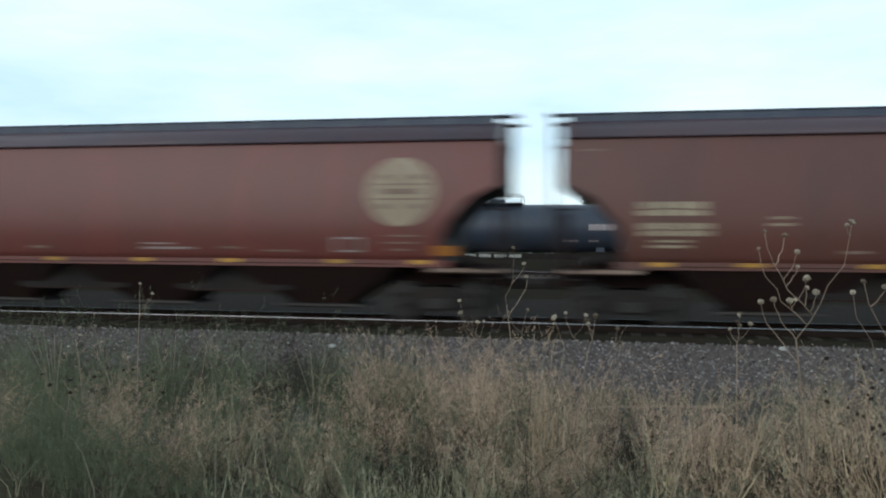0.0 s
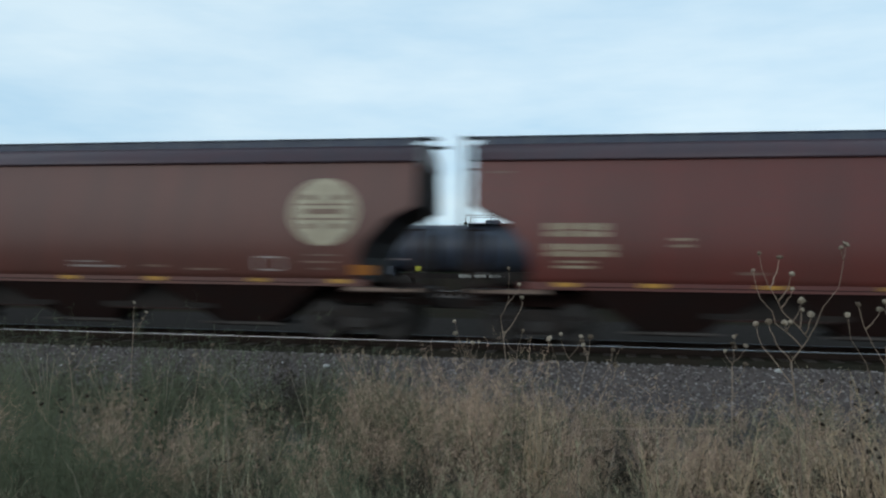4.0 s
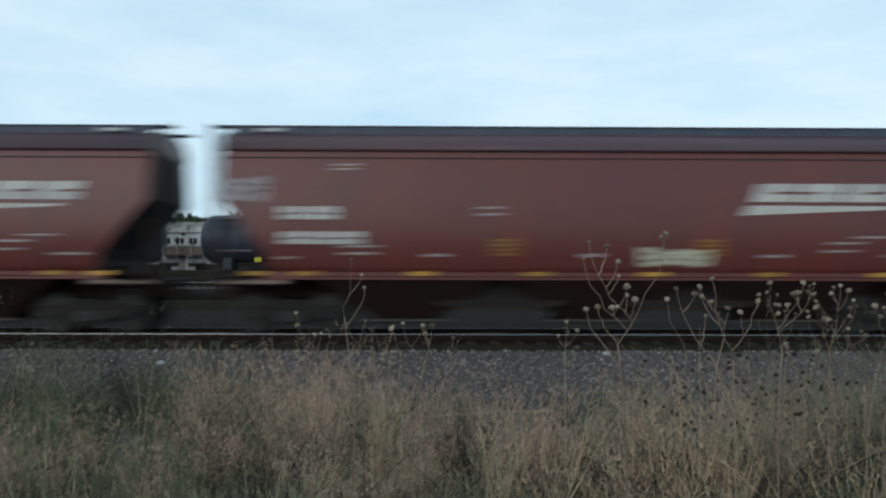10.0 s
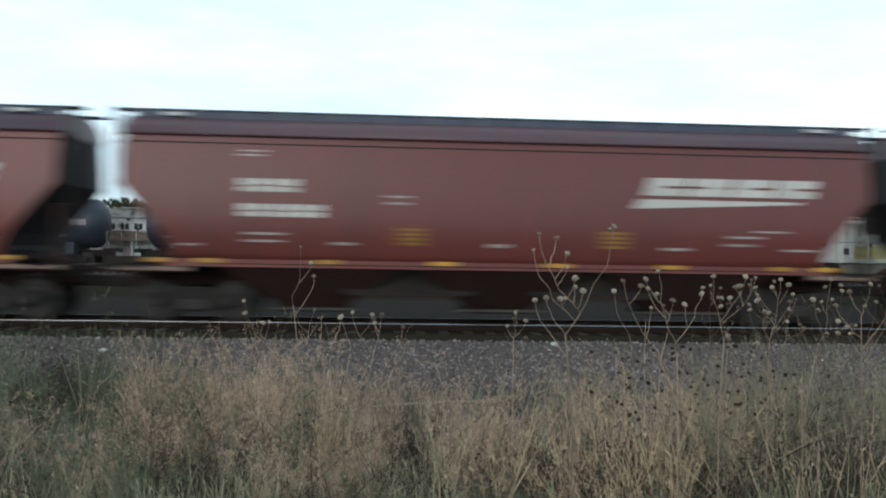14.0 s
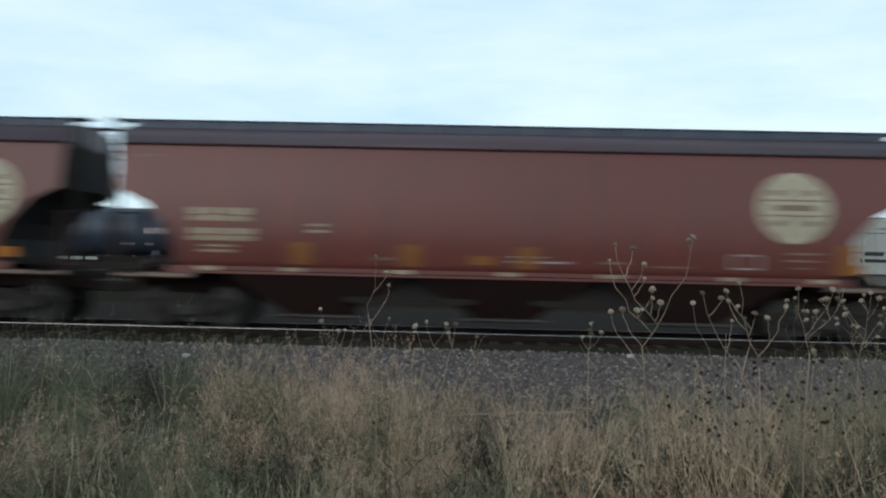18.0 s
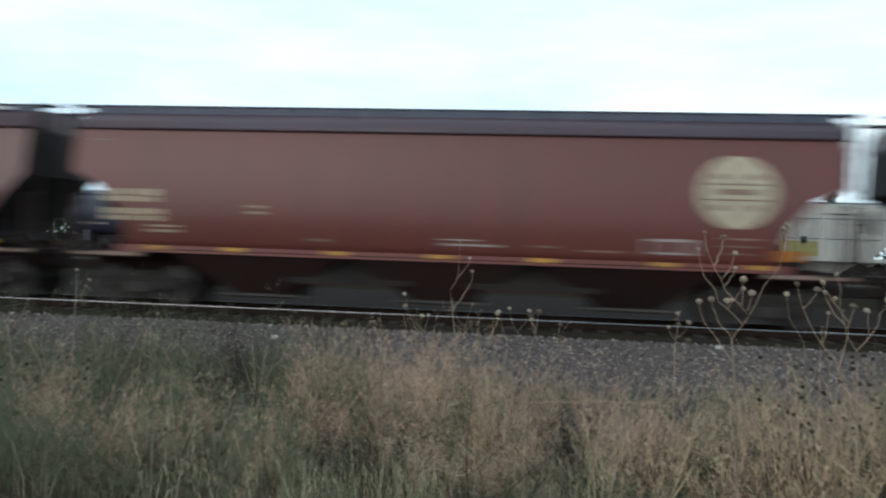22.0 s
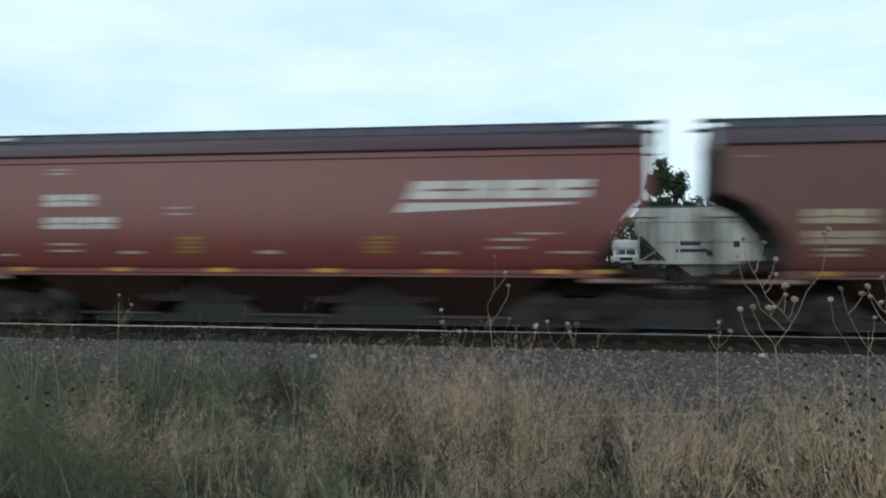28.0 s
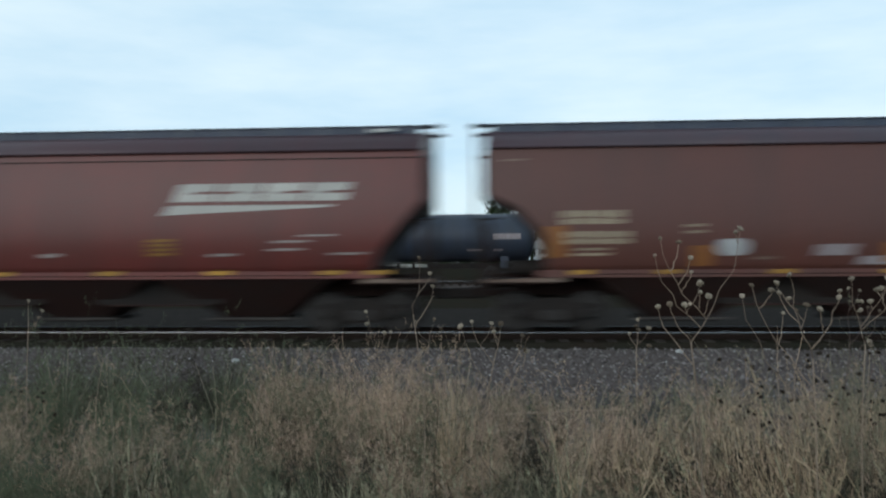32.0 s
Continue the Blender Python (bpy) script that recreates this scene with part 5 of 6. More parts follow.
def tree(x, y, height, spread, seed, label, leaves=2600, narrow=False):
    rng = random.Random(seed)
    root = tagged(new("tree"), label, "tree", group="trees beyond the siding")
    root.location = (x, y, ground_z(x, y) - 0.05)
    bm = bmesh.new()
    add_rod(bm, (0, 0, 0), (0.1, 0, height * 0.45), 0.22, 0.15, 9)
    add_rod(bm, (0.1, 0, height * 0.45), (0.0, 0.1, height * 0.92), 0.15, 0.03, 8)
    tips = []
    for i in range(44):
        u = rng.uniform(0.18, 0.97)
        a = rng.uniform(0, math.tau)
        reach = spread * (1.05 - u if narrow else math.sin(math.pi * (0.15 + 0.8 * u))) * rng.uniform(0.6, 1.15)
        s = Vector((0.08, 0, height * u * 0.9))
        e = s + Vector((math.cos(a) * reach, math.sin(a) * reach, rng.uniform(0.0, 0.22) * height * (0.4 if narrow else 1)))
        add_rod(bm, s, e, 0.05, 0.012, 5)
        tips.append((s, e))
    part("trunk", bm, M_BARK, root)
    verts, faces = [], []
    for i in range(leaves):
        s, e = rng.choice(tips)
        p = s.lerp(e, rng.uniform(0.35, 1.08)) + Vector((rng.gauss(0, .28), rng.gauss(0, .28), rng.gauss(0, .24)))
        u = Vector((rng.gauss(0, 1), rng.gauss(0, 1), rng.gauss(0, 1))).normalized() * rng.uniform(0.13, 0.30)
        v = u.orthogonal().normalized() * rng.uniform(0.07, 0.17)
        o = len(verts)
        verts += [p - u, p + v, p + u, p - v]
        faces.append((o, o + 1, o + 2, o + 3))
    from_arrays("crown", verts, faces, M_LEAF, root)


tree(7.4, 80, 12.4, 3.6, 1, "tall ragged dark green tree behind the siding", 5200, True)
tree(9.6, 86, 10.6, 3.0, 2, "ragged dark green tree behind the siding", 3800)
tree(17.4, 87, 13.6, 3.4, 9, "tall dark green tree behind the siding", 4800)
tree(-0.6, 82, 7.6, 2.0, 3, "rounded green tree behind the siding", 2400)
tree(22.3, 88, 12.8, 2.9, 4, "broad green tree behind the siding", 4200)
tree(-13.5, 84, 6.6, 2.6, 5, "low green bush behind the siding", 2200)
tree(-22.5, 92, 6.8, 2.4, 6, "low ragged green bush behind the siding", 2200)
tree(-43.0, 90, 7.5, 3.0, 7, "low green tree behind the siding", 2200)
tree(29.2, 90, 8.8, 3.0, 8, "low green tree behind the siding", 2200)


def hedge():
    """A ragged belt of scrub behind the siding."""
    rng = random.Random(77)
    verts, faces = [], []
    for i in range(38000):
        x = rng.uniform(-64, 64)
        y = 74 + rng.gauss(0, 2.2)
        top = 5.2 + 1.5 * noise.noise(Vector((x * 0.16, 3, 0))) + 0.9 * noise.noise(Vector((x * 0.6, 8, 0)))
        p = Vector((x, y, -0.2 + max(0.4, top) * math.sqrt(rng.random())))
        u = Vector((rng.gauss(0, 1), rng.gauss(0, 1), rng.gauss(0, 1))).normalized() * rng.uniform(0.14, 0.34)
        v = u.orthogonal().normalized() * rng.uniform(0.08, 0.2)
        o = len(verts)
        verts += [p - u, p + v, p + u, p - v]
        faces.append((o, o + 1, o + 2, o + 3))
    ob = from_arrays("scrub_belt", verts, faces, M_LEAF)
    tagged(ob, "ragged dark green scrub beyond the siding", "bushes", kind="stuff")


hedge()


def utility_pole(x, y, height):
    pole = tagged(new("utility_pole"), "weathered wooden utility pole with a crossarm beyond the siding", "utility pole")
    pole.location = (x, y, -0.25)
    part("shaft", rod((0, 0, 0), (0, 0, height), 0.17, 0.11, 10), M_BARK, pole)
    part("crossarm", box(-1.5, 1.5, -0.14, -0.02, height - 0.35, height - 0.2, 0.01), M_BARK, pole)
    for k in (-1.35, -0.6, 0.6, 1.35):
        part("insulator", rod((k, -0.08, height - 0.2), (k, -0.08, height - 0.02), 0.05, 0.035, 8), M_GRATE, pole)


utility_pole(24.3, 96.0, 13.9)

# ---- grass and weeds on the bank ----


def grass_limit(x, y):
    """How high the grass stands: waist-high on the bank, short towards the track, taller among the scrub up the line."""
    up_line = np.clip((0.03 - x / np.maximum(y, 1.0)) / 0.12, 0, 1)
    uneven = 1 + 0.22 * np.sin(1.9 * x + 0.7 * y) + 0.16 * np.sin(4.3 * x - 1.1 * y + 1)
    return np.maximum(0.14, (1.20 - 0.058 * y) * uneven + 0.030 * y * up_line)


def blades(name, tufts, each, seed, y_range, height, wide, mat, label, lean=0.35, patch=0.0, patch_off=0.0, spread=0.09, side=0.0, seg=3, zone=(-9, 9)):
    """Bent blades in tufts, rooted in the ground, in one mesh."""
    rng = np.random.default_rng(seed)
    y0, y1 = y_range
    ty = y0 + (y1 - y0) * rng.random(tufts * 3) ** 0.9
    tx = rng.uniform(-1, 1, tufts * 3) * (ty * 0.8 + 1.5)
    thick = np.array([noise.noise(Vector((a * 0.55, b * 0.55, patch_off))) for a, b in zip(tx, ty)])
    bearing = tx / np.maximum(ty, 1)
    keep = np.where(thick + side * np.clip(bearing, -0.5, 0.5) > patch - rng.uniform(0, 0.35, len(thick)) + 9 * ((bearing < zone[0]) | (bearing > zone[1])))[0][:tufts]
    tx, ty, thick = tx[keep], ty[keep], thick[keep]
    tuft_tall = rng.uniform(0.55, 1.25, len(tx)) * (1 + 0.6 * thick)
    pick = np.repeat(np.arange(len(tx)), rng.integers(max(1, each // 2), each * 2, len(tx)))
    n = len(pick)
    ang = rng.uniform(0, math.tau, n)
    out = np.abs(rng.normal(0, spread, n))
    x, y = tx[pick] + np.cos(ang) * out, ty[pick] + np.sin(ang) * out
    gz = np.array([ground_z(a, b) for a, b in zip(tx, ty)])[pick]
    tall = height * tuft_tall[pick] * (0.4 + 0.75 * rng.random(n))
    if y1 < 20:
        tall = np.minimum(tall, grass_limit(x, y) * rng.uniform(0.45, 1.2, n))
    ang = ang + rng.normal(0, 0.9, n)
    bend = lean * tall * rng.uniform(0.1, 1.7, n)
    kink = rng.normal(0, 0.06, (n, 2)) * tall[:, None]
    w = wide * rng.uniform(0.5, 1.6, n) * (0.75 + y * 0.05)
    face = rng.uniform(-0.9, 0.9, n)
    verts = np.zeros((n, 2 * seg + 1, 3))
    for k in range(seg + 1):
        u = k / seg
        sway = math.sin(math.pi * u)
        cx = x + np.cos(ang) * bend * u ** 2 + kink[:, 0] * sway
        cy = y + np.sin(ang) * bend * u ** 2 + kink[:, 1] * sway
        cz = gz - 0.03 + tall * u * (1 - 0.18 * lean * u)
        half = w * (1 - u) ** 0.6 * 0.5
        if k < seg:
            verts[:, 2 * k] = np.stack([cx - np.cos(face) * half, cy - np.sin(face) * half, cz], -1)
            verts[:, 2 * k + 1] = np.stack([cx + np.cos(face) * half, cy + np.sin(face) * half, cz], -1)
        else:
            verts[:, 2 * seg] = np.stack([cx, cy, cz], -1)
    m = 2 * seg + 1
    faces = []
    for i in range(n):
        o = i * m
        for k in range(seg - 1):
            faces.append((o + 2 * k, o + 2 * k + 1, o + 2 * k + 3, o + 2 * k + 2))
        faces.append((o + 2 * seg - 2, o + 2 * seg - 1, o + 2 * seg))
    ob = from_arrays(name, verts.reshape(-1, 3).tolist(), faces, mat)
    tagged(ob, label, "grass", kind="stuff")


blades("dry_grass", 330, 10, 11, (4.3, 15.6), 0.30, 0.0045, M_STRAW, "tufts of dry straw-coloured grass on the bank", 0.55, -0.1, 2.0, side=0.9)
blades("green_grass", 1100, 9, 12, (3.4, 9.0), 0.22, 0.005, M_GREEN, "short dull green grass among the straw", 0.55, -0.15, 4.0, 0.12, side=-0.3)
blades("russet_grass", 200, 10, 13, (3.4, 12.4), 0.32, 0.004, M_RUSSET, "russet dry weeds among the grass", 0.6, -0.1, 7.0, zone=(-0.34, 0.08))
blades("brown_grass", 200, 12, 23, (3.4, 12.5), 0.32, 0.004, M_RUSSET, "brown dry grass scattered among the green", 0.6, -0.05, 13.0, zone=(-0.62, -0.30))
blades("straw_stems", 420, 2, 14, (3.6, 9.0), 0.62, 0.0036, M_STALK, "long pale grass stems leaning every way", 0.8, -0.2, 9.0)


def forbs(name, count, seed, y_range, height, mat, label, side=0.0, zone=(-0.78, 0.78), thick=1.0):
    """Fine branching dry forbs: thin bent twigs off a leaning stem, each twig tipped with a small seed husk, in one mesh."""
    rng = random.Random(seed)
    verts, faces = [], []

    def sliver(p, q, w):
        across = (q - p).cross(Vector((rng.uniform(-.4, .4), 1, 0.2))).normalized() * w
        o = len(verts)
        verts.extend((p - across, p + across, q + across * 0.4, q - across * 0.4))
        faces.append((o, o + 1, o + 2, o + 3))

    done = 0
    while done < count:
        y = rng.uniform(*y_range)
        u = rng.uniform(*zone)
        if rng.random() > 0.5 + side * u:
            continue
        done += 1
        x = u * y
        root = Vector((x, y, ground_z(x, y) - 0.02))
        tall = min(height * rng.uniform(0.5, 1.35), 0.95 * float(grass_limit(x, y)))
        wide = (0.0016 + 0.00026 * y) * thick
        lean = Vector((rng.gauss(0, .22), rng.gauss(0, .22), 1)).normalized()
        last = root
        for k in range(1, 5):
            here = root + lean * tall * k / 4 + Vector((rng.gauss(0, .02), rng.gauss(0, .02), 0))
            sliver(last, here, wide * (1.5 - 0.25 * k))
            for j in range(rng.randint(2, 5)):
                a = rng.uniform(0, math.tau)
                start = last.lerp(here, rng.random())
                out = tall * rng.uniform(0.10, 0.30) * (1.3 - 0.2 * k)
                mid = start + Vector((math.cos(a) * out * 0.6, math.sin(a) * out * 0.6, out * 0.45))
                tip = mid + Vector((math.cos(a) * out * 0.35, math.sin(a) * out * 0.35, out * rng.uniform(0.4, 0.9)))
                sliver(start, mid, wide * 0.7)
                sliver(mid, tip, wide * 0.55)
                if rng.random() < 0.4:
                    h = wide * rng.uniform(1.2, 2.4)
                    o = len(verts)
                    verts.extend((tip + Vector((-h, 0, 0)), tip + Vector((0, -h, -h)), tip + Vector((h, 0, 0)), tip + Vector((0, h * 0.5, h * 1.4))))
                    faces.extend(((o, o + 1, o + 3), (o + 1, o + 2, o + 3), (o, o + 2, o + 1)))
            last = here
    ob = from_arrays(name, verts, faces, mat)
    tagged(ob, label, "weeds", kind="stuff")


blades("fresh_grass", 520, 16, 16, (3.2, 5.6), 0.30, 0.005, M_FRESH, "fine pale green grass at the foot of the bank", 0.6, 0.0, 3.0, 0.10, zone=(0.28, 0.85))
blades("toe_grass", 420, 6, 21, (14.2, 16.8), 0.20, 0.010, M_STRAW, "short dry grass at the toe of the ballast", 0.5, -0.05, 11.0, 0.15)
blades("pale_tufts", 46, 14, 17, (4.6, 5.6), 0.42, 0.005, M_PALEGRASS, "upright tufts of pale yellow grass at the foot of the bank", 0.24, -0.3, 6.0, 0.06, zone=(-0.32, 0.1))
blades("pale_upright_stems", 90, 2, 18, (4.2, 6.5), 0.66, 0.0045, M_PALEGRASS, "upright pale grass stems standing over the rest", 0.2, -0.3, 8.0, 0.05)
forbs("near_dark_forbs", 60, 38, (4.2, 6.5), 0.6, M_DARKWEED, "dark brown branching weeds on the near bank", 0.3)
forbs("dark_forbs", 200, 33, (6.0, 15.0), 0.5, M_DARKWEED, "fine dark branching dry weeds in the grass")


# ---- feathery weeds: a few grown shapes, set again and again at other turns and sizes ----
def grow_plant(seed, stems, fan, branches, twigs, reach, leaf, curl=0.05, low=0.18):
    """One weed of unit height as rows of from, to, width: stems that spread and wander upward, side branches, twigs, and small husks or leaves at the tips."""
    rng = random.Random(seed)
    rows = []

    def line(p, q, w):
        rows.append((*p, *q, w))

    for i in range(stems):
        a = rng.uniform(0, math.tau)
        slope = fan * rng.uniform(0.1, 1.0)
        tall = rng.uniform(0.35, 1.0) ** 0.8
        pts = [Vector((0, 0, 0))]
        drift = Vector((math.cos(a) * slope, math.sin(a) * slope, 1.0)) * (tall / 6)
        for k in range(6):
            drift += Vector((rng.gauss(0, curl), rng.gauss(0, curl), rng.gauss(0, curl * 0.5))) * tall * 0.5
            pts.append(pts[-1] + drift)
        for k, (p, q) in enumerate(zip(pts, pts[1:])):
            line(p, q, 1.4 - 0.17 * k)
        for j in range(branches):
            u = rng.uniform(low, 1.0)
            k = min(5, int(u * 6))
            start = pts[k].lerp(pts[k + 1], u * 6 - k)
            b = rng.uniform(0, math.tau)
            out = reach * rng.uniform(0.4, 1.3) * (1.2 - 0.7 * u)
            mid = start + Vector((math.cos(b) * out * 0.65, math.sin(b) * out * 0.65, out * rng.uniform(-0.1, 0.6)))
            b += rng.gauss(0, 0.7)
            tip = mid + Vector((math.cos(b) * out * 0.4, math.sin(b) * out * 0.4, out * rng.uniform(-0.1, 0.7)))
            line(start, mid, 0.7)
            line(mid, tip, 0.55)
            for n in range(twigs):
                s0 = start.lerp(mid, rng.random()) if rng.random() < 0.4 else mid.lerp(tip, rng.random())
                way = Vector((rng.gauss(0, 1.0), rng.gauss(0, 1.0), rng.gauss(0.25, 0.7))).normalized()
                e0 = s0 + way * out * rng.uniform(0.15, 0.5)
                line(s0, e0, 0.45)
                if rng.random() < leaf:
                    line(e0, e0 + Vector((rng.gauss(0, 0.6), rng.gauss(0, 0.6), rng.gauss(0.1, 0.6))).normalized() * rng.uniform(0.012, 0.034), 1.7)
    return np.array(rows)


def weed_patch(name, mat, label, shapes, seed, count, bearing, depth, height, spread, width=1.0, clump=0.0, offset=0.0):
    """Weeds of a few grown shapes scattered over one stretch of the bank, in one mesh."""
    rng = np.random.default_rng(seed)
    verts, done, tries = [], 0, 0
    while done < count and tries < count * 30:
        tries += 1
        y = depth[0] + (depth[1] - depth[0]) * rng.random()
        x = rng.uniform(*bearing) * y
        if noise.noise(Vector((x * 0.9, y * 0.9, offset))) < clump + rng.uniform(-0.25, 0.25):
            continue
        done += 1
        rows = shapes[int(rng.integers(len(shapes)))]
        tall = rng.uniform(*height) * min(1.22, max(1.0, 0.28 + 0.12 * y))
        wide = tall * spread * rng.uniform(0.75, 1.3)
        a = rng.uniform(0, math.tau)
        ca, sa = math.cos(a), math.sin(a)
        lean = rng.normal(0, 0.12, 2)

        def put(c):
            px, py, pz = c[:, 0] * wide, c[:, 1] * wide, c[:, 2] * tall
            return np.stack([px * ca - py * sa + lean[0] * pz, px * sa + py * ca + lean[1] * pz, pz], -1) + np.array((x, y, ground_z(x, y) - 0.02))

        p, q = put(rows[:, 0:3]), put(rows[:, 3:6])
        across = np.cross(q - p, rng.normal(0, 0.55, p.shape) + np.array((0.0, 1.0, 0.15)))
        across /= np.linalg.norm(across, axis=1)[:, None] + 1e-9
        across *= (rows[:, 6] * width * (0.0007 + 0.00022 * y))[:, None]
        verts.append(np.stack([p - across, p + across, q + across * 0.5, q - across * 0.5], 1).reshape(-1, 3))
    verts = np.concatenate(verts)
    faces = np.arange(len(verts)).reshape(-1, 4).tolist()
    ob = from_arrays(name, verts.tolist(), faces, mat)
    tagged(ob, label, "weeds", kind="stuff")


FEATHER = [grow_plant(300 + k, 8, 0.75, 10, 6, 0.26, 0.3) for k in range(6)]                  # soft, finely divided
WIRY = [grow_plant(320 + k, 5, 0.7, 6, 3, 0.24, 0.55, 0.09) for k in range(6)]                # open, with husks
LEAFY = [grow_plant(340 + k, 6, 0.6, 9, 5, 0.18, 0.95, 0.06, 0.08) for k in range(5)]         # low, leafy
ERECT = [grow_plant(360 + k, 3, 0.16, 9, 3, 0.10, 0.5, 0.03) for k in range(4)]               # narrow spires
STALKY = [grow_plant(380 + k, 2, 0.55, 3, 1, 0.22, 0.6, 0.10, 0.45) for k in range(9)]        # one or two bent bare stalks


def bank_weeds():
    weed_patch("russet_feather_weeds", M_RUSSET, "feathery russet dry weeds standing close together", FEATHER, 401, 44, (-0.28, 0.0), (6.8, 9.6), (0.55, 1.1), 0.62, 0.9, -0.15, 1.0)
    weed_patch("olive_centre_weeds", M_GREEN, "dull olive feathery weeds mixed with the russet", FEATHER, 421, 30, (-0.29, 0.0), (6.0, 9.0), (0.45, 0.95), 0.6, 0.85, -0.05, 21.0)
    weed_patch("wispy_bank_weeds", M_GREEN, "tall grey-green wispy weeds standing before the ballast", FEATHER, 422, 26, (-0.95, -0.42), (6.0, 8.4), (0.85, 1.3), 0.42, 0.8, -0.15, 22.0)
    weed_patch("tan_stalk_bundle", M_TANSTALK, "bundle of upright tan dry stalks", STALKY, 423, 34, (0.30, 0.40), (4.8, 5.8), (0.65, 1.05), 0.45, 1.9, -0.6, 23.0)
    weed_patch("rusty_stalk_bundle", M_RUSSET, "upright rusty brown weeds on the bank", ERECT, 424, 14, (0.21, 0.28), (5.0, 6.0), (0.7, 1.0), 0.8, 1.3, -0.6, 24.0)
    weed_patch("dark_spire_clump", M_DUSK, "clump of dark upright dead weed spires", ERECT, 425, 9, (0.565, 0.61), (5.2, 5.8), (0.85, 1.15), 0.7, 2.0, -0.6, 25.0)
    # dark growth put in as the shade deep in the straw
    weed_patch("dark_gaps", M_DARKWEED, "dark brown weeds that stand in for shaded gaps in the straw", LEAFY, 426, 40, (0.24, 0.66), (5.2, 6.6), (0.35, 0.7), 0.6, 1.2, 0.0, 26.0)
    weed_patch("khaki_middle_weeds", M_KHAKI, "thin khaki weeds between the two clumps", FEATHER, 429, 14, (-0.02, 0.075), (4.7, 6.4), (0.28, 0.6), 0.7, 0.85, -0.6, 29.0)
    weed_patch("straw_middle_weeds", M_STRAW, "thin straw-coloured weeds between the two clumps", WIRY, 430, 12, (-0.02, 0.075), (4.7, 6.4), (0.3, 0.65), 0.6, 0.95, -0.6, 30.0)
    weed_patch("low_russet_weeds", M_RUSSET, "low feathery russet weeds on the near bank", FEATHER, 402, 40, (-0.27, 0.02), (5.4, 7.0), (0.35, 0.75), 0.85, 0.9, 0.0, 2.0)
    weed_patch("grey_green_near_weeds", M_GREEN, "grey-green feathery weeds on the near bank", FEATHER, 403, 50, (-0.30, 0.20), (4.8, 6.2), (0.22, 0.52), 0.85, 0.8, 0.0, 3.0)
    weed_patch("olive_weeds", M_GREEN, "dull olive feathery weeds beside the dark scrub", FEATHER, 404, 84, (-0.85, -0.27), (5.0, 7.4), (0.4, 0.95), 0.7, 0.85, -0.05, 4.0)
    weed_patch("brown_weeds", M_RUSSET, "brown feathery weeds among the green", FEATHER, 405, 34, (-0.85, -0.26), (5.2, 8.6), (0.45, 0.95), 0.8, 1.0, 0.05, 5.0)
    weed_patch("dark_scrub", M_DARKWEED, "dark leafy scrub at the foot of the bank", LEAFY, 406, 60, (-0.9, -0.22), (9.0, 13.0), (0.5, 1.05), 0.9, 1.1, -0.1, 6.0)
    weed_patch("grey_scrub", M_GREEN, "grey-green wispy scrub at the foot of the bank", FEATHER, 407, 60, (-0.9, -0.2), (8.5, 14.0), (0.55, 1.25), 0.6, 0.8, -0.1, 7.0)
    weed_patch("straw_weeds", M_STRAW, "straw-coloured branching dry weeds on the bank", WIRY, 408, 90, (0.05, 0.50), (5.6, 8.4), (0.4, 0.95), 0.65, 0.95, -0.1, 8.0)
    weed_patch("rusty_weeds", M_RUSSET, "rusty brown feathery weeds among the straw", FEATHER, 419, 48, (0.06, 0.46), (5.4, 8.0), (0.4, 0.9), 0.6, 0.9, -0.05, 19.0)
    # the shade between the plants, put in as dark undergrowth
    weed_patch("brown_undergrowth", M_DARKWEED, "dark brown undergrowth coloured as the shade between the dry weeds", FEATHER, 420, 140, (-0.3, 0.6), (5.0, 8.4), (0.25, 0.6), 0.8, 0.9, -0.1, 20.0)
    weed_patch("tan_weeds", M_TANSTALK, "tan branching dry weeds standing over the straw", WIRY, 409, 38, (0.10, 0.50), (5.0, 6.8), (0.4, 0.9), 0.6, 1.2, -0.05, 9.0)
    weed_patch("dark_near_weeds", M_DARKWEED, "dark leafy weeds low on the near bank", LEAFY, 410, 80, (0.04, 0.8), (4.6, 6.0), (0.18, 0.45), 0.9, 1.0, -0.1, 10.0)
    weed_patch("green_near_weeds", M_FRESH, "pale green leafy weeds low on the near bank", LEAFY, 411, 56, (0.16, 0.85), (4.5, 6.4), (0.2, 0.5), 0.85, 0.9, 0.0, 11.0)
    weed_patch("khaki_tall_weeds", M_KHAKI, "tall khaki wispy weeds on the bank", FEATHER, 412, 76, (0.36, 0.95), (5.4, 9.0), (0.6, 1.3), 0.5, 0.85, -0.15, 12.0)
    weed_patch("straw_tall_weeds", M_STRAW, "tall straw-coloured wispy weeds on the bank", WIRY, 413, 66, (0.40, 0.95), (5.4, 8.6), (0.6, 1.15), 0.55, 0.9, -0.05, 13.0)
    weed_patch("dark_spires", M_DARKWEED, "dark upright weed spires on the bank", ERECT, 414, 30, (0.36, 0.95), (4.8, 7.6), (0.8, 1.2), 0.6, 1.5, -0.2, 14.0)
    weed_patch("verge_weeds", M_RUSSET, "sparse low dry weeds on the gravel verge", WIRY, 415, 80, (-0.8, 0.9), (8.5, 15.5), (0.2, 0.55), 0.8, 0.8, 0.0, 15.0)
    weed_patch("green_verge_weeds", M_GREEN, "thin grey-green weeds on the gravel verge", FEATHER, 427, 60, (-0.85, 0.95), (8.5, 12.5), (0.4, 0.75), 0.6, 0.7, 0.0, 27.0)
    weed_patch("russet_verge_weeds", M_RUSSET, "thin russet weeds on the gravel verge", FEATHER, 428, 46, (-0.3, 0.95), (8.5, 11.0), (0.45, 0.8), 0.6, 0.7, 0.0, 28.0)
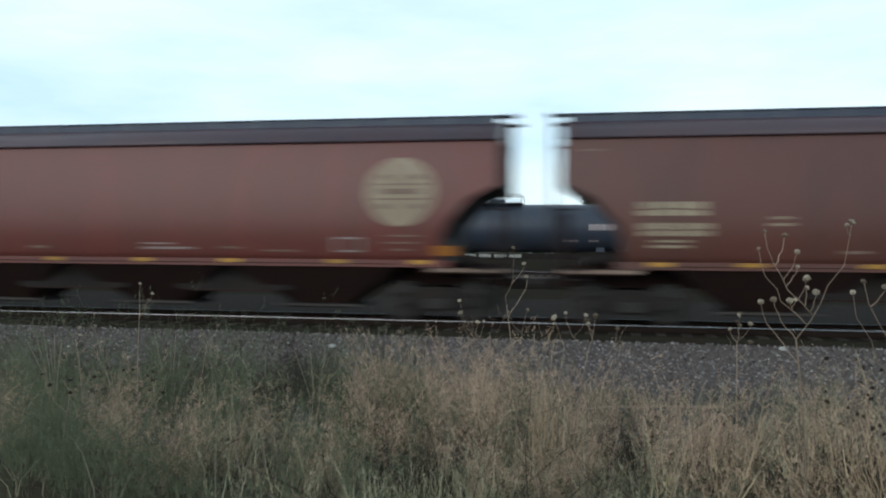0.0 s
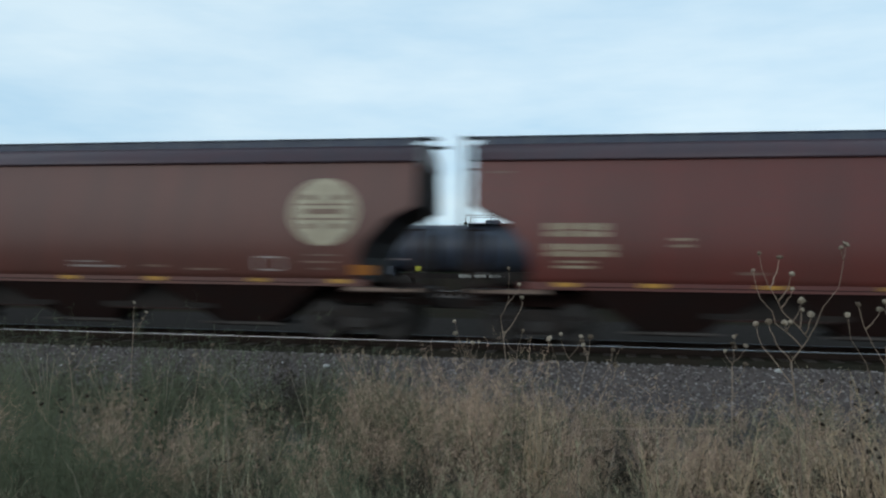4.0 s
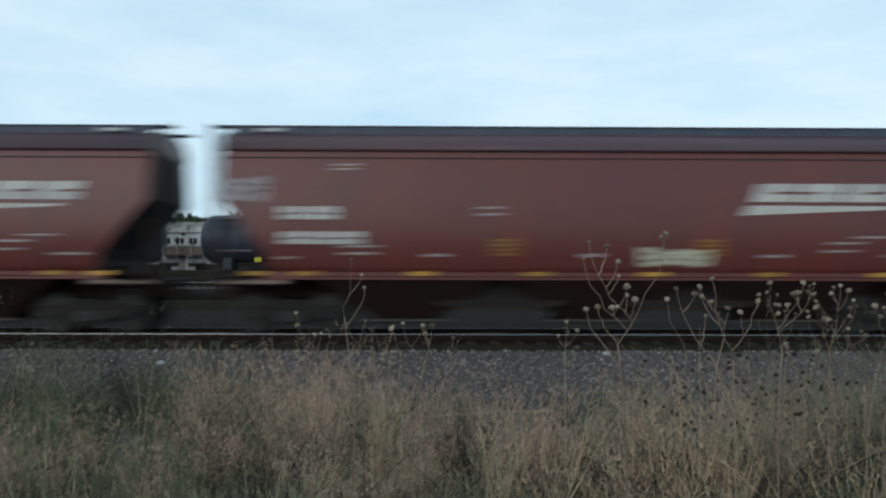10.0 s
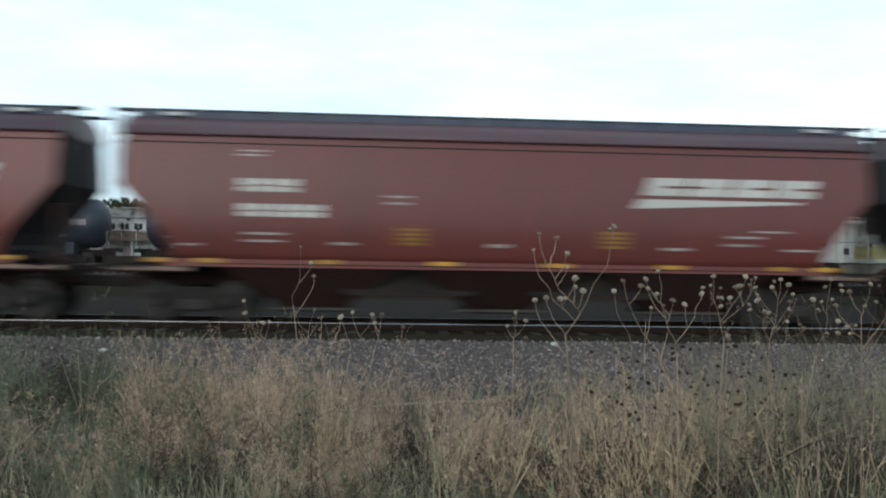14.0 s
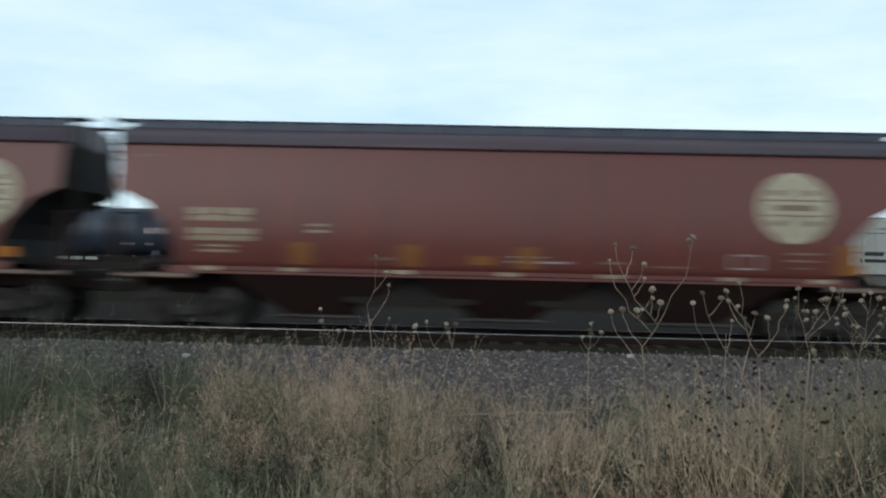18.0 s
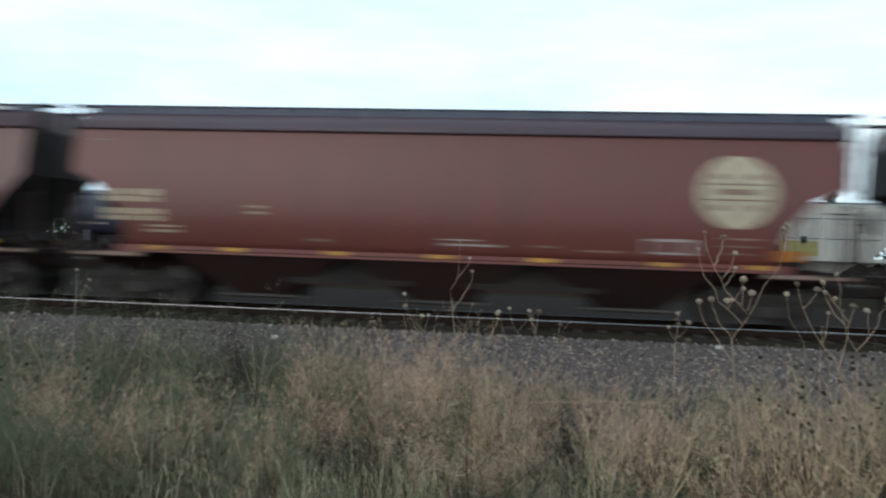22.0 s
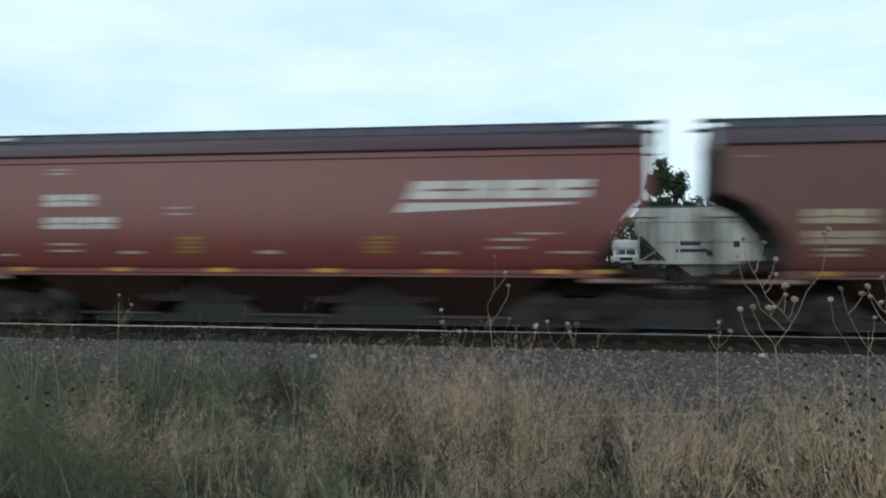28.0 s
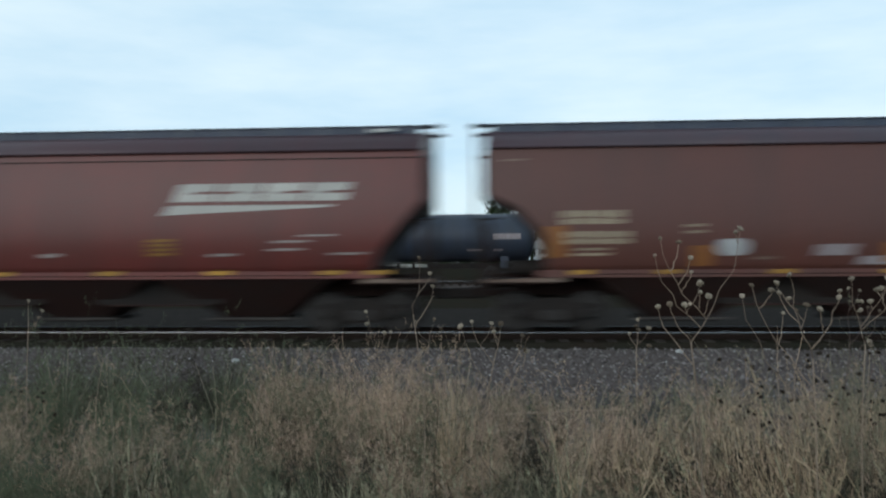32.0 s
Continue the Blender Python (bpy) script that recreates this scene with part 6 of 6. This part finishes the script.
    weed_patch("bent_pale_stalks", M_PALEGRASS, "bent pale dry stalks crossing one another in the weeds", STALKY, 416, 120, (-0.5, 0.75), (4.5, 6.2), (0.35, 0.75), 0.6, 1.6, -0.25, 16.0)
    weed_patch("bent_tan_stalks", M_TANSTALK, "bent tan dry stalks crossing one another in the weeds", STALKY, 417, 70, (0.02, 0.62), (4.6, 5.8), (0.45, 0.9), 0.55, 2.4, -0.25, 17.0)
    weed_patch("bent_dark_stalks", M_DARKWEED, "bent dark dead stalks in the weeds", STALKY, 418, 90, (-0.7, 0.8), (4.6, 6.6), (0.3, 0.8), 0.9, 2.0, -0.25, 18.0)


bank_weeds()


def tall_weed(x, y, heads, seed, fork=0.55, knot=None, stem=0.010, dark=False, size=0.02, tone=None, label="bleached dry weed stalk with round seed heads, standing in the grass"):
    """A branching dry stalk; heads: (dx, z) of each seed head, z in world metres."""
    rng = random.Random(seed)
    base = ground_z(x, y)
    weed = tagged(new("dry_weed"), label, "weed", group="dry weeds on the bank")
    weed.location = (x, y, base)
    crown = Vector((rng.uniform(-0.01, 0.01), 0, (knot if knot else min(z for _, z in heads) - 0.10) - base))
    foot = Vector((0, 0, -0.05))
    bow = Vector((rng.uniform(-0.09, 0.09), rng.uniform(-0.05, 0.05), 0))

    def along(u):
        """A point of the stem below the fork: upright, a little bowed."""
        return foot.lerp(crown, u) + bow * math.sin(math.pi * u)

    stalk = tone or (M_RUSSET if dark else M_TWIG)
    part("stem", tube([along(k / 10) for k in range(11)], stem * 1.05, stem * 0.75), stalk, weed)
    if not dark:
        more = []
        for dx, z in heads:
            more.append((dx, z))
            for n in range(rng.choice((0, 0, 1, 1, 2))):
                more.append((dx + rng.uniform(-0.05, 0.05), z - rng.uniform(0.0, 0.12)))
        heads = more
    joints = [along(u) for u in (0.72, 0.8, 0.86, 0.91, 0.95, 1.0)]
    spots = []
    for dx, z in sorted(heads, key=lambda h: -h[1]):
        tip = Vector((dx, rng.uniform(-0.10, 0.10), z - base))
        fits = [p for p in joints if tip.z - p.z > 0.02 + 1.5 * abs(tip.x - p.x)] or [p for p in joints if tip.z - p.z > 0.01 + 0.5 * abs(tip.x - p.x)]
        start = min(fits, key=lambda p: (tip - p).length + rng.uniform(0, 0.02)) if fits else along(fork)
        span = tip - start
        path = []
        for k in range(7):
            # leaves outward, then turns up toward its head
            u = k / 6
            side = 1.35 * u * (1 - u) ** 2 + 2.85 * u * u * (1 - u) + u ** 3
            rise = 0.9 * u * (1 - u) ** 2 + 1.8 * u * u * (1 - u) + u ** 3
            path.append(start + Vector((span.x * side, span.y * side, span.z * rise)) + Vector((rng.gauss(0, 1), rng.gauss(0, 1), 0)) * span.length * (0.019 if 0 < k < 6 else 0.0))
        part("branch", tube(path, stem * 0.58, stem * 0.27, 5), stalk, weed)
        for p, q in zip(path, path[1:]):
            joints += [p.lerp(q, f) for f in (0.3, 0.8)]
        spots.append((tip, (path[6] - path[5]).normalized()))
    for tip, way in spots:
        # a domed head in a ring of curled bracts
        r = size * (rng.uniform(0.72, 1.15) if dark else rng.uniform(0.62, 1.1))
        head = part("seed_head", seed_head(rng, r), M_SEED if dark else rng.choice((M_HEAD, M_HEAD, M_BROWNHEAD)), weed)
        head.location = tip
        nod = Vector((rng.gauss(0, 0.7), rng.gauss(-0.3, 0.7), 0.4)) + way
        head.rotation_mode = "QUATERNION"
        head.rotation_quaternion = nod.to_track_quat("Z", "Y")


def seed_head(rng, r):
    """A knobbly dome on a cup of pointed bracts, in one skin."""
    bm = bmesh.new()
    bmesh.ops.create_icosphere(bm, subdivisions=2, radius=r * 0.78)
    turn = rng.uniform(0, math.tau)
    for v in bm.verts:
        a = math.atan2(v.co.y, v.co.x) + turn
        rim = max(0.0, 1 - abs(v.co.z / r + 0.12) * 2.6)
        v.co *= rng.uniform(0.88, 1.14)
        spike = 1 + rim * 0.85 * max(0.0, math.sin(a * 5)) ** 2
        v.co.x, v.co.y, v.co.z = v.co.x * spike, v.co.y * spike, v.co.z * 0.85
    return bm


def at_depth(y, *rays):
    """Heads from their bearing and rise per metre of depth, laid at depth y."""
    return [(u * y, EYE.z + v * y) for u, v in rays]


def weeds():
    y = 4.8
    groups = [
        (-0.109, [(-0.090, -0.015), (-0.100, 0.004)], 0.8),
        (-0.128, [(-0.167, -0.061), (-0.143, -0.086), (-0.105, -0.072), (-0.084, -0.071)], 0.6),
        (-0.010, [(-0.052, -0.079), (-0.038, -0.073), (-0.014, -0.075), (-0.003, -0.075), (0.023, -0.091)], 0.55),
        (0.224, [(0.184, 0.025), (0.210, 0.021), (0.219, 0.002), (0.233, -0.028), (0.217, -0.052), (0.198, -0.053), (0.187, -0.057), (0.285, 0.037)], 0.55),
        (0.158, [(0.156, -0.078), (0.163, -0.070), (0.150, -0.088), (0.170, -0.080)], 0.8),
        (0.363, [(0.291, -0.031), (0.310, -0.036), (0.325, -0.040), (0.333, -0.046), (0.355, -0.054), (0.332, -0.018), (0.395, -0.038), (0.392, -0.045)], 0.62),
        (0.420, [(0.401, -0.023), (0.445, -0.023), (0.447, -0.034), (0.425, -0.05)], 0.7),
        (0.480, [(0.459, -0.027), (0.488, -0.026), (0.499, -0.032), (0.507, -0.044)], 0.7),
        (0.540, [(0.528, -0.050), (0.556, -0.025), (0.556, -0.054), (0.511, -0.08), (0.47, -0.066)], 0.7),
        (0.60, [(0.585, -0.04), (0.61, -0.03), (0.63, -0.05)], 0.75),
        (0.69, [(0.66, -0.05), (0.70, -0.04), (0.72, -0.06)], 0.75),
        (-0.595, [(-0.599, -0.047), (-0.585, -0.06)], 0.85),
        (-0.50, [(-0.51, -0.106), (-0.49, -0.10)], 0.8),
        (-0.69, [(-0.69, -0.108), (-0.67, -0.09), (-0.705, -0.098)], 0.8),
        (-0.30, [(-0.31, -0.13), (-0.29, -0.14)], 0.8),
    ]
    KNOTS = {0: -0.065, 3: -0.098, 5: -0.118, 6: -0.10, 7: -0.105, 8: -0.12}
    for i, (u, rays, fork) in enumerate(groups):
        d = 6.8 + 0.2 * (i % 3) if i > 10 else y + (0.9 if i % 3 == 1 else 0.0) - (0.5 if i % 4 == 3 else 0.0)
        x = u * d
        tall_weed(x, d, [(px - x, z) for px, z in at_depth(d, *rays)], 40 + i, fork, EYE.z + KNOTS[i] * d if i in KNOTS else None, 0.0037 if i not in (3, 5) else 0.0052)
    # a thicket of more stalks down the line, their shade put into a darker twig colour
    more = random.Random(5)
    for i in range(8):
        u = 0.40 + 0.043 * i + more.uniform(-0.012, 0.012)
        d = more.uniform(6.2, 7.6)
        rays = [(u + more.uniform(-0.035, 0.035), more.uniform(-0.105, -0.03)) for k in range(more.choice((2, 3, 4)))]
        tall_weed(u * d, d, [(px - u * d, z) for px, z in at_depth(d, *rays)], 140 + i, 0.6, None, 0.0042, size=0.026, tone=M_DUSK)
    rng = random.Random(9)
    for i in range(15):
        u = 0.285 + 0.02 * i + rng.uniform(-0.01, 0.01) if i < 11 else rng.uniform(-0.72, -0.4)
        d = rng.uniform(5.2, 6.4)
        rays = [(u + rng.uniform(-0.035, 0.035), rng.uniform(-0.20, -0.108 if i < 11 else -0.16)) for k in range(8 if i < 11 else 4)]
        x = u * d
        tall_weed(x, d, [(px - x, z) for px, z in at_depth(d, *rays)], 80 + i, 0.6, None, 0.0030, True, 0.0165, label="thin weed with small dark seed heads, standing in the grass")
    # single bleached stems, leaning
    for i, (u0, v0, u1, v1) in enumerate(((0.118, -0.150, 0.091, -0.275), (0.547, -0.166, 0.544, -0.24), (0.371, -0.138, 0.407, -0.205), (-0.485, -0.171, -0.486, -0.29),
                                          (-0.467, -0.168, -0.458, -0.25), (0.025, -0.21, 0.012, -0.30), (0.22, -0.20, 0.235, -0.29))):
        d = 4.6 + 0.15 * (i % 3)
        stem = tagged(new("bleached_stem"), "single bleached grass stem leaning out of the grass", "stalk", group="bleached stems on the bank")
        top, low = Vector((u0 * d, d, EYE.z + v0 * d)), Vector((u1 * d, d, EYE.z + v1 * d))
        foot = low + (low - top).normalized() * max(0.05, (low.z - ground_z(low.x, d) + 0.03) / max(0.3, (top - low).normalized().z))
        stem.location = foot
        line = [Vector()] + [(top - foot) * k / 6 + Vector((rng.gauss(0, 0.012), 0, 0)) for k in range(1, 7)]
        bm = tube(line, 0.0046, 0.0022, 5)
        part("stem", bm, M_HEAD, stem)
    # two white stones that lie on the shoulder beside the rail
    for u, d in ((0.2085, 18.2), (-0.330, 17.9)):
        bm = bmesh.new()
        bmesh.ops.create_icosphere(bm, subdivisions=2, radius=0.09)
        for v in bm.verts:
            v.co *= rng.uniform(0.8, 1.1)
            v.co.z *= 0.55
        rock = part("white_stone", bm, M_SHED)
        tagged(rock, "single white stone lying on the ballast shoulder", "stone", group="white stones")
        over = d - (TRACK_Y - 1.68)
        rock.location = (u * d, d, -0.315 + min(0.0, over) / 1.55 + 0.035)


weeds()


def dry_bush(x, y, height, spread, seed, mat, label):
    """A feathery dry bush of many fine upright twigs."""
    rng = random.Random(seed)
    bush = tagged(new("dry_bush"), label, "bush", group="dry bushes on the bank")
    bush.location = (x, y, ground_z(x, y) - 0.02)
    for i in range(7):
        a, r = rng.uniform(0, math.tau), spread * rng.uniform(0.1, 0.5)
        bm = bmesh.new()
        mid = Vector((math.cos(a) * r * 0.35, math.sin(a) * r * 0.35, height * 0.4))
        add_rod(bm, (0, 0, 0), mid, 0.007, 0.005, 5)
        add_rod(bm, mid, (math.cos(a) * r, math.sin(a) * r, height * rng.uniform(0.6, 0.95)), 0.005, 0.0025, 5)
        part("stem", bm, M_STALK, bush)
    rows = grow_plant(seed, 14, 0.75, 12, 6, 0.24, 0.4)
    turn = np.random.default_rng(seed)
    scale = np.array((spread * 1.5, spread * 1.5, height))
    p, q = rows[:, 0:3] * scale, rows[:, 3:6] * scale
    across = np.cross(q - p, turn.normal(0, 1.0, p.shape))
    across /= np.linalg.norm(across, axis=1)[:, None] + 1e-9
    across *= (rows[:, 6] * (0.0007 + 0.00022 * y))[:, None]
    verts = np.stack([p - across, p + across, q + across * 0.5, q - across * 0.5], 1).reshape(-1, 3)
    mass = from_arrays("twig_mass", verts.tolist(), np.arange(len(verts)).reshape(-1, 4).tolist(), mat, bush)
    tagged(mass, kind="stuff")


def bushes():
    rng = random.Random(21)
    for u, d, h, s, mat, what in ((-0.066, 6.1, 1.12, 0.24, M_TANSTALK, "upright feathery tan"), (-0.045, 6.3, 0.9, 0.22, M_RUSSET, "upright feathery russet"), (-0.063, 8.6, 1.15, 0.42, M_RUSSET, "feathery tan"), (-0.13, 8.4, 1.0, 0.6, M_RUSSET, "feathery tan"),
                                  (-0.215, 8.8, 1.15, 0.6, M_RUSSET, "feathery russet"), (-0.29, 8.3, 0.75, 0.5, M_RUSSET, "feathery russet"), (-0.35, 9.2, 1.1, 0.6, M_DARKWEED, "dark dead"),
                                  (-0.42, 10.0, 1.2, 0.8, M_GREEN, "dull green"), (-0.49, 9.5, 1.15, 0.7, M_DARKWEED, "dark dead"), (-0.55, 8.8, 1.2, 0.7, M_GREEN, "dull green"),
                                  (-0.63, 9.2, 1.25, 0.8, M_GREEN, "dull green"), (-0.72, 9.0, 1.25, 0.8, M_GREEN, "dull green"), (0.27, 7.2, 0.62, 0.5, M_RUSSET, "feathery russet"),
                                  (0.355, 5.6, 0.8, 0.4, M_RUSSET, "feathery russet"), (0.46, 8.0, 0.62, 0.6, M_STRAW, "feathery straw-coloured"), (0.53, 7.0, 0.7, 0.5, M_RUSSET, "feathery russet"),
                                  (0.49, 7.0, 1.0, 0.45, M_KHAKI, "feathery khaki"), (0.60, 8.0, 0.75, 0.6, M_GREEN, "dull green"), (0.69, 8.4, 0.8, 0.6, M_STRAW, "feathery straw-coloured"), (0.10, 7.2, 0.55, 0.5, M_STRAW, "feathery straw-coloured"),
                                  (0.18, 7.6, 0.58, 0.5, M_RUSSET, "feathery russet"), (-0.40, 6.4, 0.7, 0.5, M_GREEN, "dull green"), (-0.52, 5.8, 0.5, 0.5, M_GREEN, "dull green")):
        dry_bush(u * d, d, h, s, rng.randint(0, 999), mat, what + " dry bush in the grass")


bushes()


def fallen_stalk():
    stalk = tagged(new("fallen_stalk"), "thin fallen brown stalk caught level in the grass", "stalk")
    d = 5.4
    bm = bmesh.new()
    pts = [(u * d, d + 0.1 * math.sin(9 * u), EYE.z + v * d) for u, v in ((-0.012, -0.1865), (0.02, -0.1835), (0.05, -0.1845), (0.08, -0.182), (0.11, -0.1825), (0.146, -0.181))]
    for a, b in zip(pts, pts[1:]):
        add_rod(bm, a, b, 0.004, 0.0035, 6)
    part("stem", bm, M_TWIG, stalk)
    # pale curled stubs below it
    for u, v0, v1, bend in ((-0.058, -0.300, -0.255, 0.03), (-0.066, -0.290, -0.262, -0.04), (-0.020, -0.212, -0.190, 0.05)):
        d = 4.5
        foot = Vector((u * d, d, ground_z(u * d, d) - 0.02))
        top = Vector((u * d + bend, d, EYE.z + v1 * d))
        stub = tagged(new("dead_stub"), "short bleached dead stem curling over in the grass", "stalk", group="dead stems in the grass")
        line = [foot.lerp(top, k / 6) + Vector((bend * math.sin(k * 1.1) * 0.5, 0.02 * math.sin(k * 0.9), 0)) for k in range(7)]
        part("stem", tube(line, 0.0045, 0.0022, 6), M_HEAD, stub)


fallen_stalk()


# ---- what moves: every car of the train rolls to the right ----
# the couplings, back from the first one seen; small slack in each
SLACK = [0.23, -0.17, -0.33, 0, 0.23, 0.04, 0.2, 0.28, 0.08, -0.06, -0.10, -0.29, -0.39, 0.02, 0, 0.24, 0.09, 0.05, -0.21, 0.14,
         0.02, 0, -0.02, 0.33, 0.26, 0.2, -0.10, 0, -0.31, -0.09, 0, -0.03]
COUPLING = {-2: -2 * LONG, -1: -LONG}
along = 0.0
for k in range(35):
    COUPLING[k] = along - (SLACK[k] if k < len(SLACK) else 0.0)
    along += SHORT if k in WORDMARK else LONG


# seconds and metres: how far the train runs ahead of or behind an even, slightly slowing pace
SURGE = [(0, 0.0), (1, -0.05), (2, -0.05), (5, -0.04), (6, -0.3), (7, -0.07), (8, 0.0), (9, -0.08), (10, -0.01), (11, -0.05), (12, -0.2), (13, 0.09), (14.5, -0.25), (16, -0.54), (17, 0.12),
         (18, -0.03), (19, -0.42), (20, -0.06), (21, -0.5), (22, -0.05), (23, 0.2), (24, 0.65), (25, 0.3), (26, 0.75), (27.5, 0.4), (29, 0.07), (30, 0.59), (31, 0.3), (32, 0.1)]


def slot_at(t):
    """How far the first coupling has come at t seconds."""
    return -1.575 + 18.464 * t - 0.010 * t * t + float(np.interp(t, [p[0] for p in SURGE], [p[1] for p in SURGE]))


def turn_wheels(car, k):
    """The wheelsets roll while their car goes past the bank."""
    back = (COUPLING[k] + COUPLING[k + 1]) / 2
    near = [f for f in range(0, 32 * FPS + 1) if abs(slot_at(f / FPS) - back) < 26.0]
    if not near:
        return
    times = sorted({0, 32 * FPS} | set(near))
    for truck in (c for c in car.children if c.name.startswith("truck")):
        for wheels in (c for c in truck.children if c.name.startswith("wheelset")):
            x, y, z = wheels.location
            rows = []
            for f in times:
                held = min(max(f, near[0]), near[-1]) / FPS
                rows.append((f / FPS, pose(x, y, z) @ Matrix.Rotation((slot_at(held) - slot_at(near[0] / FPS)) / 0.458, 4, "Y")))
            walk(wheels, rows)


def motions():
    for k, car in CARS.items():
        walk(car, [(t, pose(slot_at(t) - (COUPLING[k] + COUPLING[k + 1]) / 2, TRACK_Y, 0)) for t, _ in SURGE])
        turn_wheels(car, k)


motions()
